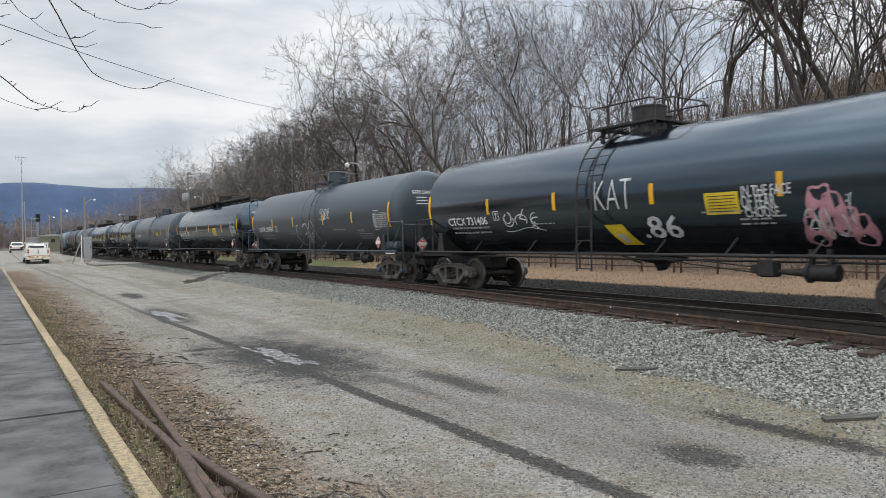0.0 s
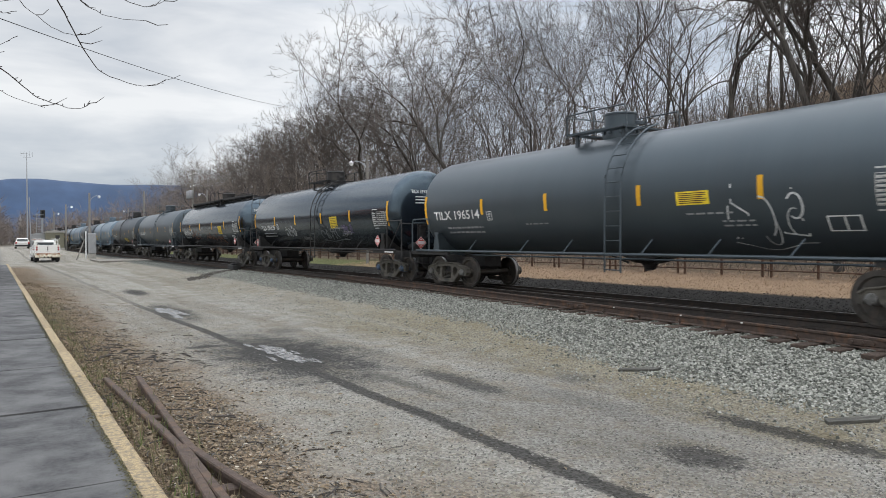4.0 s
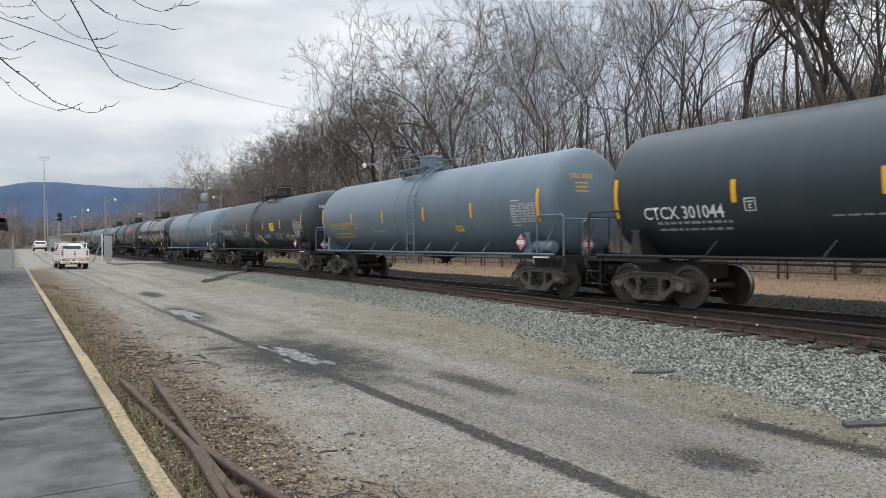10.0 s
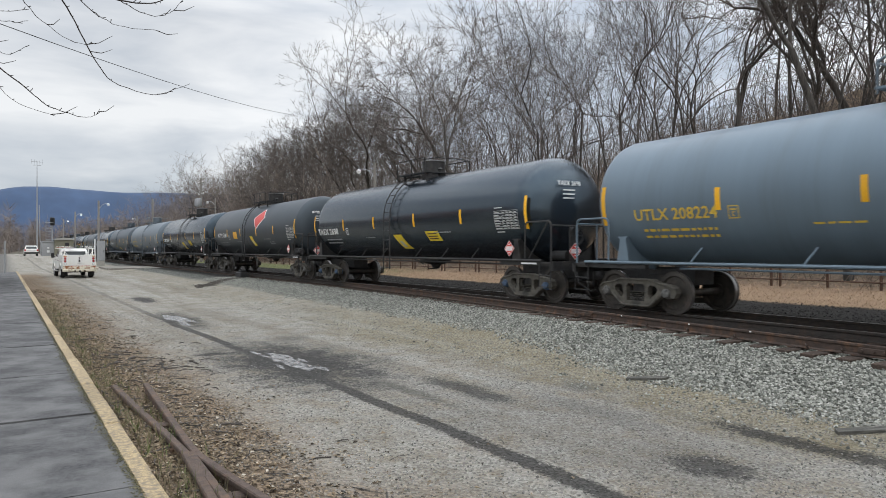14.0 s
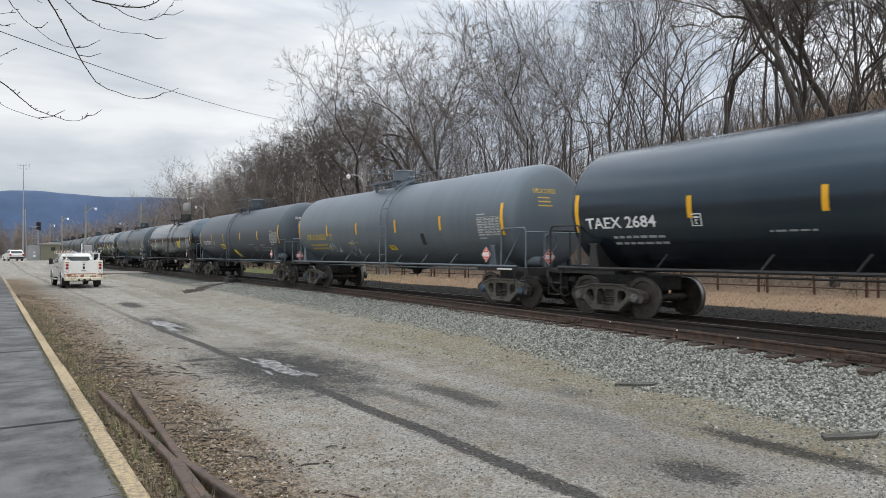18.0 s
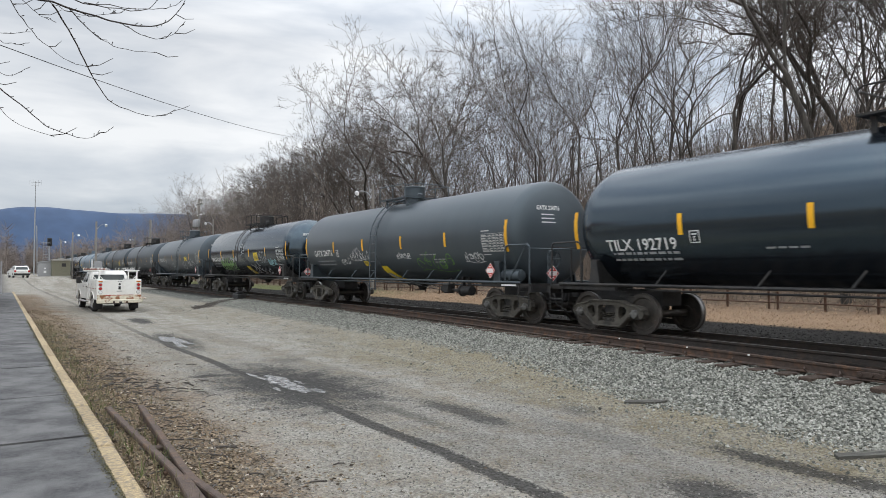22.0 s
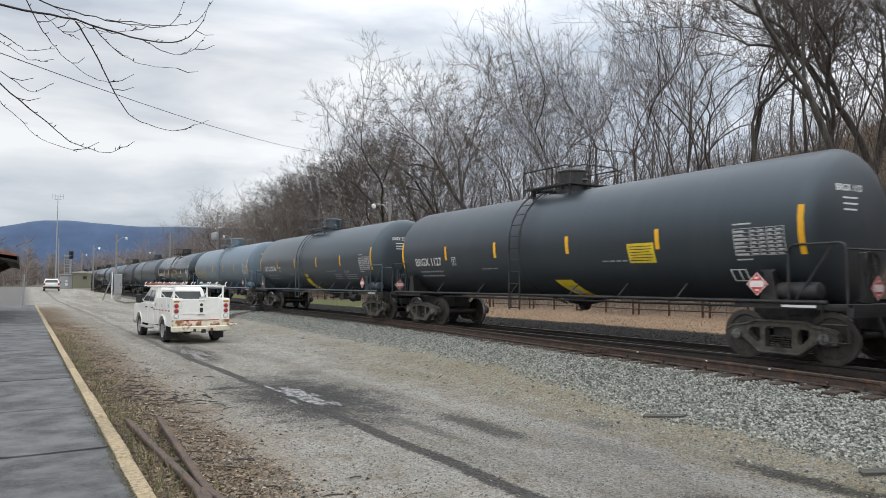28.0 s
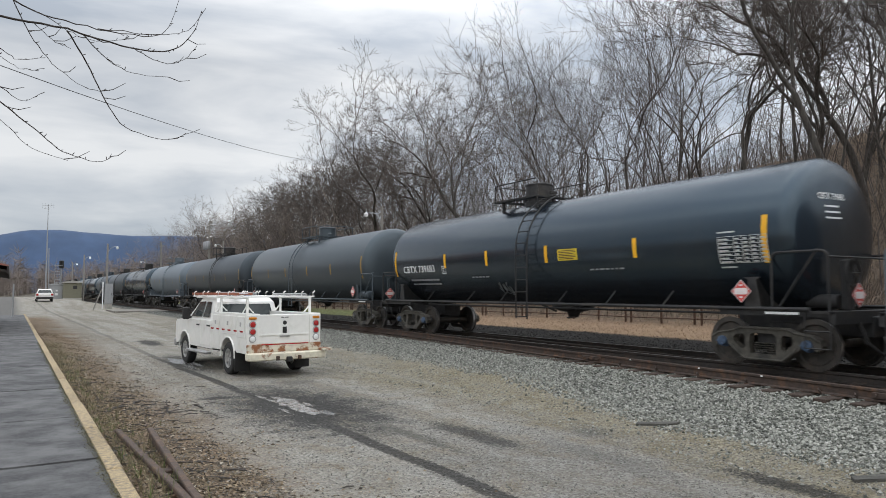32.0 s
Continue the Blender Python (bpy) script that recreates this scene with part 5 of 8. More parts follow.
            for big, lift, m, nm in ((1.0, 0.006, PINK_SIGN, "emblem_border"), (0.88, 0.010, RED_SIGN, "red_emblem")):
                q = MB()
                hv, hu = 0.62 * big, 0.95 * big
                for k in range(rows):
                    a0, a1 = -1 + 2 * k / rows, -1 + 2 * (k + 1) / rows
                    vs = []
                    for s in (a0, a1):
                        w2 = hu * (1 - abs(s)) + 0.02
                        vs += [on_tank(0, v - 0.15 + s * hv, c0 + w2 - 0.3 * s, lift), on_tank(0, v - 0.15 + s * hv, c0 - w2 - 0.3 * s, lift)]
                    q.add(vs, [(0, 1, 3, 2)])
                part(nm, q, m, car, "faded red lozenge emblem" if m is RED_SIGN else "white border of the emblem", 0)
        elif w == "spot":
            part("black_patch", strip(mb, ya, yb, v0, v1), BLACK_IRON, car, "square black touch-up patch", 0)
        elif w == "box":
            for u in (0, wd * 0.5, wd - 0.03):
                strip(mb, ya - u, ya - u - 0.03, v0, v1, n=2)
            strip(mb, ya, yb, v0, v0 + 0.025, n=1)
            strip(mb, ya, yb, v1 - 0.025, v1, n=1)
            part("stencil_box", mb, WHITE_LET, car, smooth=0)
    return car


SLACK.update({k: 0.0 for k in range(60) if k not in SLACK})
TRAIN = [build_car(i, s) for i, s in enumerate(CARS)]
for i, m in enumerate(REST):
    TRAIN.append(build_car(len(CARS) + i, (m, ("banded", "plain", "domed")[i % 3], "", WHITE_LET, 0, "", "tank car far along the train, " + ("black" if m in (GLOSS_BLACK, SATIN_BLACK) else "grey") + " with yellow strips")))
# ---- trees ----
BARK = material("grey_brown_bark", (0.058, 0.051, 0.045), 0.95, 0, 0.4, 6, 0.8, 14, (0.115, 0.107, 0.096), 1.2, tint=0.3, stretch=(4, 4, 0.7))
TWIG = material("reddish_grey_twigs", (0.115, 0.098, 0.087), 0.9, 0, 0.3, 3, tint=0.18)
NEAR_TWIG = material("dark_twigs", (0.045, 0.038, 0.034), 0.9, 0, 0.25, 9)


def ring_tube(mb, pts, rads, n):
    """A quick branch: rings of n corners, open ends."""
    base = len(mb.v)
    for i, p in enumerate(pts):
        d = (pts[min(i + 1, len(pts) - 1)] - pts[max(i - 1, 0)])
        a = d.cross(Vector((0.3, 0.5, 0.81))).normalized()
        b = d.cross(a).normalized()
        for k in range(n):
            c, s = math.cos(6.2832 * k / n) * rads[i], math.sin(6.2832 * k / n) * rads[i]
            mb.v.append((p.x + a.x * c + b.x * s, p.y + a.y * c + b.y * s, p.z + a.z * c + b.z * s))
    for i in range(len(pts) - 1):
        for k in range(n):
            k2 = (k + 1) % n
            mb.f.append((base + i * n + k, base + i * n + k2, base + i * n + n + k2, base + i * n + n + k))


def grow_tree(seed, height, levels, trunk, girth, wide, stems, shoots):
    """Trunk and crown of a bare tree that forks again and again, brought to the given height.
    levels: how often it forks; trunk: length of the clear stem; wide: how far forks open; stems: trunks from one root; shoots: side twigs on a limb."""
    rnd = random.Random(seed)
    wood, crown = MB(), MB()

    def limb(p, d, length, r, level, whole):
        segs = 7 if level == 0 else 5 if level < 3 else 3 if level < 5 else 2
        bow = Vector((rnd.gauss(0, 1), rnd.gauss(0, 1), rnd.gauss(0, 0.5))) * (0.03 if level == 0 else 0.09)
        sides = 8 if level == 0 else 5 if level < 3 else 3
        jit = 0.05 if level == 0 else 0.16 if level < 4 else 0.2
        pts, rads = [p.copy()], [r]
        for i in range(segs):
            lift = 0.10 if 0 < level < 4 else 0.03
            d = (d + bow + Vector((rnd.gauss(0, jit), rnd.gauss(0, jit), rnd.gauss(0, jit) + lift))).normalized()
            p = p + d * (length / segs)
            pts.append(p.copy())
            rads.append(max(r * (1 - 0.24 * (i + 1) / segs), 0.007))
        if level == 0:
            pts[0].z -= 0.7
            rads[0] *= 1.35
        if level >= levels:
            rads[-1] = 0.004
        ring_tube(wood if level <= 2 and r > 0.045 else crown, pts, rads, sides)
        if level >= levels:
            return
        first = rnd.uniform(0, 6.283)
        a = d.cross(Vector((0.31, 0.52, 0.79))).normalized()
        b = d.cross(a).normalized()
        n = 3 if rnd.random() < (0.5 if level < 2 else 0.15) else 2
        for k in range(n):
            t = first + 6.283 * k / n + rnd.gauss(0, 0.4)
            o = (rnd.uniform(0.45, 0.95) if level < 3 else rnd.uniform(0.5, 1.05)) * wide * (0.5 if k == 0 and level < 4 else 1.0)
            nd = (d + (a * math.cos(t) + b * math.sin(t)) * o).normalized()
            if nd.z < 0.05:
                nd.z = 0.05 + 0.2 * rnd.random()
                nd.normalize()
            limb(p, nd, length * (rnd.uniform(0.70, 0.93) if level < 3 else rnd.uniform(0.62, 0.84)) * (0.66 if level == 0 else 1) * whole, max(r * 0.74 * (rnd.uniform(0.85, 1.0) if k == 0 else rnd.uniform(0.5, 0.8)), 0.006), level + 1, whole)
        if level > 0:
            for k in range(shoots):
                i = rnd.randrange(0, segs)
                q = pts[i].lerp(pts[i + 1], rnd.random())
                t = rnd.uniform(0, 6.283)
                nd = (d + (a * math.cos(t) + b * math.sin(t)) * rnd.uniform(0.7, 1.5) * wide + Vector((0, 0, 0.15))).normalized()
                limb(q, nd, length * rnd.uniform(0.3, 0.6), max(r * 0.36, 0.006), min(level + rnd.randint(2, 3), levels), whole)

    for s in range(stems):
        lean = 0.05 if stems == 1 else 0.28
        d = Vector((rnd.gauss(0, lean), rnd.gauss(0, lean), 1)).normalized()
        limb(Vector((rnd.gauss(0, 0.12), rnd.gauss(0, 0.12), 0)) * (stems - 1), d, trunk * rnd.uniform(0.8, 1.15), girth * rnd.uniform(0.75, 1.0), 0, 0.97)
    k = height / max(v[2] for v in crown.v)
    for mb in (wood, crown):
        mb.v = [(x * k, y * k, z * k) for x, y, z in mb.v]
    return wood, crown


TREE_KINDS = []
# three broad kinds with round crowns, three slim ones from the wood, one heavy old tree
for seed, levels, stem, girth, wide, stems, shoots in ((3, 8, 5.0, 0.17, 0.72, 1, 2), (8, 7, 5.2, 0.12, 0.78, 2, 2), (12, 8, 5.2, 0.145, 0.74, 1, 2), (21, 6, 8.5, 0.11, 0.66, 1, 2), (33, 5, 10.0, 0.10, 0.62, 1, 2), (47, 6, 7.0, 0.09, 0.66, 2, 1), (71, 7, 13.0, 0.24, 0.62, 1, 2)):
    a, b = grow_tree(seed, 20, levels, stem, girth, wide, stems, shoots)
    TREE_KINDS.append((a.mesh("trunk", BARK, 0), b.mesh("crown", TWIG, 0)))
for a, b in TREE_KINDS:
    for me in (a, b):
        me.polygons.foreach_set("use_smooth", [True] * len(me.polygons))


def tree(kind, x, y, scale, turn, label, group, tilt=0.0):
    z = ground_z(x, y) - 0.05
    t = thing("bare_tree", pose(x, y, z, tilt, 0, turn), label, "tree", group)
    t.scale = (scale, scale, scale * 1.0)
    part("trunk", TREE_KINDS[kind][0], None, t)
    part("crown", TREE_KINDS[kind][1], None, t)
    return t


def plant_trees():
    rnd = random.Random(19)
    broad, slim = "leafless broad tree with dark twisted limbs above the bank", "slender leafless tree on the brown hillside"
    old = "old leafless tree with a heavy grey trunk"
    row = "trees along the railway bank"
    for kind, x, y, high, turn, label in ((6, 23.6, 12.4, 22, 60, old), (4, 27.0, 15.8, 20, 100, old), (3, 26.5, 18.6, 19, 220, broad), (4, 28.0, 20.5, 18, 10, broad), (3, 28.5, 27.0, 17.5, 200, broad), (3, 28.0, 33.0, 17.0, 130, broad),
                                          (2, 26.5, 38.5, 18.0, 60, broad), (0, 26.5, 52.5, 22.8, 200, broad), (1, 27.0, 60.0, 17.5, 310, broad), (2, 30, 64, 16, 110, broad), (2, 28.0, 66.0, 16.5, 20, broad), (1, 26.0, 74.0, 15.5, 160, broad), (2, 27, 81.0, 15, 40, broad), (1, 28.0, 88.0, 14.5, 270, broad), (1, 26.0, 96.0, 15.0, 45, broad), (0, 27, 106, 16, 120, broad), (1, 30, 70, 15.5, 80, broad), (2, 31, 78, 15, 200, broad), (1, 30, 84, 14.5, 330, broad), (2, 30, 92, 15, 15, broad), (1, 31, 100, 15, 260, broad), (1, 30, 112, 15, 170, broad), (3, 27.0, 118.0, 14.5, 90, broad), (3, 27, 126, 12.5, 10, broad), (5, 26.5, 134.0, 12, 0, broad), (3, 27.0, 150.0, 11.5, 210, broad)):
        tree(kind, x, y, high / 20 * lerp(y, [(34, 1.0), (48, 0.9), (58, 0.88), (66, 0.97), (100, 1.0), (120, 1.0)]), turn, label, row)
    # a second line of broad trees up the slope
    for kind, x, y, high, turn in ((3, 29.5, 11.5, 18, 20), (2, 31, 16.0, 17, 75), (4, 33, 20.0, 18, 130), (0, 35, 25.0, 17, 250), (3, 36, 30.0, 17, 300), (4, 36, 13.5, 18, 30), (3, 40, 18.0, 17, 60), (4, 42, 24.0, 17, 100), (3, 34, 36, 17, 45), (4, 33, 43, 17, 220), (2, 30.5, 14.0, 17, 200), (0, 33.5, 17.6, 17, 310), (2, 29.5, 17.4, 15, 140), (2, 31, 50, 15.5, 90), (0, 30, 56, 16, 0), (2, 33, 60, 15, 150), (1, 29, 46, 14, 200), (2, 29, 71, 15, 30), (0, 31, 77, 15.5, 190), (2, 29, 86, 15, 250), (0, 29, 96, 15, 320), (2, 30, 106, 13.5, 70), (0, 28, 112, 13.5, 10)):
        tree(kind, x, y, high / 20, turn, broad, row)
    for y0, y1, x0, x1, count in ((4, 34, 28, 56, 52), (34, 60, 28, 44, 34), (60, 150, 27, 40, 34)):
        for k in range(count):
            y = y0 + (y1 - y0) * (k + rnd.random()) / count
            tree(rnd.choice((3, 3, 4, 4, 5)), x0 + (x1 - x0) * rnd.random() ** 1.3, y, rnd.uniform(0.7, 1.0) * (1.0 if y < 30 else 0.86 if y < 60 else 0.76), rnd.uniform(0, 360), slim, "trees on the hillside")
    for x, y, s in ((-30, 190, 0.62), (-18, 205, 0.6), (-9, 215, 0.55), (-40, 230, 0.7), (2, 225, 0.5), (-26, 240, 0.66), (12, 235, 0.5), (24, 240, 0.55), (34, 230, 0.62), (-4, 165, 0.5), (-12, 150, 0.55), (44, 225, 0.7), (28, 175, 0.7), (34, 195, 0.72), (40, 170, 0.75), (-52, 210, 0.7), (30, 215, 0.6), (18, 215, 0.5)):
        tree(rnd.choice((3, 5, 5)), x, y, s, rnd.uniform(0, 360), "leafless tree in the distance", "distant trees")


plant_trees()


def build_brush():
    """Thin stems and saplings that fill the wood."""
    rnd = random.Random(5)
    near, distant = MB(), MB()
    for i in range(4400):
        y = rnd.uniform(0, 55) if i % 4 == 0 else rnd.uniform(50, 165)
        x = 24.5 + 34 * rnd.random() ** 1.6
        mb = near if y < 55 else distant
        z = ground_z(x, y) - 0.05
        h = (rnd.uniform(3, 8.5) if y < 55 else rnd.uniform(5, 12.5)) if i % 3 else rnd.uniform(1.5, 4.5)
        r = h * 0.0038
        p = Vector((x, y, z))
        pts = [p]
        d = Vector((rnd.gauss(0, 0.13), rnd.gauss(0, 0.13), 1))
        for k in range(3):
            d = d + Vector((rnd.gauss(0, 0.16), rnd.gauss(0, 0.16), 0))
            pts.append(pts[-1] + d * (h / 3))
        ring_tube(mb, pts, [r, r * 0.8, r * 0.55, r * 0.2], 3)
        for k in range((9 if y < 55 else 15) if i % 3 else 6):
            s = rnd.uniform(0.8, 2.9)
            j = int(s)
            q = pts[j].lerp(pts[j + 1], s - j)
            e = Vector((rnd.gauss(0, 1), rnd.gauss(0, 1), rnd.uniform(0.1, 1.0))).normalized() * h * rnd.uniform(0.10, 0.26)
            ring_tube(mb, [q, q + e * 0.5 + Vector((0, 0, 0.05)), q + e + Vector((0, 0, 0.1 * h / 5))], [r * 0.4, r * 0.3, 0.006], 3)
    # far twigs are paler than near ones, haze put into their brown
    haze = material("hazy_brown_twigs", (0.19, 0.158, 0.137), 0.95, 0, 0.3, 0.3)
    tagged(new("distant_brush", distant.mesh("distant_brush", haze, 0)), "brown tangle of bare saplings far along the bank", "brush", kind="stuff")
    ob = new("woodland_brush", near.mesh("woodland_brush", TWIG, 0))
    tagged(ob, "tangle of thin bare saplings on the hillside", "brush", kind="stuff")
    mb = MB()
    for i in range(1050):
        x, y = rnd.uniform(-80, 46), rnd.uniform(165, 300)
        if 1.5 < x < 16 and y < 215:
            continue
        h = rnd.uniform(5, 12.5) * (1.2 if x < -6 else 0.9)
        p = Vector((x, y, ground_z(x, y) - 0.1))
        ring_tube(mb, [p, p + Vector((rnd.gauss(0, 0.3), 0, h * 0.6)), p + Vector((rnd.gauss(0, 0.6), 0, h * 0.9))], [0.10, 0.06, 0.02], 3)
        for k in range(42):
            s = rnd.uniform(0.08, 0.9)
            q = p + Vector((rnd.gauss(0, 0.1), rnd.gauss(0, 0.1), h * s))
            e = Vector((rnd.gauss(0, 1), rnd.gauss(0, 0.6), rnd.uniform(0.1, 1.0))).normalized() * h * rnd.uniform(0.10, 0.30) * (1.3 - s * 0.7)
            ring_tube(mb, [q, q + e * 0.5 + Vector((rnd.gauss(0, 0.1), 0, 0)), q + e + Vector((0, 0, 0.3))], [0.05, 0.04, 0.02], 3)
    tagged(new("far_woods", mb.mesh("far_woods", haze, 0)), "brown leafless woods in the distance", "woods", kind="stuff")
    # low red-brown thicket along the bank
    mb = MB()
    for i in range(23000):
        y = rnd.uniform(2, 130)
        x = rnd.gauss(24.8, 1.2) if i % 4 == 0 else 25.5 + 34 * rnd.random() ** 1.15
        if x < 22:
            continue
        p = Vector((x, y, ground_z(x, y) - 0.03))
        h = rnd.uniform(0.5, 1.9) if x < 25.5 else rnd.uniform(0.8, 4.0)
        lean = Vector((rnd.gauss(0, 0.45), rnd.gauss(0, 0.45), 1)).normalized() * h
        tip = p + lean + Vector((rnd.gauss(0, 0.35), rnd.gauss(0, 0.35), -0.25)) * h * 0.5
        ring_tube(mb, [p, p + lean * 0.6, tip], [0.013, 0.010, 0.004], 3)
        q = p + lean * rnd.uniform(0.3, 0.7)
        ring_tube(mb, [q, q + Vector((rnd.gauss(0, 0.3), rnd.gauss(0, 0.3), rnd.uniform(0.0, 0.35))) * h], [0.008, 0.003], 3)
    ob = new("bank_thicket", mb.mesh("bank_thicket", material("red_brown_stems", (0.17, 0.135, 0.108), 0.9, 0, 0.3, 3), 0))
    tagged(ob, "low thicket of red-brown stems along the bank", "thicket", kind="stuff")


build_brush()


def island_stone(name, lo, hi, rare=None):
    m = bpy.data.materials.new(name)
    m.use_nodes = True
    n, l = m.node_tree.nodes, m.node_tree.links
    g = n.new("ShaderNodeNewGeometry")
    r = n.new("ShaderNodeValToRGB")
    r.color_ramp.elements[0].color = (*lo, 1)
    r.color_ramp.elements[1].color = (*hi, 1)
    r.color_ramp.elements[1].position = 0.93
    if rare:
        e = r.color_ramp.elements.new(0.985)
        e.color = (*rare, 1)
    l.new(g.outputs["Random Per Island"], r.inputs["Fac"])
    tc, t = n.new("ShaderNodeTexCoord"), n.new("ShaderNodeTexNoise")
    t.inputs["Scale"].default_value = 40.0
    l.new(tc.outputs["Object"], t.inputs["Vector"])
    mx = n.new("ShaderNodeMix")
    mx.data_type, mx.blend_type = "RGBA", "MULTIPLY"
    mx.inputs["Factor"].default_value = 0.5
    l.new(r.outputs["Color"], mx.inputs["A"])
    l.new(t.outputs["Fac"], mx.inputs["B"])
    l.new(mx.outputs["Result"], n["Principled BSDF"].inputs["Base Color"])
    n["Principled BSDF"].inputs["Roughness"].default_value = 0.9
    return m


def build_grass():
    rnd = random.Random(6)
    straw = material("dry_straw_grass", (0.43, 0.305, 0.20), 0.9, 0, 0.25, 2, dirt=(0.31, 0.215, 0.14), dirt_scale=0.8)
    mb = MB()
    for i in range(16000):
        y = rnd.uniform(4, 42)
        x = 18.45 + rnd.random() ** 1.2 * 5.2
        z = ground_z(x, y) - 0.01
        h, a = rnd.uniform(0.03, 0.09), rnd.uniform(0, 6.28)
        w = 0.016
        dx, dy = math.cos(a) * w, math.sin(a) * w
        lx, ly = rnd.gauss(0, 0.08), rnd.gauss(0, 0.08)
        mb.add([(x - dx, y - dy, z), (x + dx, y + dy, z), (x + lx, y + ly, z + h)], [(0, 1, 2)])
    ob = new("dry_grass", mb.mesh("dry_grass", straw, 0))
    tagged(ob, "dry straw-coloured grass on the bank beyond the track", "grass", kind="stuff")
    # weeds and leaf litter along the platform's edge
    mb = MB()
    leafm = island_stone("dead_leaves", (0.035, 0.026, 0.018), (0.44, 0.34, 0.225), (0.6, 0.54, 0.44))
    for i in range(38000):
        y = 2.5 + 34 * rnd.random() ** 1.9
        x = 1.0 + abs(rnd.gauss(0, 0.85))
        if noise.noise((x * 1.1, y * 0.8, 4)) < rnd.uniform(-0.5, 0.25):
            continue
        z = ground_z(x, y) + 0.006
        s, a = rnd.uniform(0.008, 0.034), rnd.uniform(0, 6.28)
        c, d = math.cos(a) * s, math.sin(a) * s
        mb.add([(x - c, y - d, z), (x + d * 0.5, y - c * 0.5, z + rnd.uniform(0, 0.02)), (x + c, y + d, z + rnd.uniform(0, 0.012)), (x - d * 0.5, y + c * 0.5, z + rnd.uniform(0, 0.02))], [(0, 1, 2, 3)])
    ob = new("leaf_litter", mb.mesh("leaf_litter", leafm, 0))
    tagged(ob, "scattered dead brown leaves beside the platform", "leaves", kind="stuff")
    mb = MB()
    for i in range(2400):
        y = 3.0 + 26 * rnd.random() ** 1.6
        x = 0.99 + abs(rnd.gauss(0, 0.28))
        z = ground_z(x, y) if x > 0.98 else 0.33
        h, a = rnd.uniform(0.05, 0.2) * (1 if x > 0.98 else 0.1), rnd.uniform(0, 6.28)
        dx, dy = math.cos(a) * 0.006, math.sin(a) * 0.006
        mb.add([(x - dx, y - dy, z), (x + dx, y + dy, z), (x + rnd.gauss(0, 0.06) * (1 if x > 0.98 else 0.2), y + rnd.gauss(0, 0.06), z + h)], [(0, 1, 2)])
    ob = new("edge_weeds", mb.mesh("edge_weeds", material("dull_green_weeds", (0.20, 0.165, 0.10), 0.9, 0, 0.4, 2, dirt=(0.09, 0.12, 0.035), dirt_scale=4.0, dirt_at=(0.5, 0.6)), 0))
    tagged(ob, "thin dry weeds along the kerb", "weeds", kind="stuff")


build_grass()


def build_moss():
    """Moss and grit that gather where the asphalt meets the kerb."""
    rnd = random.Random(14)
    mb = MB()
    for i in range(5200):
        y = 1.5 + 26 * rnd.random() ** 1.7
        x = 0.832 - abs(rnd.gauss(0, 0.035 + 0.03 * noise.noise((y * 1.3, 0, 7))))
        s, a = rnd.uniform(0.004, 0.012), rnd.uniform(0, 6.28)
        c, e = math.cos(a) * s, math.sin(a) * s
        z = 0.337
        mb.add([(x - c, y - e, z), (x + e, y - c, z + rnd.uniform(0, 0.01)), (x + c, y + e, z), (x - e, y + c, z + rnd.uniform(0, 0.01))], [(0, 1, 2, 3)])
    tagged(new("kerb_moss", mb.mesh("kerb_moss", island_stone("moss_and_grit", (0.05, 0.045, 0.02), (0.20, 0.18, 0.09)), 0)), "thin moss and grit along the kerb", "moss", kind="stuff")


build_moss()


def scatter_stones(name, label, count, place, size, mat, seed):
    """Broken stones with six to eight corners, joined."""
    rnd = random.Random(seed)
    mb = MB()
    octa = [(1, 0, 0), (0, 1, 0), (-1, 0, 0), (0, -1, 0), (0, 0, 1), (0, 0, -1)]
    faces = [(0, 1, 4), (1, 2, 4), (2, 3, 4), (3, 0, 4), (1, 0, 5), (2, 1, 5), (3, 2, 5), (0, 3, 5)]
    for i in range(count):
        x, y = place(rnd)
        s = rnd.uniform(*size)
        z = ground_z(x, y) + s * rnd.uniform(0.0, 0.5)
        a, b = rnd.uniform(0, 6.28), rnd.uniform(-0.7, 0.7)
        ca, sa, cb, sb = math.cos(a), math.sin(a), math.cos(b), math.sin(b)
        vs = []
        for u, v, w in octa:
            k = s * rnd.uniform(0.6, 1.25)
            u, v, w = u * k, v * k, w * k * 0.75
            u, w = u * cb - w * sb, u * sb + w * cb
            vs.append((x + u * ca - v * sa, y + u * sa + v * ca, z + w))
        n = len(mb.v)
        mb.v += vs
        mb.f += [(p + n, q + n, r + n) for p, q, r in faces]
    me = bpy.data.meshes.new(name)
    me.from_pydata(mb.v, [], mb.f)
    me.materials.append(mat)
    return tagged(new(name, me), label, "stones", kind="stuff")


def lot_place(rnd):
    """Loose gravel lies on the dry parts of the yard."""
    while True:
        x, y = rnd.uniform(1.6, 8.8), 2.6 + 22 * rnd.random() ** 1.8
        wet = abs(x + 0.019 * y - 4.37) < 0.17
        for cx, cy, rx, ry in ((4.6, 12.2, 0.9, 2.4), (5.72, 8.4, 0.3, 1.2), (7.1, 4.2, 0.3, 1.2), (5.68, 4.2, 0.36, 0.5), (4.88, 8.75, 0.2, 0.8)):
            wet = wet or ((x - cx) / rx) ** 2 + ((y - cy) / ry) ** 2 < 1
        if not wet or rnd.random() < 0.12:
            return (x, y)


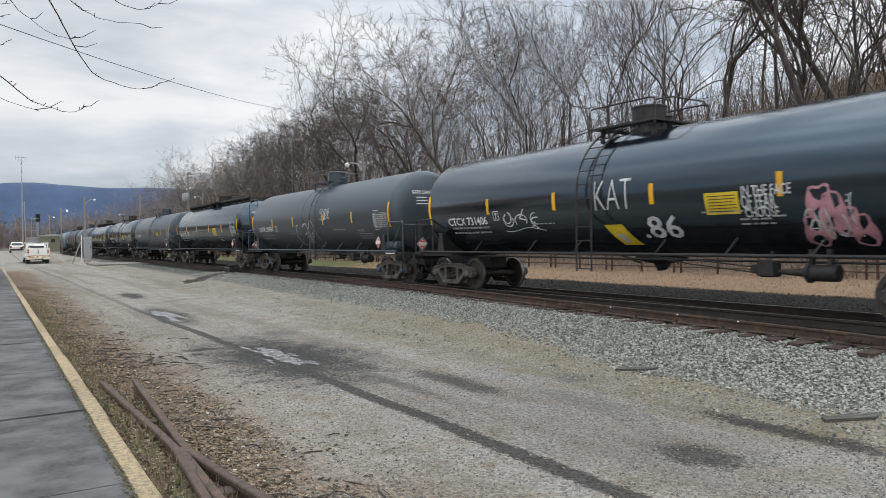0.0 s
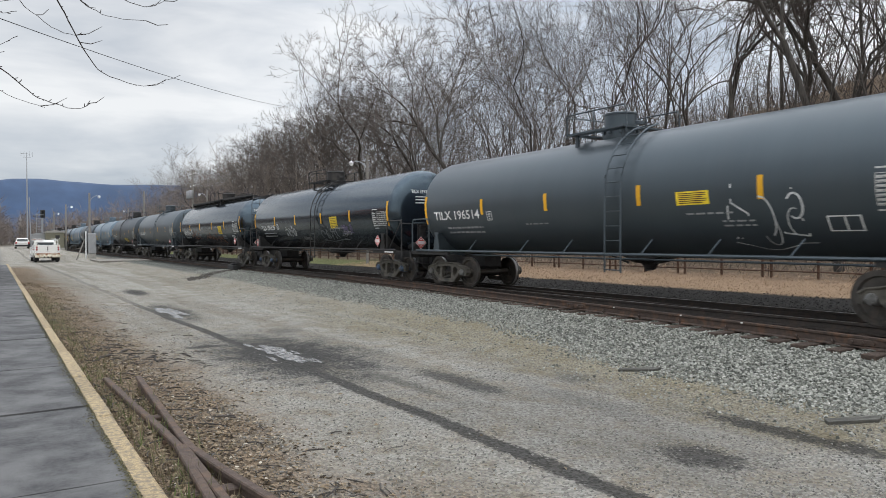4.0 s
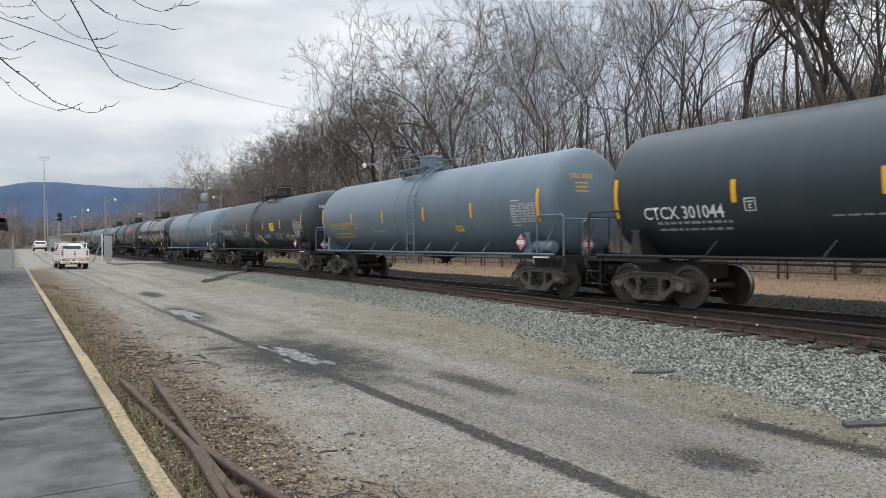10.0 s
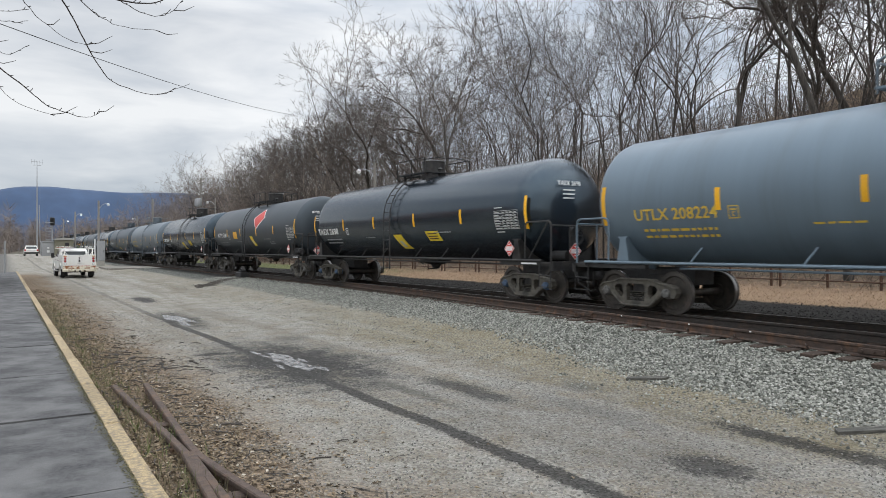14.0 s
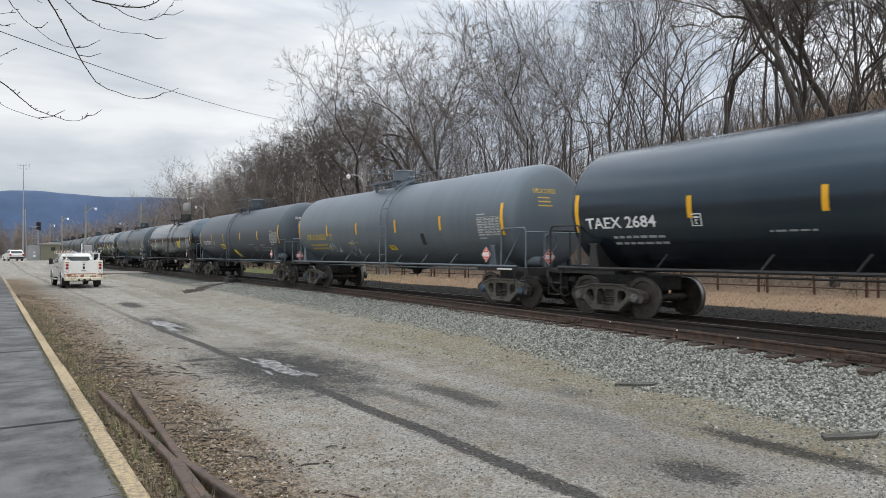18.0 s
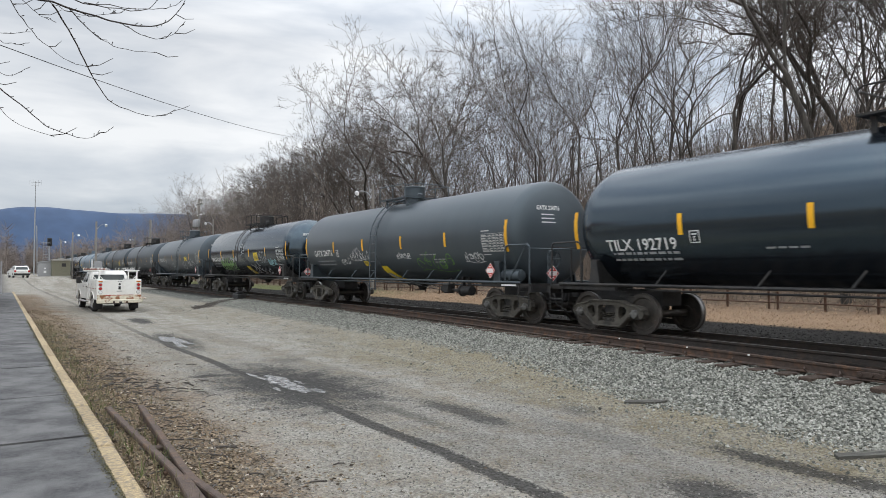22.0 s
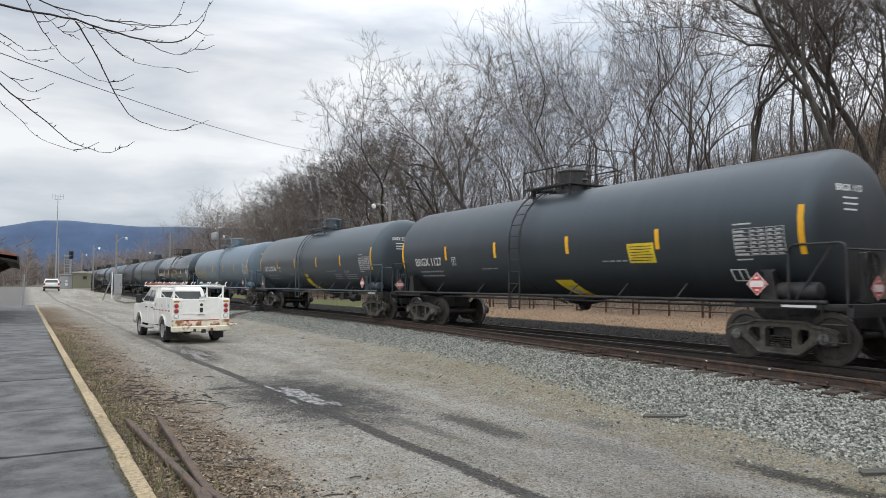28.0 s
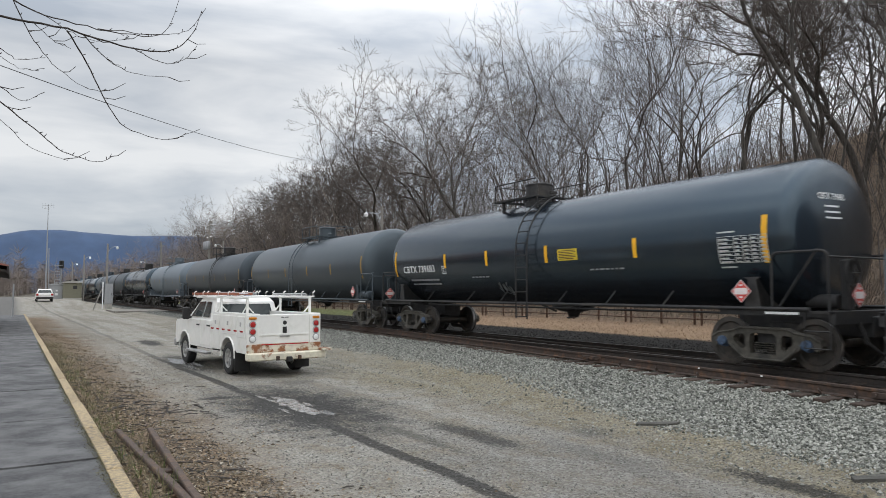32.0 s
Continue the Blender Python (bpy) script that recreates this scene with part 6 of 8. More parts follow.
def bed_place(rnd):
    y = 2.5 + 40 * rnd.random() ** 1.7
    near = 7.2 if rnd.random() < 0.06 else lerp(y, [(4, 8.25), (8, 8.3), (12.5, 9.3), (25, 9.45), (40, 9.9)]) + 0.35 * noise.noise((y * 0.9, 0, 0)) - 0.3 * rnd.random() ** 2
    far = TRACK_X + siding(y) - 0.45
    return (rnd.uniform(near, far), y)


scatter_stones("ballast", "loose grey crushed-stone ballast beside the rails", 68000, bed_place, (0.013, 0.034), island_stone("ballast_grey", (0.085, 0.089, 0.077), (0.49, 0.495, 0.44), (0.58, 0.57, 0.53)), 1)
scatter_stones("track_stones", "near-black ballast between and beyond the rails", 12000, lambda r: (r.uniform(11.3, 18.5), 2 + 40 * r.random() ** 1.5), (0.02, 0.04), island_stone("ballast_dark", (0.012, 0.012, 0.012), (0.05, 0.047, 0.043)), 2)
scatter_stones("yard_gravel", "small loose gravel strewn over the yard", 32000, lot_place, (0.005, 0.016), island_stone("gravel_grey", (0.13, 0.125, 0.112), (0.40, 0.385, 0.355), (0.42, 0.41, 0.385)), 3)


def ridge_place(rnd):
    q = rnd.random()
    return (8.3 + q * 3.2 + rnd.gauss(0, 0.08), 36.3 + q * 4.0 + rnd.gauss(0, 0.35) + 0.6 * noise.noise((q * 6, 0, 0)))


# ---- loose things in the yard ----
def build_yard():
    water = material("pale_silty_puddle", (0.30, 0.295, 0.29), 0.16, 0, 0.4, 9, 0.4, 14, (0.06, 0.059, 0.057), 7.0, (0.47, 0.6))
    for cx, cy, rx, ry, seed in ((4.40, 12.55, 0.22, 0.9, 1), (4.42, 11.65, 0.16, 0.34, 2), (4.62, 11.3, 0.09, 0.22, 7), (4.08, 11.9, 0.05, 0.3, 5), (4.66, 12.3, 0.06, 0.25, 9), (4.2, 13.6, 0.05, 0.3, 8), (4.3, 21.4, 0.24, 1.5, 3), (4.2, 19.8, 0.1, 0.5, 4), (4.55, 20.4, 0.06, 0.4, 6)):
        n = 72
        vs = [(cx, cy, 0.0)]
        for k in range(n):
            a = 6.2832 * k / n
            w = 1 + 0.7 * noise.noise((math.cos(a) * 1.7, math.sin(a) * 1.7, seed * 3.1)) + 0.28 * noise.noise((math.cos(a) * 4, math.sin(a) * 4, seed))
            vs.append((cx + rx * w * math.cos(a), cy + ry * w * math.sin(a), 0.0))
        z = max(ground_z(x, y) for x, y, _ in vs) + 0.003
        me = MB().add([(x, y, z) for x, y, _ in vs], [(0, k + 1, (k + 1) % n + 1) for k in range(n)]).mesh("puddle", water, 0)
        tagged(new("puddle", me), "shallow pale puddle on the dark wet gravel", "puddle", "puddles in the yard")
    # a worn-out switch frog and its rails, thrown down beside the platform
    fr = thing("scrap_frog", pose(0, 0, 0), "rusty brown discarded rail frog lying in the leaf litter", "rail frog")
    for pts in ([(1.20, 9.85), (1.255, 8.3), (1.32, 6.9), (1.335, 6.35), (1.28, 5.5), (1.20, 4.2)], [(1.57, 9.75), (1.49, 8.1), (1.42, 6.6), (1.415, 6.2), (1.50, 5.4), (1.66, 4.2)], [(1.365, 6.3), (1.34, 5.4), (1.31, 4.2)]):
        fine = []
        for (ax, ay), (bx, by) in zip(pts, pts[1:]):
            fine += [(ax + (bx - ax) * k / 3, ay + (by - ay) * k / 3) for k in range(3)]
        fine.append(pts[-1])
        part("rail", rail_mesh([(x, y, 0.135 - 0.004 * (9.8 - y)) for x, y in fine], FROG_RUST), FROG_RUST, fr)
    for y, x0, x1 in ((6.75, 1.28, 1.46), (7.7, 1.24, 1.50), (5.2, 1.2, 1.52)):
        part("spacer", MB().box(x0, x1, y - 0.07, y + 0.07, 0.15, 0.24, 0.01), FROG_RUST, fr, "rusty spacer block")
        part("bolt", MB().tube([(x0 - 0.02, y, 0.21), (x1 + 0.04, y, 0.21)], 0.018, 6), FROG_RUST, fr)
    PLANK = material("weathered_grey_plank", (0.075, 0.073, 0.064), 0.9, 0, 0.35, 12, 0.5, 40, (0.2, 0.19, 0.17), 4.0, (0.58, 0.68), stretch=(0.6, 4, 4))
    slab = [(-0.30, -0.06), (0.24, -0.08), (0.33, 0.03), (0.2, 0.08), (-0.28, 0.06)]
    for x, y, turn, s in ((8.25, 7.35, -50, 1.0), (7.98, 4.05, -35, 1.0)):
        o = tagged(new("broken_plank", MB().prism([(a * s, b * s) for a, b in slab], "z", -0.02, 0.018).mesh("broken_plank", PLANK, 0)), "broken grey plank lying at the edge of the ballast", "plank", "broken planks")
        o.matrix_basis = pose(x, y, ground_z(x, y) + 0.02, 3, -4, turn)
    rnd = random.Random(31)
    for x, y, turn, l in ((1.9, 13.2, 70, 0.5), (2.3, 12.6, 85, 0.7), (1.5, 12.4, 60, 0.45), (2.9, 13.0, 95, 0.4)):
        pts = [(-l / 2, 0, 0), (-l / 6, 0.03, 0.015), (l / 5, -0.02, 0.01), (l / 2, 0.02, 0)]
        o = tagged(new("fallen_stick", MB().tube(pts, 0.016, 6).mesh("fallen_stick", BARK)), "dark fallen stick on the leaf litter", "stick", "fallen sticks")
        o.matrix_basis = pose(x, y, ground_z(x, y) + 0.02, 0, 0, turn)
    mb = MB()
    for k in range(420):
        x, y = 1.05 + abs(rnd.gauss(0, 0.75)), 3.2 + 20 * rnd.random() ** 1.4
        if y > 11 and rnd.random() < 0.4:
            x, y = rnd.gauss(2.1, 0.5), rnd.gauss(12.8, 0.7)
        if x < 1.02:
            continue
        z, a, l = ground_z(x, y) + 0.012, rnd.uniform(0, 6.28), rnd.uniform(0.04, 0.16)
        u, v = math.cos(a) * l, math.sin(a) * l
        mb.tube([(x - u, y - v, z), (x + v * 0.15, y - u * 0.15, z + 0.012), (x + u, y + v, z + rnd.uniform(-0.004, 0.01))], rnd.uniform(0.003, 0.009), 5)
    tagged(new("twig_litter", mb.mesh("twig_litter", BARK)), "small broken twigs strewn in the leaf litter", "twigs", kind="stuff")
    # switch machine and rods by the turnout
    s = thing("switch_machine", pose(12.0, 41.5, 0.36), "dark low switch machine beside the turnout", "switch machine")
    part("case", MB().box(-0.25, 0.25, -0.55, 0.55, 0.0, 0.3, 0.04), BLACK_IRON, s)
    part("motor_cover", MB().box(-0.2, 0.2, -0.3, 0.15, 0.3, 0.42, 0.04), BLACK_IRON, s)
    part("rod", MB().tube([(0.25, 0, 0.12), (1.4, 0, 0.12)], 0.03), STEEL_RUST, s)
    pile = scatter_stones("dirt_ridge", "dark ridge of dug earth beside the ballast", 1500, lambda r: ridge_place(r), (0.02, 0.045), island_stone("dug_earth", (0.035, 0.03, 0.026), (0.12, 0.105, 0.09)), 9)
    # pale crossing slab and boards
    cross = MB()
    cross.box(7.6, 11.9, 66, 73, 0.1, 0.40)
    tagged(new("crossing_pavement", cross.mesh("crossing_pavement", material("dusty_crossing_concrete", (0.22, 0.205, 0.18), 0.9, 0, 0.3, 6, 0.3, 40, (0.14, 0.125, 0.105), 0.9), 0)), "pale concrete pavement leading to the rail crossing", "pavement", kind="structure")


build_yard()


def build_fence():
    f = thing("pipe_fence", pose(22.0, 0, 0), "rusty brown rail fence with paired posts on the grass bank", "fence")
    rust = material("rusty_fence_steel", (0.095, 0.052, 0.034), 0.85, 0, 0.3, 8)
    post = MB().box(-0.032, 0.032, -0.032, 0.032, -0.3, 0.72, 0.006).mesh("post", rust, 0)
    y, k = 0.0, 0
    zs = []
    while y < 118:
        z = ground_z(22.0, y) + 0.03
        zs.append((y, z))
        for dy in (-0.16, 0.16) if k % 2 == 0 else (0,):
            p = part("post", post, None, f)
            p.location = (0, y + dy, z)
        y += 1.75
        k += 1
    for h in (0.2, 0.45, 0.69):
        part("rail", MB().tube([(-0.06, y, z + h) for y, z in zs], 0.024, 6), rust, f)
    return f


build_fence()


# ---- poles, lamps and lineside gear ----
LAMP_HEAD = material("white_lamp_head", (0.75, 0.76, 0.77), 0.4, 0, 0.05, 8)
LAMP_GLOW = bpy.data.materials.new("lit_lamp_glass")
LAMP_GLOW.use_nodes = True
LAMP_GLOW.node_tree.nodes["Principled BSDF"].inputs["Emission Color"].default_value = (1, 0.98, 0.92, 1)
LAMP_GLOW.node_tree.nodes["Principled BSDF"].inputs["Emission Strength"].default_value = 1.6


def street_lamp(x, y, z, top, reach, mat, label, lit=True, r=0.11):
    """A pole with a curved arm and a lamp head; reach is signed along x, or a pair for x and y."""
    rx, ry = reach
    t = thing("street_lamp", pose(x, y, z), label, "street lamp", "lamps along the railway")
    part("pole", MB().tube([(0, 0, -0.3), (0, 0, top)], r, 10, taper=[r, r * 0.7]), mat, t)
    part("arm", MB().tube([(0, 0, top - 0.9), (rx * 0.35, ry * 0.35, top - 0.45), (rx * 0.7, ry * 0.7, top - 0.28), (rx, ry, top - 0.3)], 0.03, 6), GREY_METAL, t)
    part("lamp_head", MB().lathe([(0.04, 0.1), (0.09, 0.07), (0.15, 0.0), (0.15, -0.05), (0.12, -0.07)], "z", (rx, ry, top - 0.35), 14), LAMP_HEAD, t)
    part("glass", MB().lathe([(0.12, -0.06), (0.12, -0.12), (0.08, -0.17), (0.03, -0.19)], "z", (rx, ry, top - 0.37), 14), LAMP_GLOW if lit else LAMP_HEAD, t)
    return t


def build_lineside():
    street_lamp(20.0, 40.0, ground_z(20, 40), 6.9, (-0.3, 1.7), POLE_WOOD, "white lamp on a curved arm beyond the train", False)
    street_lamp(20.0, 79.5, ground_z(20, 79), 7.2, (-0.3, 2.2), POLE_WOOD, "white lamp on a curved arm beyond the train", False)
    street_lamp(20.0, 133.0, ground_z(20, 133), 7.3, (-0.3, 3.0), POLE_WOOD, "white lamp on a curved arm beyond the train", False)
    street_lamp(8.45, 81.0, lot_z(81), 6.7, (0.9, -0.2), POLE_WOOD, "weathered lamp pole beside the lineside cabinet", False, 0.13)
    street_lamp(9.15, 118.0, lot_z(118), 6.6, (0.75, -0.2), POLE_WOOD, "dark wooden pole with a lit lamp", True, 0.14)
    street_lamp(10.3, 160.0, lot_z(160), 7.0, (0.8, 0), POLE_WOOD, "far wooden pole with a lit lamp", True, 0.14)
    # utility pole with crossarms and transformers
    u = thing("utility_pole", pose(20.0, 86.0, ground_z(20, 86)), "wooden utility pole with crossarms and pale transformers", "utility pole")
    part("pole", MB().tube([(0, 0, -0.5), (0, 0, 10.0)], 0.16, 10, taper=[0.18, 0.12]), POLE_WOOD, u)
    for h, w in ((9.3, 1.5), (7.9, 1.2)):
        part("crossarm", MB().box(-0.06, 0.06, -w, w, h, h + 0.13, 0.01), POLE_WOOD, u)
        for q in (-0.9, -0.35, 0.35, 0.9):
            part("insulator", MB().lathe([(0.03, 0), (0.06, 0.05), (0.05, 0.12), (0.02, 0.14)], "z", (0, q * w, h + 0.13), 8), LAMP_HEAD, u)
    for q in (-0.55, 0.45, 0.95):
        part("transformer", MB().lathe([(0.22, 6.6), (0.25, 6.65), (0.25, 7.4), (0.2, 7.5), (0.06, 7.55)], "z", (-0.3, q, 0), 14), GREY_METAL, u)
    u2 = thing("utility_pole", pose(20.0, 118.0, ground_z(20, 118)), "distant wooden utility pole with a crossarm", "utility pole")
    part("pole", MB().tube([(0, 0, -0.5), (0, 0, 9.4)], 0.15, 8), POLE_WOOD, u2)
    part("crossarm", MB().box(-0.06, 0.06, -1.1, 1.1, 8.7, 8.83), POLE_WOOD, u2)
    # tall thin radio masts
    m = thing("radio_mast", pose(5.0, 140, lot_z(140)), "tall slim grey radio mast with a top crossbar", "mast")
    part("mast", MB().tube([(0, 0, -0.3), (0, 0, 8.6), (0, 0, 16.3)], 0.2, 8, taper=[0.13, 0.10, 0.04]), GREY_METAL, m)
    part("stay_tube", MB().tube([(0.5, 0, -0.3), (0.3, 0, 8.6)], 0.07, 8), GREY_METAL, m)
    for z, w in ((16.1, 0.85), (15.5, 0.6)):
        part("crossbar", MB().tube([(-w, 0, z), (w, 0, z)], 0.035, 6), GREY_METAL, m)
    for x in (-0.85, -0.4, 0.4, 0.85):
        part("aerial", MB().tube([(x, 0, 15.6), (x, 0, 16.5)], 0.02, 6), GREY_METAL, m)
    # signal with a caged ladder
    s = thing("railway_signal", pose(6.1, 125, lot_z(125)), "railway signal mast with a caged ladder and black head", "railway signal")
    part("mast", MB().tube([(0.4, 0, 0), (0.4, 0, 5.4)], 0.09, 8), GREY_METAL, s)
    for x in (-0.45, 0.25):
        part("ladder_rail", MB().tube([(x, -0.1, 0), (x, -0.1, 5.3)], 0.035, 6), GREY_METAL, s)
    for k in range(12):
        part("rung", MB().tube([(-0.45, -0.1, 0.4 + k * 0.42), (0.25, -0.1, 0.4 + k * 0.42)], 0.03, 6), GREY_METAL, s)
    part("platform", MB().box(-0.55, 0.55, -0.3, 0.3, 5.1, 5.2), GREY_METAL, s)
    part("signal_head", MB().box(0.1, 0.75, -0.25, 0.15, 4.7, 5.95, 0.08), BLACK_IRON, s)
    for z in (5.0, 5.35, 5.7):
        part("lens_hood", MB().lathe([(0.1, -0.25), (0.12, -0.5), (0.11, -0.5), (0.09, -0.25)], "y", (0.42, 0, z), 10), BLACK_IRON, s)
    # equipment shed
    olive = material("olive_grey_shed_wall", (0.17, 0.165, 0.12), 0.8, 0, 0.12, 6)
    h = thing("equipment_shed", pose(7.65, 117, lot_z(117)), "small olive-grey equipment shed with a low roof", "shed")
    part("wall", MB().box(-1.2, 1.2, 0, 2.4, -0.2, 2.35), olive, h, smooth=0)
    part("roof", MB().prism([(-1.35, 2.35), (1.35, 2.35), (1.3, 2.5), (0, 2.72), (-1.3, 2.5)], "y", -0.15, 2.55), CONCRETE, h, smooth=0)
    part("window", MB().box(0.05, 0.6, -0.03, 0.0, 1.45, 1.95), BLACK_IRON, h, "small dark window")
    part("plinth", MB().box(-1.25, 1.25, -0.06, 2.45, -0.3, 0.12), CONCRETE, h, smooth=0)
    c = thing("silver_cabinet", pose(5.65, 119, lot_z(119)), "silver-grey sheet metal equipment house", "cabinet")
    part("body", MB().box(-0.85, 0.8, 0, 1.6, -0.2, 2.05, 0.04), GREY_METAL, c)
    part("roof", MB().prism([(-0.95, 2.05), (0.9, 2.05), (0.85, 2.16), (0, 2.3), (-0.9, 2.16)], "y", -0.1, 1.7), GREY_METAL, c, smooth=0)
    part("notice", MB().box(-0.15, 0.2, -0.025, 0, 0.5, 0.85), LAMP_HEAD, c, "white notice plate")
    part("notice", MB().box(-0.1, 0.15, -0.025, 0, 1.1, 1.3), LAMP_HEAD, c, "white notice plate")
    # grey case by the crossing
    k = thing("lineside_cabinet", pose(8.45, 79, lot_z(79)), "tall grey metal lineside cabinet on a concrete foot", "cabinet")
    part("body", MB().box(-0.36, 0.36, -0.3, 0.3, 0.5, 2.55, 0.03), GREY_METAL, k)
    part("door", MB().box(-0.31, 0.31, -0.325, -0.3, 0.6, 2.4), GREY_METAL, k, smooth=0)
    part("handle", MB().box(0.2, 0.24, -0.35, -0.325, 1.4, 1.6), BLACK_IRON, k)
    part("foot", MB().box(-0.3, 0.3, -0.25, 0.25, -0.2, 0.5), CONCRETE, k, smooth=0)
    p = thing("marker_post", pose(7.9, 79, lot_z(79)), "white marker post beside the cabinet", "post")
    part("post", MB().tube([(0, 0, -0.3), (0, 0, 2.75)], 0.06, 8), LAMP_HEAD, p)
    p = thing("leaning_strut", pose(6.7, 75.5, lot_z(75)), "dark leaning timber strut", "post")
    part("strut", MB().tube([(0, 0, -0.1), (0.75, 0.1, 2.0)], 0.06, 8), POLE_WOOD, p)
    p = thing("platform_post", pose(0.1, 58, 0.33), "grey post at the far end of the platform", "post")
    part("post", MB().tube([(0, 0, -0.2), (0, 0, 2.3)], 0.05, 8), GREY_METAL, p)
    # overhead wire that runs into the trees
    w = new("overhead_wire", MB().tube([(-0.56 + 19.8 * s, 24.1 + 31.6 * s, 8.73 + 4.47 * s - 1.1 * s * (1 - s)) for s in [-0.7 + 0.115 * k for k in range(17)]], 0.014, 5).mesh("overhead_wire", BLACK_IRON))
    tagged(w, "thin black overhead wire slung to the trees", "wire")


build_lineside()


# ---- the station's end, at the left of the platform ----
def build_station():
    cream = material("cream_painted_boards", (0.55, 0.53, 0.47), 0.7, 0, 0.08, 6)
    roof = material("red_brown_roof", (0.28, 0.11, 0.075), 0.8, 0, 0.2, 5, 0.3, 30)
    dk = material("dark_timber", (0.03, 0.025, 0.022), 0.8, 0, 0.2, 6)
    s = thing("station_building", pose(0, 0, 0.33), "old station building with a deep red-brown awning on brackets", "building")
    part("wall", MB().box(-9, -2.6, 36, 50, -0.1, 4.6), cream, s, smooth=0)
    part("awning", MB().prism([(-2.6, 3.2), (-0.15, 2.80), (-0.15, 2.86), (-2.6, 3.42)], "y", 34.5, 51), roof, s, smooth=0)
    part("fascia", MB().box(-0.20, -0.13, 34.5, 51, 2.50, 2.80), dk, s, smooth=0)
    part("soffit", MB().prism([(-2.6, 3.0), (-0.21, 2.55), (-0.21, 2.65), (-2.6, 3.1)], "y", 34.6, 50.9), dk, s, smooth=0)
    part("roof", MB().prism([(-9.6, 4.5), (-1.9, 4.5), (-1.9, 4.7), (-5.6, 6.3), (-9.6, 4.7)], "y", 35.2, 50.6), roof, s, smooth=0)
    for y in (35.2, 39, 43, 47, 50.6):
        part("bracket", MB().prism([(-2.6, 1.7), (-2.45, 1.7), (-0.6, 2.6), (-0.6, 2.72), (-2.6, 2.9)], "y", y - 0.06, y + 0.06), dk, s, smooth=0)
    for y in (38, 42.5, 47):
        part("window", MB().box(-2.62, -2.56, y - 0.5, y + 0.5, 0.9, 2.5), dk, s, "dark window")


build_station()


# ---- ridge on the horizon ----
def build_ridge():
    # distance haze is put into the ridge's blue colour
    blue = material("forest_ridge_with_painted_haze", (0.047, 0.080, 0.150), 1.0, 0, 0.10, 0.02, dirt=(0.038, 0.066, 0.125), dirt_scale=0.004)
    mb = MB()
    n = 90
    for row, (yy, f) in enumerate(((2550, 0.0), (2640, 0.38), (2730, 0.74), (2800, 0.95), (2860, 1.0), (3200, 0.9))):
        for i in range(n):
            x = -1500 + i * 40
            top = 219 + 9 * noise.noise((x * 0.004, 0, 0)) + 3 * noise.noise((x * 0.02, 1, 0)) - max(0, -x + 60) * 0.16 * (1 if x > -500 else 0) - (90 if x <= -500 else 0)
            mb.v.append((x, yy + 30 * noise.noise((x * 0.01, yy, 0)), -5 + (top + 5) * f))
    mb.f = [(r * n + i, r * n + i + 1, r * n + n + i + 1, r * n + n + i) for r in range(5) for i in range(n - 1)]
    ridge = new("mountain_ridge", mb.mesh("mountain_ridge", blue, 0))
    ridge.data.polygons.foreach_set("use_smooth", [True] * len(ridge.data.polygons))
    tagged(ridge, "long forested mountain ridge on the horizon, painted haze blue", "mountain", kind="structure")


build_ridge()


# ---- boughs that hang into the view from a tree beside the platform ----
def bough(tree_ob, r, marks):
    """A drooping bough through a few marks, with buds and short twigs; it thins to its tip."""
    rnd = random.Random(len(marks) + int(r * 9000) + int(marks[0][2] * 100))
    marks = [Vector(p) for p in marks]
    ends = [marks[0] * 2 - marks[1]] + marks + [marks[-1] * 2 - marks[-2]]
    pts = []
    for a, b, c, e in zip(ends, ends[1:], ends[2:], ends[3:]):
        for k in range(5):
            s = k / 5
            q = (b * 2 + (c - a) * s + (a * 2 - b * 5 + c * 4 - e) * s * s + (b * 3 - a - c * 3 + e) * s ** 3) * 0.5
            pts.append(q + Vector((0, rnd.gauss(0, 0.006), rnd.gauss(0, 0.004))))
    pts.append(marks[-1])
    n = len(pts) - 1
    rads = [max(r * 0.75 * (1 - 0.85 * i / n), 0.002) for i in range(n + 1)]
    mb = MB().tube(pts, r, 6, True, rads)
    for k in range(n):
        q = pts[k].lerp(pts[k + 1], rnd.random())
        if rnd.random() < 0.35:
            mb.tube([q, q + Vector((rnd.uniform(0, 0.03), rnd.uniform(-0.02, 0.02), rnd.uniform(-0.015, 0.03)))], 0.003, 4)
        if rnd.random() < 0.09 and k > 3:
            e = Vector((rnd.uniform(0.08, 0.2), rnd.uniform(-0.05, 0.05), rnd.uniform(-0.05, 0.08)))
            mb.tube([q, q + e * 0.5 + Vector((0, 0, -0.012)), q + e + Vector((0, 0, 0.02))], 0.003, 4, True, [0.004, 0.003, 0.0018])
    part("bough", mb, NEAR_TWIG, tree_ob)


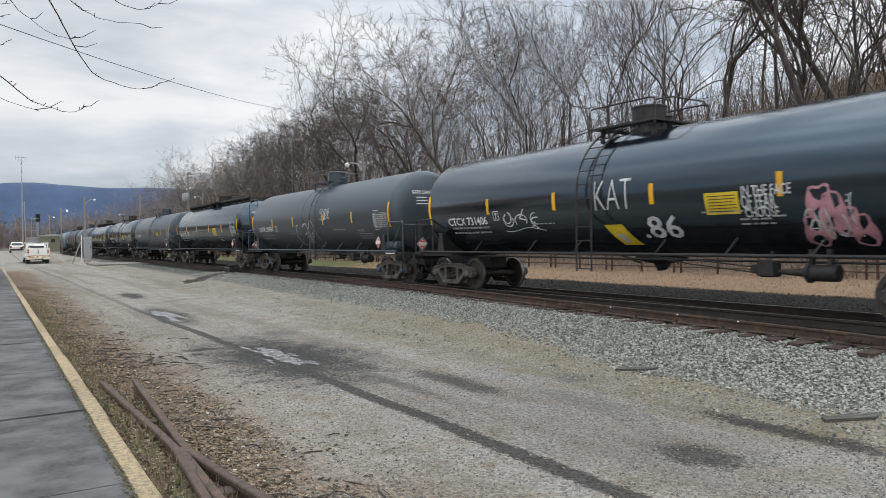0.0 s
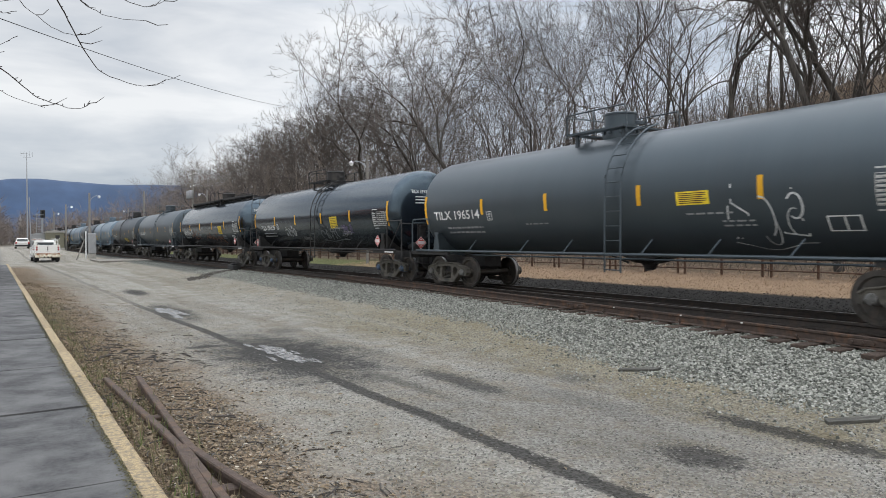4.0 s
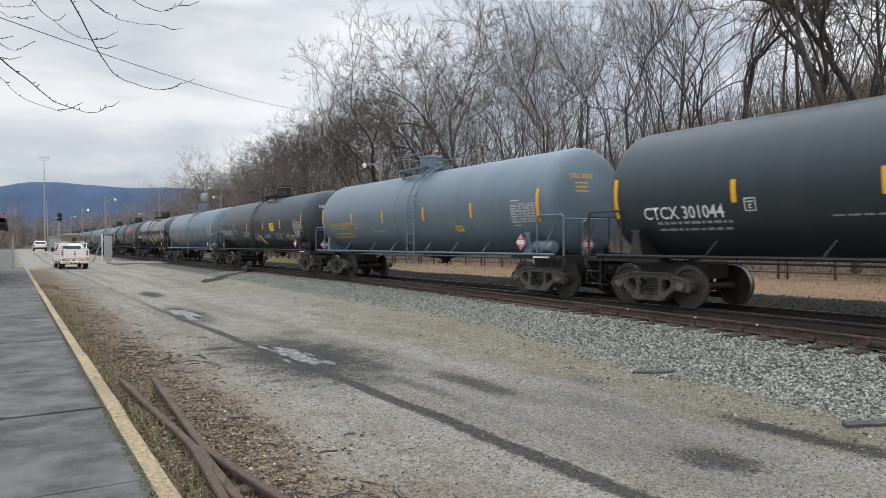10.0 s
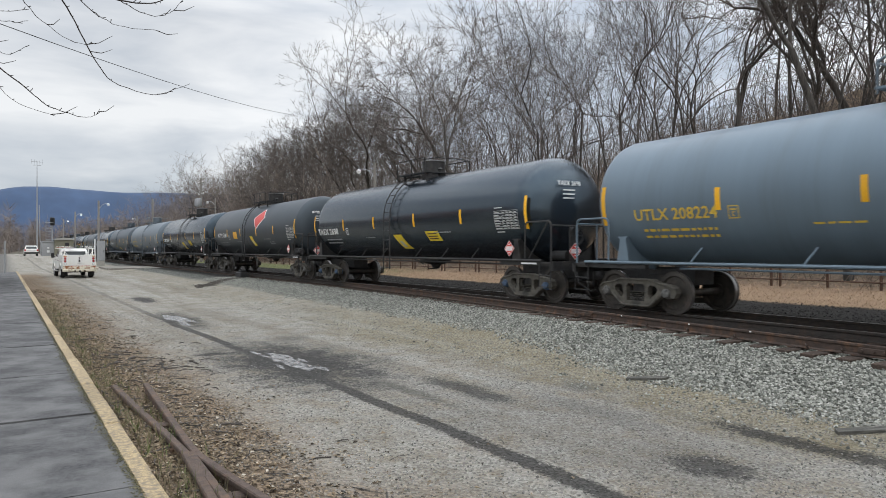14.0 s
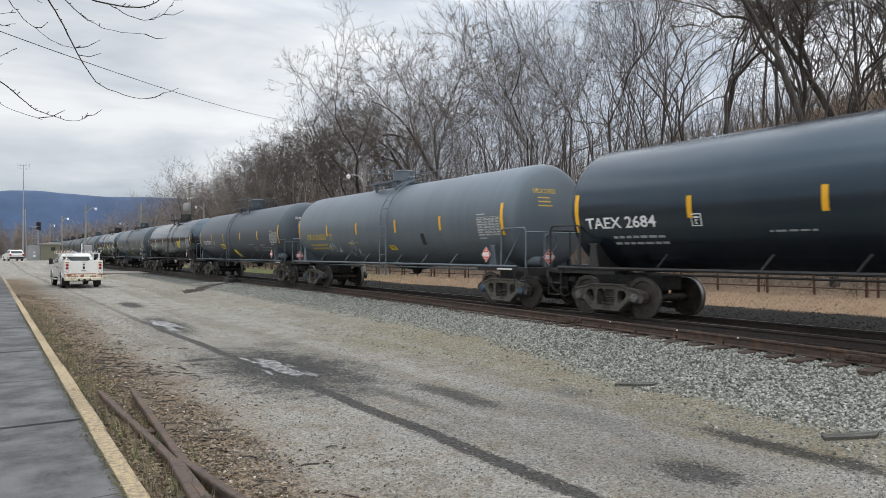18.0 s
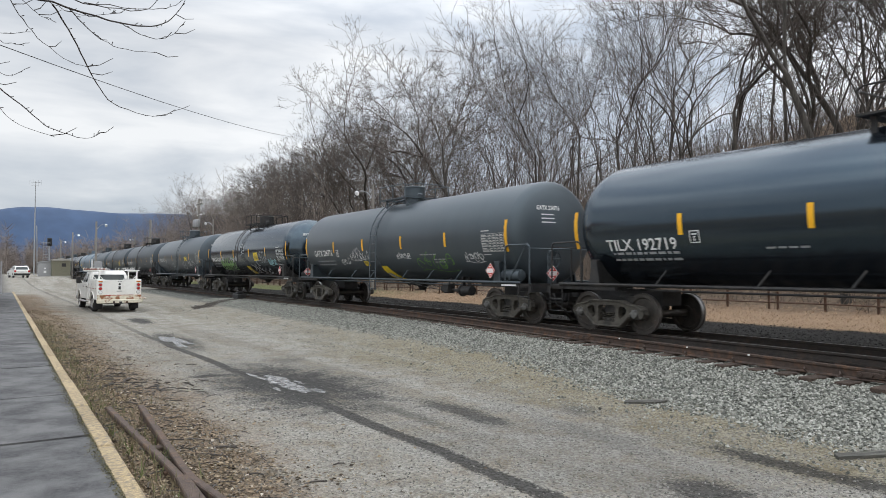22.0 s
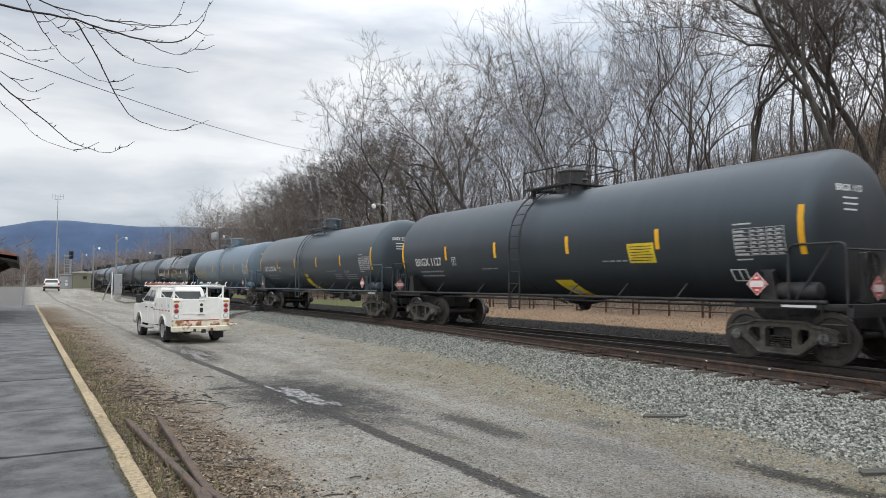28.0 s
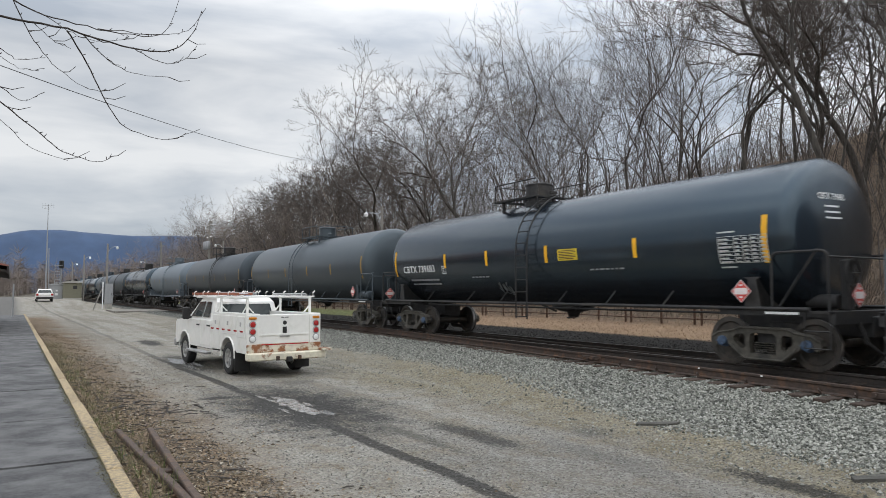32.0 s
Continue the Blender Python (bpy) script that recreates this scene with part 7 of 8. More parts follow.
def build_boughs():
    t = thing("overhanging_boughs", pose(0, 0, 0), "thin dark bare boughs drooping with upturned tips", "branch")
    part("stem", MB().tube([(-3.2, 5.6, 0.2), (-3.0, 5.8, 3.2), (-2.2, 6.1, 4.5), (-0.66, 6.16, 4.18)], 0.06, 8, taper=[0.16, 0.11, 0.05, 0.014]), BARK, t)
    for a, b in (((-0.66, 6.16, 4.18), (-0.61, 6.53, 4.02)), ((-0.9, 6.15, 4.3), (-0.15, 6.15, 4.51)), ((-1.0, 6.15, 4.3), (-0.57, 6.41, 3.91)), ((-1.2, 6.15, 4.35), (-0.52, 6.37, 4.51)), ((-1.0, 6.15, 4.3), (-0.35, 6.32, 4.0))):
        part("limb", MB().tube([a, Vector(a).lerp(Vector(b), 0.5) + Vector((0, 0, 0.03)), b], 0.01, 6), NEAR_TWIG, t)
    bough(t, 0.014, [(-0.66, 6.16, 4.18), (-0.14, 6.2, 4.15), (0.31, 6.2, 4.13), (0.79, 6.18, 4.06), (1.07, 6.14, 4.08), (1.23, 6.06, 4.22), (1.29, 5.97, 4.41)])
    bough(t, 0.009, [(0.31, 6.2, 4.13), (0.47, 6.41, 3.95), (0.63, 6.47, 3.66), (0.79, 6.5, 3.47), (1.1, 6.47, 3.39), (1.39, 6.39, 3.5)])
    bough(t, 0.009, [(-0.61, 6.53, 4.02), (-0.13, 6.67, 3.6), (0.17, 6.72, 3.37), (0.37, 6.74, 3.23), (0.64, 6.72, 3.19), (0.71, 6.7, 3.26)])
    bough(t, 0.007, [(-0.15, 6.15, 4.51), (-0.06, 6.23, 4.3), (0.06, 6.31, 4.08), (0.22, 6.36, 3.89), (0.45, 6.39, 3.74), (0.65, 6.37, 3.73)])
    bough(t, 0.006, [(-0.61, 6.53, 4.02), (-0.35, 6.58, 3.66), (-0.12, 6.63, 3.44), (0.11, 6.67, 3.24), (0.37, 6.67, 3.16)])
    bough(t, 0.006, [(-0.66, 6.16, 4.16), (-0.13, 6.28, 3.92), (-0.02, 6.29, 3.86), (0.17, 6.28, 3.9)])
    bough(t, 0.006, [(-0.57, 6.41, 3.91), (-0.13, 6.5, 3.68), (0.02, 6.52, 3.59), (0.18, 6.5, 3.68)])
    bough(t, 0.010, [(-0.52, 6.37, 4.51), (-0.11, 6.44, 4.39), (0.16, 6.47, 4.31), (0.55, 6.46, 4.27), (0.97, 6.41, 4.27), (1.1, 6.35, 4.37), (1.16, 6.26, 4.58)])
    bough(t, 0.005, [(0.55, 6.46, 4.27), (1.0, 6.3, 4.25), (1.23, 6.2, 4.31), (1.35, 6.1, 4.49)])
    bough(t, 0.005, [(0.79, 6.18, 4.06), (0.99, 6.19, 3.99), (1.17, 6.15, 4.01), (1.28, 6.08, 4.14)])
    bough(t, 0.006, [(0.42, 6.2, 4.11), (0.6, 6.24, 3.96), (0.8, 6.24, 3.87), (1.08, 6.2, 3.87)])
    bough(t, 0.004, [(0.08, 6.35, 4.19), (0.21, 6.38, 4.09), (0.35, 6.39, 4.04)])
    bough(t, 0.004, [(0.16, 6.47, 4.31), (0.33, 6.49, 4.22), (0.54, 6.49, 4.17), (0.74, 6.46, 4.21), (0.78, 6.44, 4.25)])
    bough(t, 0.004, [(-0.35, 6.32, 4.0), (-0.13, 6.37, 3.88), (0.02, 6.39, 3.81), (0.17, 6.38, 3.84)])


build_boughs()


# ---- the utility truck ----
TRUCK_WHITE = material("white_truck_paint", (0.80, 0.80, 0.77), 0.35, 0, 0.04, 5, dirt=(0.62, 0.60, 0.54), dirt_scale=2.2, dirt_at=(0.56, 0.8), coat=0.25)
RUSTY_WHITE = material("rust_bitten_white_paint", (0.62, 0.58, 0.48), 0.6, 0, 0.1, 8, 0.3, 40, (0.25, 0.10, 0.04), 3.2, (0.47, 0.55))
RUSTY_CREAM = material("cream_bumper_paint_with_rust", (0.66, 0.62, 0.50), 0.6, 0, 0.1, 8, 0.3, 40, (0.28, 0.13, 0.06), 5.0, (0.56, 0.66))
GLASS_DARK = material("dark_window_glass", (0.055, 0.065, 0.066), 0.04, 0, 0.05, 3)
RUBBER = material("tyre_rubber", (0.022, 0.022, 0.022), 0.85, 0, 0.2, 10, 0.2, 40)
RIM = material("dull_alloy", (0.42, 0.42, 0.42), 0.4, 0.6, 0.1, 10)
RED_LENS = material("red_lamp_lens", (0.38, 0.02, 0.02), 0.25, 0, 0.05, 10)
AMBER_LENS = material("amber_lamp_lens", (0.55, 0.20, 0.02), 0.25, 0, 0.05, 10)
CLEAR_LENS = material("clear_lamp_lens", (0.78, 0.80, 0.80), 0.2, 0, 0.05, 10)
BLUE_LENS = material("blue_lamp_lens", (0.03, 0.07, 0.35), 0.25, 0, 0.05, 10)
BLACK_TRIM = material("black_plastic_trim", (0.02, 0.02, 0.02), 0.6, 0, 0.1, 10)
TRUCK_WHEELS = []


def tyre_mesh():
    r = 0.40
    mb = MB().lathe([(0.24, -0.115), (0.30, -0.125), (0.37, -0.12), (r, -0.09), (r, 0.09), (0.37, 0.12), (0.30, 0.125), (0.24, 0.115)], "x", (0, 0, 0), 32, False)
    for k in range(32):
        a = k * 6.2832 / 32
        c, s = math.cos(a), math.sin(a)
        for x0, x1 in ((-0.09, -0.01), (0.01, 0.09)):
            mb.add([(x0, c * (r - 0.01) - s * 0.02, s * (r - 0.01) + c * 0.02), (x1, c * (r - 0.01) - s * 0.02, s * (r - 0.01) + c * 0.02), (x1, c * (r + 0.008), s * (r + 0.008)), (x0, c * (r + 0.008), s * (r + 0.008)), (x0, c * (r - 0.01) + s * 0.02, s * (r - 0.01) - c * 0.02), (x1, c * (r - 0.01) + s * 0.02, s * (r - 0.01) - c * 0.02)], [(0, 1, 2, 3), (3, 2, 5, 4)])
    return mb


def rim_mesh(side):
    s = side
    mb = MB().lathe([(0.235, -0.1 * s), (0.245, 0.115 * s), (0.215, 0.11 * s), (0.20, 0.04 * s), (0.07, 0.03 * s), (0.065, 0.08 * s), (0.02, 0.09 * s)], "x", (0, 0, 0), 24)
    for k in range(6):
        a = k * 1.0472
        c, d = math.cos(a), math.sin(a)
        q = [(0.06, -0.035), (0.22, -0.025), (0.22, 0.025), (0.06, 0.035)]
        mb.add([(0.10 * s, c * u - d * v, d * u + c * v) for u, v in q] + [(0.02 * s, c * u - d * v, d * u + c * v) for u, v in q], [(0, 1, 2, 3), (0, 4, 5, 1), (1, 5, 6, 2), (2, 6, 7, 3), (3, 7, 4, 0)])
    return mb


def arch_side(y0, y1, z0, z1, cy, r, n=10):
    """Outline of a body side with a wheel arch cut from its lower edge."""
    pts = [(y0, z0)]
    if y0 < cy - r and y1 > cy + r:
        for k in range(n + 1):
            a = math.pi * (1 - k / n)
            pts.append((cy + r * math.cos(a), max(z0, 0.42 + r * math.sin(a))))
    pts += [(y1, z0), (y1, z1), (y0, z1)]
    return pts


def build_truck():
    t = thing("utility_truck", pose(0, 0, 0), "white utility pickup with service body, ladder rack and rusty bumper", "pickup truck")
    # service body: two side boxes and a floor
    for s in (-1, 1):
        a, b = sorted((s * 0.96, s * 0.62))
        box = part("side_box", MB().prism(arch_side(-1.22, 1.2, 0.58, 1.52, 0.0, 0.5), "x", a, b), TRUCK_WHITE, t, smooth=0)
        for y0, y1, z0 in ((-1.12, -0.62, 0.95), (-0.58, 0.56, 1.0), (0.62, 1.14, 0.66)):
            d = part("box_door", MB().box(*sorted((s * 0.96, s * 0.978)), y0, y1, z0, 1.46, 0.006), TRUCK_WHITE, box)
        for y in (-0.9, 0.0, 0.9):
            part("latch", MB().box(*sorted((s * 0.978, s * 0.99)), y - 0.04, y + 0.04, 1.22, 1.32), RIM, box)
        for k in range(6):
            y = -1.05 + k * 0.42
            part("reflector", MB().box(*sorted((s * 0.978, s * 0.984)), y, y + 0.2, 1.08, 1.12), RED_LENS, box)
        post = part("lamp_panel", MB().box(*sorted((s * 0.66, s * 0.95)), -1.26, -1.22, 0.78, 1.5, 0.01), TRUCK_WHITE, t)
        part("amber_lamp", MB().box(*sorted((s * 0.73, s * 0.91)), -1.285, -1.26, 1.39, 1.45, 0.01), AMBER_LENS, post)
        for z, m, nm in ((1.27, RED_LENS, "red_lamp"), (1.10, RED_LENS, "red_lamp"), (0.93, CLEAR_LENS, "reversing_lamp")):
            part(nm, MB().lathe([(0.066, -1.26), (0.066, -1.285), (0.04, -1.295), (0.01, -1.297)], "y", (s * 0.82, 0, z), 16), m, post)
            part("lamp_ring", MB().lathe([(0.066, -1.26), (0.066, -1.28), (0.085, -1.278), (0.088, -1.26)], "y", (s * 0.82, 0, z), 16, False), RIM, post)
        flap = part("mud_flap", MB().box(*sorted((s * 0.6, s * 0.98)), -0.56, -0.53, 0.12, 0.62), RUBBER, t)
        part("side_step", MB().box(*sorted((s * 0.92, s * 1.1)), 1.35, 3.0, 0.40, 0.47, 0.02), RIM, t)
    part("bed_floor", MB().box(-0.62, 0.62, -1.2, 1.18, 0.78, 0.84), BLACK_TRIM, t)
    gate = part("tailgate", MB().box(-0.66, 0.66, -1.235, -1.19, 0.80, 1.5, 0.012), TRUCK_WHITE, t)
    part("crease", MB().box(-0.62, 0.62, -1.255, -1.235, 1.0, 1.03), TRUCK_WHITE, gate)
    part("latch", MB().box(-0.12, 0.12, -1.262, -1.235, 0.955, 0.985), RIM, gate)
    part("badge", MB().lathe([(0.05, -1.235), (0.05, -1.25), (0.01, -1.252)], "y", (0, 0, 1.3), 12), BLACK_TRIM, gate)
    plate = part("plate", MB().box(-0.05, 0.05, -1.25, -1.235, 1.05, 1.2), BLACK_TRIM, gate)
    part("top_bars", MB().box(-0.09, -0.02, -1.24, -1.236, 1.42, 1.44).box(0.0, 0.1, -1.24, -1.236, 1.42, 1.44), BLACK_TRIM, gate)
    part("rear_panel", MB().box(-0.95, 0.95, -1.28, -1.2, 0.6, 0.80, 0.012), RUSTY_WHITE, t, "white panel eaten by brown rust")
    part("warning_tape", MB().box(-0.6, 0.6, -1.287, -1.28, 0.775, 0.80), RED_LENS, t)
    bump = part("bumper", MB().box(-0.98, 0.98, -1.5, -1.22, 0.42, 0.60, 0.025), RUSTY_CREAM, t, "cream step bumper streaked with rust")
    part("hitch", MB().box(-0.06, 0.06, -1.6, -1.4, 0.38, 0.5, 0.01), BLACK_TRIM, bump)
    for x in (-0.28, 0.28):
        part("tow_loop", MB().box(x - 0.04, x + 0.04, -1.53, -1.5, 0.42, 0.52), STEEL_RUST, bump)
    part("vice_plate", MB().box(0.85, 1.12, -1.58, -1.3, 0.60, 0.66, 0.01), RUSTY_WHITE, bump)
    part("chassis", MB().box(-0.5, 0.5, -1.2, 4.4, 0.42, 0.62, 0.02), BLACK_TRIM, t)
    part("axle", MB().tube([(-0.8, 0, 0.4), (0.8, 0, 0.4)], 0.07, 10), BLACK_TRIM, t)
    # cab and bonnet
    low = [(1.22, 0.55), (3.02, 0.55)]
    arch = [(3.6 + 0.5 * math.cos(math.pi * (1 - k / 10)), 0.42 + 0.5 * math.sin(math.pi * (1 - k / 10))) for k in range(11)]
    cab = MB().prism(low + [p for p in arch if p[1] > 0.55] + [(4.5, 0.55), (4.58, 0.75), (4.55, 1.15), (4.42, 1.24), (3.35, 1.30), (1.22, 1.30)], "x", -0.96, 0.96)
    body = part("cab_body", cab, TRUCK_WHITE, t, smooth=0)
    # greenhouse, tapering to the roof
    gh = MB()
    lo, hi = 0.92, 0.74
    ring = lambda y, z, w: [(-w, y, z), (w, y, z)]
    prof = [(1.25, 1.30, lo), (1.38, 1.78, hi + 0.06), (1.55, 1.90, hi), (2.45, 1.93, hi), (2.75, 1.87, hi), (3.45, 1.30, lo)]
    gh.v = [p for y, z, w in prof for p in ring(y, z, w)]
    gh.f = [(i * 2, i * 2 + 1, i * 2 + 3, i * 2 + 2) for i in range(5)] + [tuple(i * 2 for i in range(6)), tuple(i * 2 + 1 for i in range(5, -1, -1)), (0, 10, 11, 1)]
    part("cab_roof", gh, TRUCK_WHITE, t, smooth=20)
    part("rear_window", MB().add([(-0.74, 1.262, 1.38), (0.74, 1.262, 1.38), (0.68, 1.352, 1.72), (-0.68, 1.352, 1.72)], [(0, 1, 2, 3)]).add([(-0.74, 1.262 + 0.01, 1.38), (0.74, 1.272, 1.38), (0.68, 1.362, 1.72), (-0.68, 1.362, 1.72)], [(3, 2, 1, 0)]), GLASS_DARK, t, smooth=0)
    part("windscreen", MB().add([(-0.78, 3.36, 1.385), (0.78, 3.36, 1.385), (0.7, 2.86, 1.80), (-0.7, 2.86, 1.80)], [(3, 2, 1, 0)]), GLASS_DARK, t, smooth=0)
    for s in (-1, 1):
        for y0, y1, y2, y3 in ((1.56, 2.08, 2.08, 1.70), (2.2, 3.2, 2.74, 2.2)):
            q = [(y0, 1.37), (y1, 1.37), (y2, 1.78), (y3, 1.78)]
            if y1 > 3:
                q = [(2.2, 1.37), (3.12, 1.37), (2.68, 1.77), (2.2, 1.79)]
            part("side_window", MB().add([(s * (0.955 - (z - 1.30) * 0.29), y, z) for y, z in q], [(0, 1, 2, 3) if s > 0 else (3, 2, 1, 0)]), GLASS_DARK, t, smooth=0)
        for y0, y1 in ((1.3, 2.14), (2.17, 3.1)):
            d = part("door", MB().box(*sorted((s * 0.96, s * 0.975)), y0, y1, 0.62, 1.29, 0.006), TRUCK_WHITE, t)
            part("handle", MB().box(*sorted((s * 0.975, s * 1.0)), y0 + 0.08, y0 + 0.28, 1.13, 1.17), BLACK_TRIM, d)
        part("mirror", MB().box(*sorted((s * 1.0, s * 1.2)), 3.02, 3.12, 1.28, 1.62, 0.03).tube([(s * 0.94, 3.1, 1.32), (s * 1.05, 3.08, 1.4)], 0.03, 6), BLACK_TRIM, t)
        part("headlamp", MB().box(*sorted((s * 0.62, s * 0.94)), 4.52, 4.60, 0.92, 1.15, 0.02), CLEAR_LENS, t)
        part("wheel_arch_lip", MB().tube([(s * 0.975, 3.6 + 0.51 * math.cos(a), 0.42 + 0.51 * math.sin(a)) for a in [math.pi * k / 10 for k in range(11)]], 0.022, 6), TRUCK_WHITE, t)
        part("wheel_arch_lip", MB().tube([(s * 0.97, 0.51 * math.cos(a), 0.42 + 0.51 * math.sin(a)) for a in [math.pi * k / 10 for k in range(11)]], 0.022, 6), TRUCK_WHITE, t)
    part("grille", MB().box(-0.6, 0.6, 4.56, 4.62, 0.75, 1.15, 0.02), BLACK_TRIM, t)
    part("front_bumper", MB().box(-0.98, 0.98, 4.5, 4.72, 0.45, 0.68, 0.04), RIM, t)
    bar = part("light_bar", MB().box(-0.32, 0.32, 1.75, 1.95, 1.93, 1.975, 0.015), BLACK_TRIM, t)
    for x, m in ((-0.22, RED_LENS), (-0.05, CLEAR_LENS), (0.12, BLUE_LENS)):
        part("lens", MB().box(x, x + 0.14, 1.735, 1.755, 1.935, 1.97), m, bar)
    # rack over the bed and cab
    rack = part("rack_frame", MB().tube([(-0.82, -0.95, 1.90), (-0.82, 3.0, 1.90)], 0.022, 8).tube([(0.82, -0.95, 1.90), (0.82, 1.1, 1.90)], 0.022, 8), TRUCK_WHITE, t)
    for y in (-0.9, 0.95):
        for s in (-1, 1):
            part("rack_post", MB().box(s * 0.82 - 0.025, s * 0.82 + 0.025, y - 0.03, y + 0.03, 1.5, 1.89).tube([(s * 0.82, y, 1.74), (s * 0.82, y + 0.3, 1.53)], 0.018, 6).tube([(s * 0.82, y, 1.70), (s * 0.66, y, 1.54)], 0.016, 6), TRUCK_WHITE, rack)
    for y in (-0.9, 0.2, 0.95, 2.2, 2.95):
        part("rack_bar", MB().tube([(-0.94, y, 1.93), (0.94, y, 1.93)], 0.018, 8), TRUCK_WHITE, rack)
        for x in (-0.91, -0.55, 0.6, 0.91):
            part("rack_stop", MB().tube([(x, y, 1.93), (x, y, 2.03), (x + 0.05, y, 2.07)], 0.016, 6), TRUCK_WHITE, rack)
    part("ladder", MB().box(-0.84, -0.80, -0.3, 3.4, 1.97, 2.03).box(-0.5, -0.46, -0.3, 3.4, 1.97, 2.03), material("orange_fibreglass", (0.36, 0.12, 0.07), 0.6, 0, 0.15, 6), t, "faded orange ladder on the rack")
    for k in range(11):
        part("rung", MB().tube([(-0.80, -0.1 + k * 0.33, 2.0), (-0.5, -0.1 + k * 0.33, 2.0)], 0.016, 6), RIM, t)
    part("pipe_bundle", MB().tube([(-0.3, 0.1, 2.0), (-0.28, 2.9, 2.0)], 0.045, 8).tube([(-0.18, 0.2, 1.99), (-0.18, 2.7, 1.99)], 0.035, 8).tube([(0.72, -0.9, 1.98), (0.72, 1.2, 1.98)], 0.03, 8), RIM, t)
    for y in (0.0, 3.6):
        for s in (-1, 1):
            w = new("wheel")
            w.parent = t
            w.location = (s * 0.84, y, 0.4)
            part("tyre", shared("tyre", lambda: tyre_mesh().mesh("tyre", RUBBER)), None, w)
            part("rim", shared("rim%d" % s, lambda: rim_mesh(s).mesh("rim", RIM)), None, w)
            TRUCK_WHEELS.append((w, s * 0.84, y))
    return t


TRUCK = build_truck()


def build_estate():
    """A white estate car with roof bars, seen far across the yard; its rear is at -y."""
    t = thing("estate_car", pose(3.5, 120, lot_z(120)), "white estate car with roof bars and a dark rear bumper", "car")
    low = [(-0.98, 0.45), (-0.85, 0.30)]
    for cy in (0.0, 2.8):
        low += [(cy + 0.40 * math.cos(math.pi * (1 - k / 8)), 0.30 + 0.40 * math.sin(math.pi * (1 - k / 8))) for k in range(9)]
    side = low + [(3.6, 0.30), (3.72, 0.5), (3.68, 0.78), (3.4, 0.88), (2.3, 0.98), (-0.95, 1.02), (-1.02, 0.8)]
    part("body", MB().prism(side, "x", -0.9, 0.9), TRUCK_WHITE, t, smooth=0)
    cab = MB()
    prof = [(-0.98, 1.0, 0.86), (-0.72, 1.42, 0.70), (-0.45, 1.52, 0.66), (1.0, 1.53, 0.66), (1.35, 1.46, 0.68), (2.35, 0.98, 0.86)]
    cab.v = [q for y, z, w in prof for q in ((-w, y, z), (w, y, z))]
    cab.f = [(i * 2, i * 2 + 1, i * 2 + 3, i * 2 + 2) for i in range(5)] + [tuple(i * 2 for i in range(6)), tuple(i * 2 + 1 for i in range(5, -1, -1))]
    part("roof", cab, TRUCK_WHITE, t, smooth=0)
    part("rear_window", MB().add([(-0.72, -0.965, 1.06), (0.72, -0.965, 1.06), (0.62, -0.745, 1.40), (-0.62, -0.745, 1.40)], [(0, 1, 2, 3)]), GLASS_DARK, t, smooth=0)
    part("windscreen", MB().add([(-0.74, 2.26, 1.04), (0.74, 2.26, 1.04), (0.62, 1.45, 1.43), (-0.62, 1.45, 1.43)], [(3, 2, 1, 0)]), GLASS_DARK, t, smooth=0)
    for s in (-1, 1):
        for q in ([(-0.7, 1.06), (0.2, 1.06), (0.2, 1.44), (-0.55, 1.40)], [(0.28, 1.06), (1.1, 1.06), (1.1, 1.44), (0.28, 1.44)], [(1.18, 1.06), (2.0, 1.06), (1.3, 1.42), (1.18, 1.43)]):
            part("side_window", MB().add([(s * (0.872 - (z - 1.0) * 0.38), y, z) for y, z in q], [(0, 1, 2, 3) if s > 0 else (3, 2, 1, 0)]), GLASS_DARK, t, smooth=0)
        part("roof_bar", MB().tube([(s * 0.6, -0.5, 1.53), (s * 0.6, -0.4, 1.60), (s * 0.6, 0.9, 1.60), (s * 0.6, 1.0, 1.54)], 0.025, 6), RIM, t)
        part("tail_lamp", MB().box(*sorted((s * 0.66, s * 0.89)), -1.05, -0.98, 0.72, 0.98, 0.02), RED_LENS, t)
        part("headlamp", MB().box(*sorted((s * 0.55, s * 0.86)), 3.62, 3.74, 0.62, 0.8, 0.02), CLEAR_LENS, t)
        part("mirror", MB().box(*sorted((s * 0.9, s * 1.06)), 1.85, 1.95, 0.98, 1.12, 0.02), BLACK_TRIM, t)
    part("rear_bumper", MB().box(-0.9, 0.9, -1.1, -0.95, 0.32, 0.58, 0.03), BLACK_TRIM, t)
    part("hatch_line", MB().box(-0.62, 0.62, -1.035, -1.0, 0.78, 0.82), RIM, t)
    for y in (0.0, 2.8):
        for s in (-1, 1):
            w = new("wheel")
            w.parent = t
            w.location, w.scale = (s * 0.80, y, 0.33), (0.8, 0.82, 0.82)
            part("tyre", shared("tyre", None), None, w)
            part("rim", shared("rim%d" % s, None), None, w)
    return t


SECOND_CAR = build_estate()
# rear axle of the truck on the yard: seconds, x, y, turn
TRUCK_ROWS = [(0, 3.96, 78, 1.5), (4.5, 3.95, 70, 1.5), (9, 3.96, 62, 2), (13, 4.08, 54.2, 2.5), (19, 4.43, 42.6, 3), (23, 4.77, 35.2, 3.5), (28, 5.13, 25.8, 4), (32, 5.6, 17.9, 4.8)]
SECOND_ROWS = [(0, 3.54, 120, 0), (9, 3.72, 120, 0), (14, 3.5, 119.5, 0), (17, 3.4, 117, 3), (19, 2.9, 111, 16), (23, 2.12, 105, 6), (28, 3.15, 100, -2), (32, 3.4, 98, 0)]


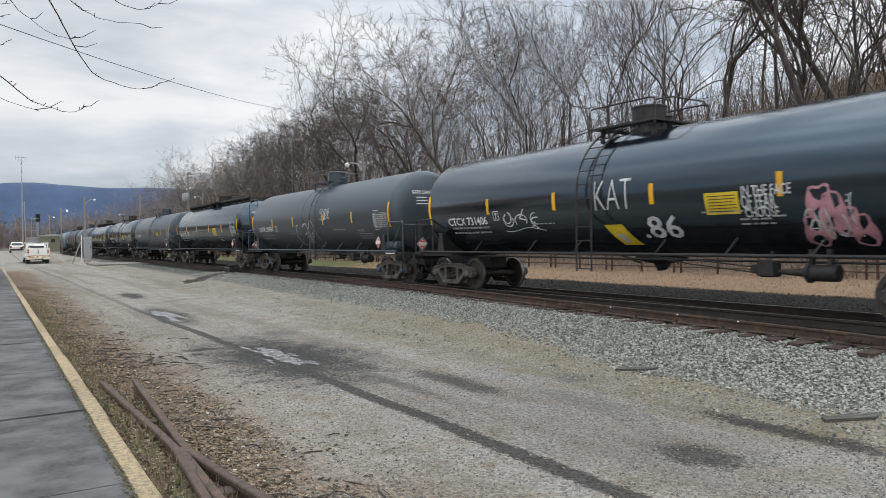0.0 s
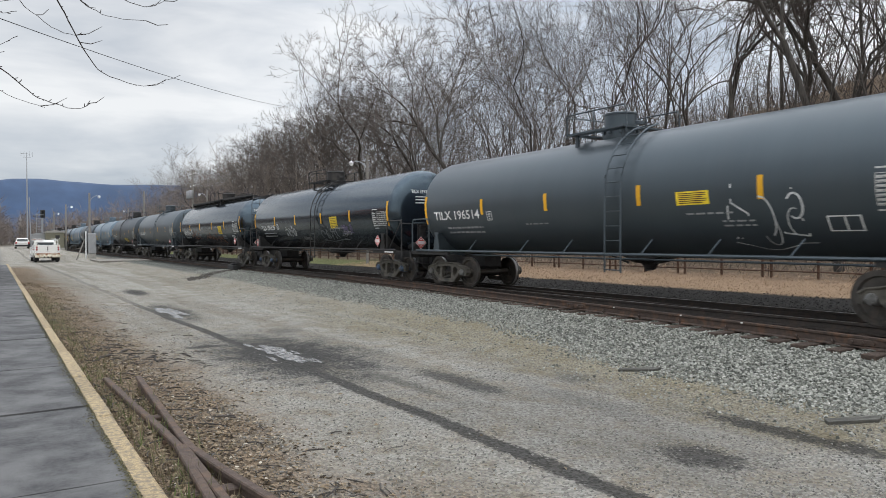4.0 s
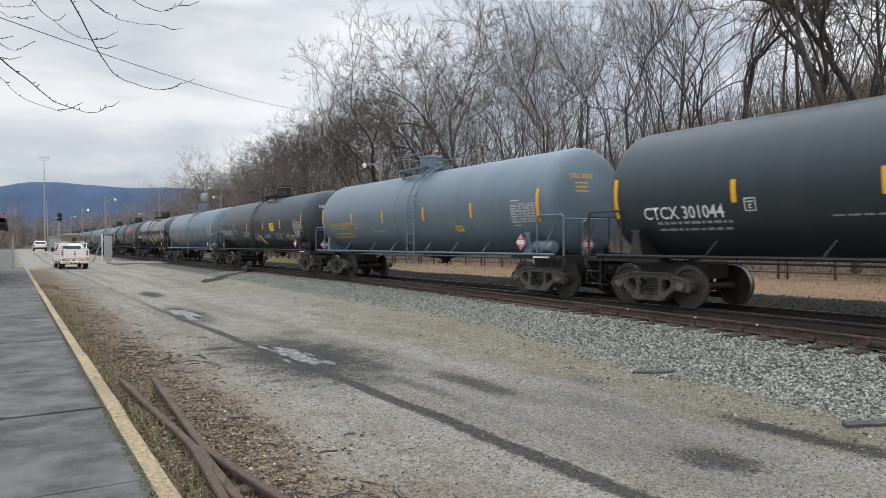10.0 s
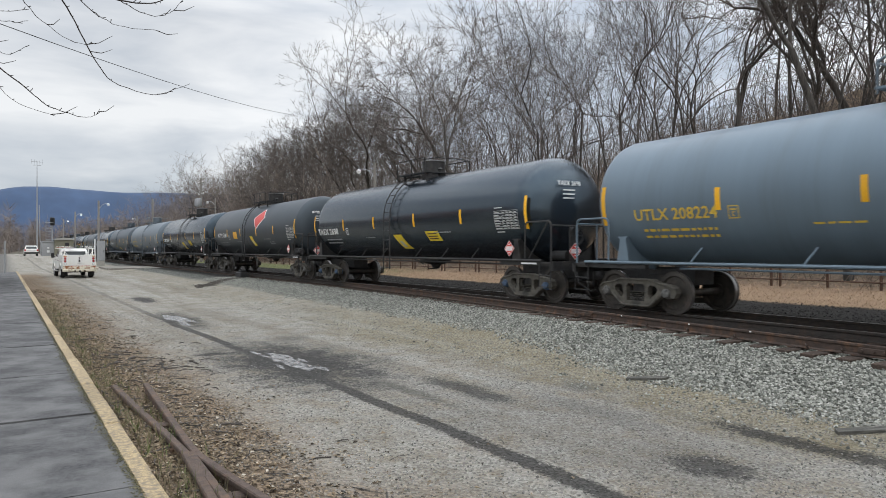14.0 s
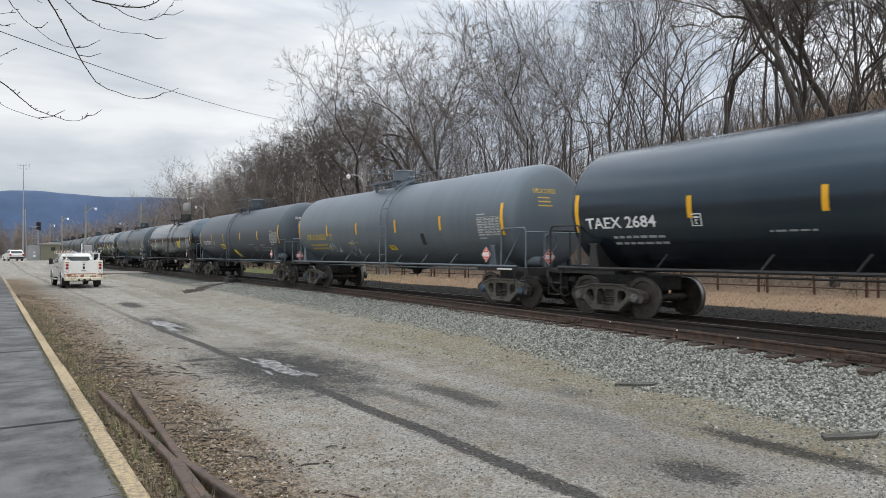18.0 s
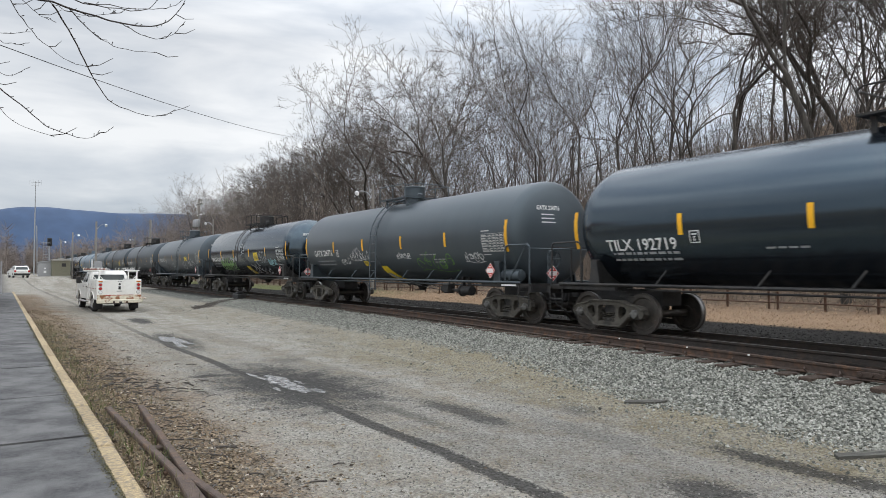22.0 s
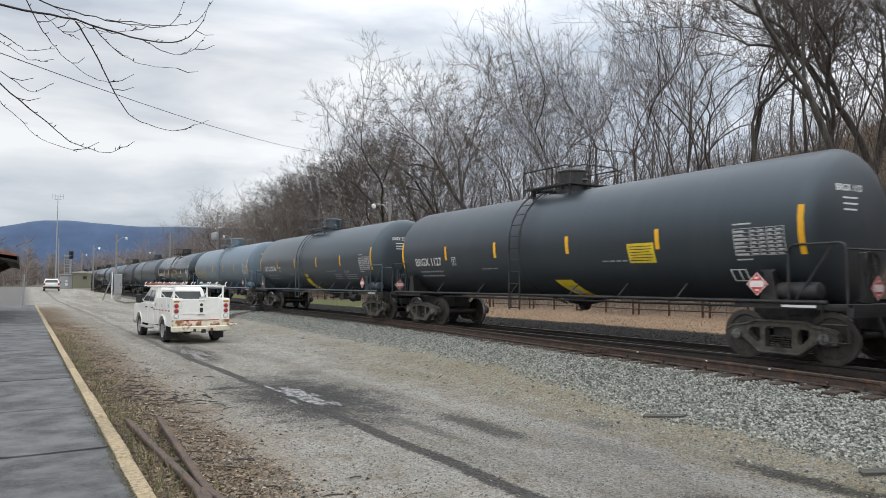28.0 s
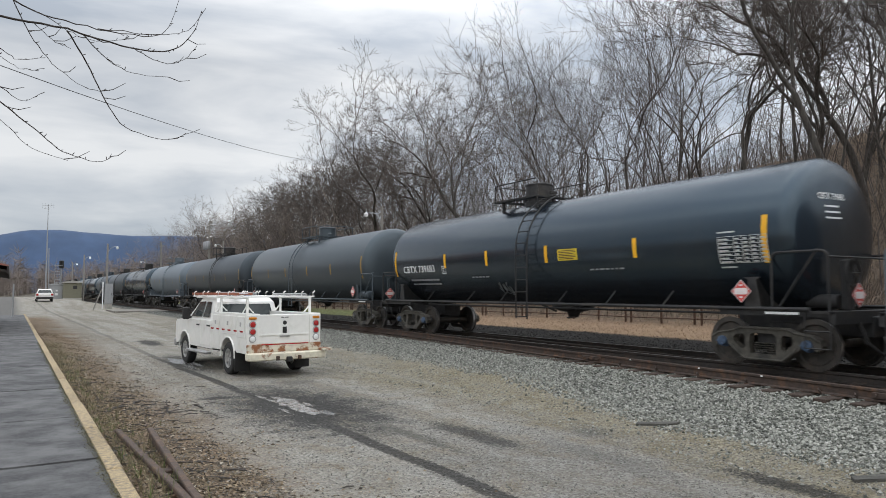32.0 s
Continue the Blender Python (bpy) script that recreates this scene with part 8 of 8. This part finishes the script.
# the train's lead or lag on its even speed: seconds, metres
SURGE = [(0, 0.06), (1, -0.02), (2, -0.08), (3, -0.05), (3.5, -0.16), (6, 0.26), (7, -0.09), (8, -0.09), (9, -0.2), (10, 0.26), (11, 0.09), (12, -0.05), (13, 0.13), (14, -0.1), (17, 0.1), (18, 0.17), (19, -0.1), (20, -0.2), (21, 0.15), (22, -0.14), (23, -0.22), (24, -0.07), (25, -0.04), (28, 0.22), (29, -0.06), (30, -0.12), (31, 0.0), (32, -0.23)]


# ---- what moves ----
def even(ob):
    """Straight, even speed between the rows."""
    keys = ob.animation_data
    for curve in keys.action.layers[0].strips[0].channelbag(keys.action_slot).fcurves:
        for p in curve.keyframe_points:
            p.interpolation = "LINEAR"


def glide(rows, t):
    """Place along smooth rows at a time."""
    for a, b in zip(rows, rows[1:]):
        if t <= b[0]:
            k = (t - a[0]) / (b[0] - a[0])
            return [p + (q - p) * k for p, q in zip(a[1:], b[1:])]
    return list(rows[-1][1:])


def motions():
    for k, car in enumerate(TRAIN):
        walk(car, [(t, pose(TRACK_X, LEAD + CAR_PITCH * k + SLACK[k] - SPEED * t + d, RAIL_Z)) for t, d in SURGE])
        even(car)
    # every wheelset turns with the way covered; alike wheelsets share their keys
    spin = SPEED / 0.457
    first = {}
    for w, s in WHEELS:
        if s not in first:
            steps = [k / FPS for k in range(0, 32 * FPS + 1)]
            walk(w, [(t, Matrix.Translation((0, s * 0.889, 0.457)) @ Matrix.Rotation(spin * t, 4, "X")) for t in steps])
            even(w)
            first[s] = w
        else:
            w.rotation_mode = "QUATERNION"
            keys = w.animation_data_create()
            keys.action = first[s].animation_data.action
            keys.action_slot = first[s].animation_data.action_slot
    # the truck backs towards the platform; its wheels roll
    for ob, rows in ((TRUCK, TRUCK_ROWS), (SECOND_CAR, SECOND_ROWS)):
        fine = []
        for k in range(65):
            x, y, turn = glide(rows, k * 0.5)
            fine.append((k * 0.5, pose(x, y, lot_z(y), 0, 0, turn)))
        walk(ob, fine)
    for w, x, y in TRUCK_WHEELS:
        y0 = TRUCK_ROWS[0][2]
        walk(w, [(k * 0.25, Matrix.Translation((x, y, 0.4)) @ Matrix.Rotation((y0 - glide(TRUCK_ROWS, k * 0.25)[1]) / 0.4, 4, "X")) for k in range(129)])
        even(w)


motions()
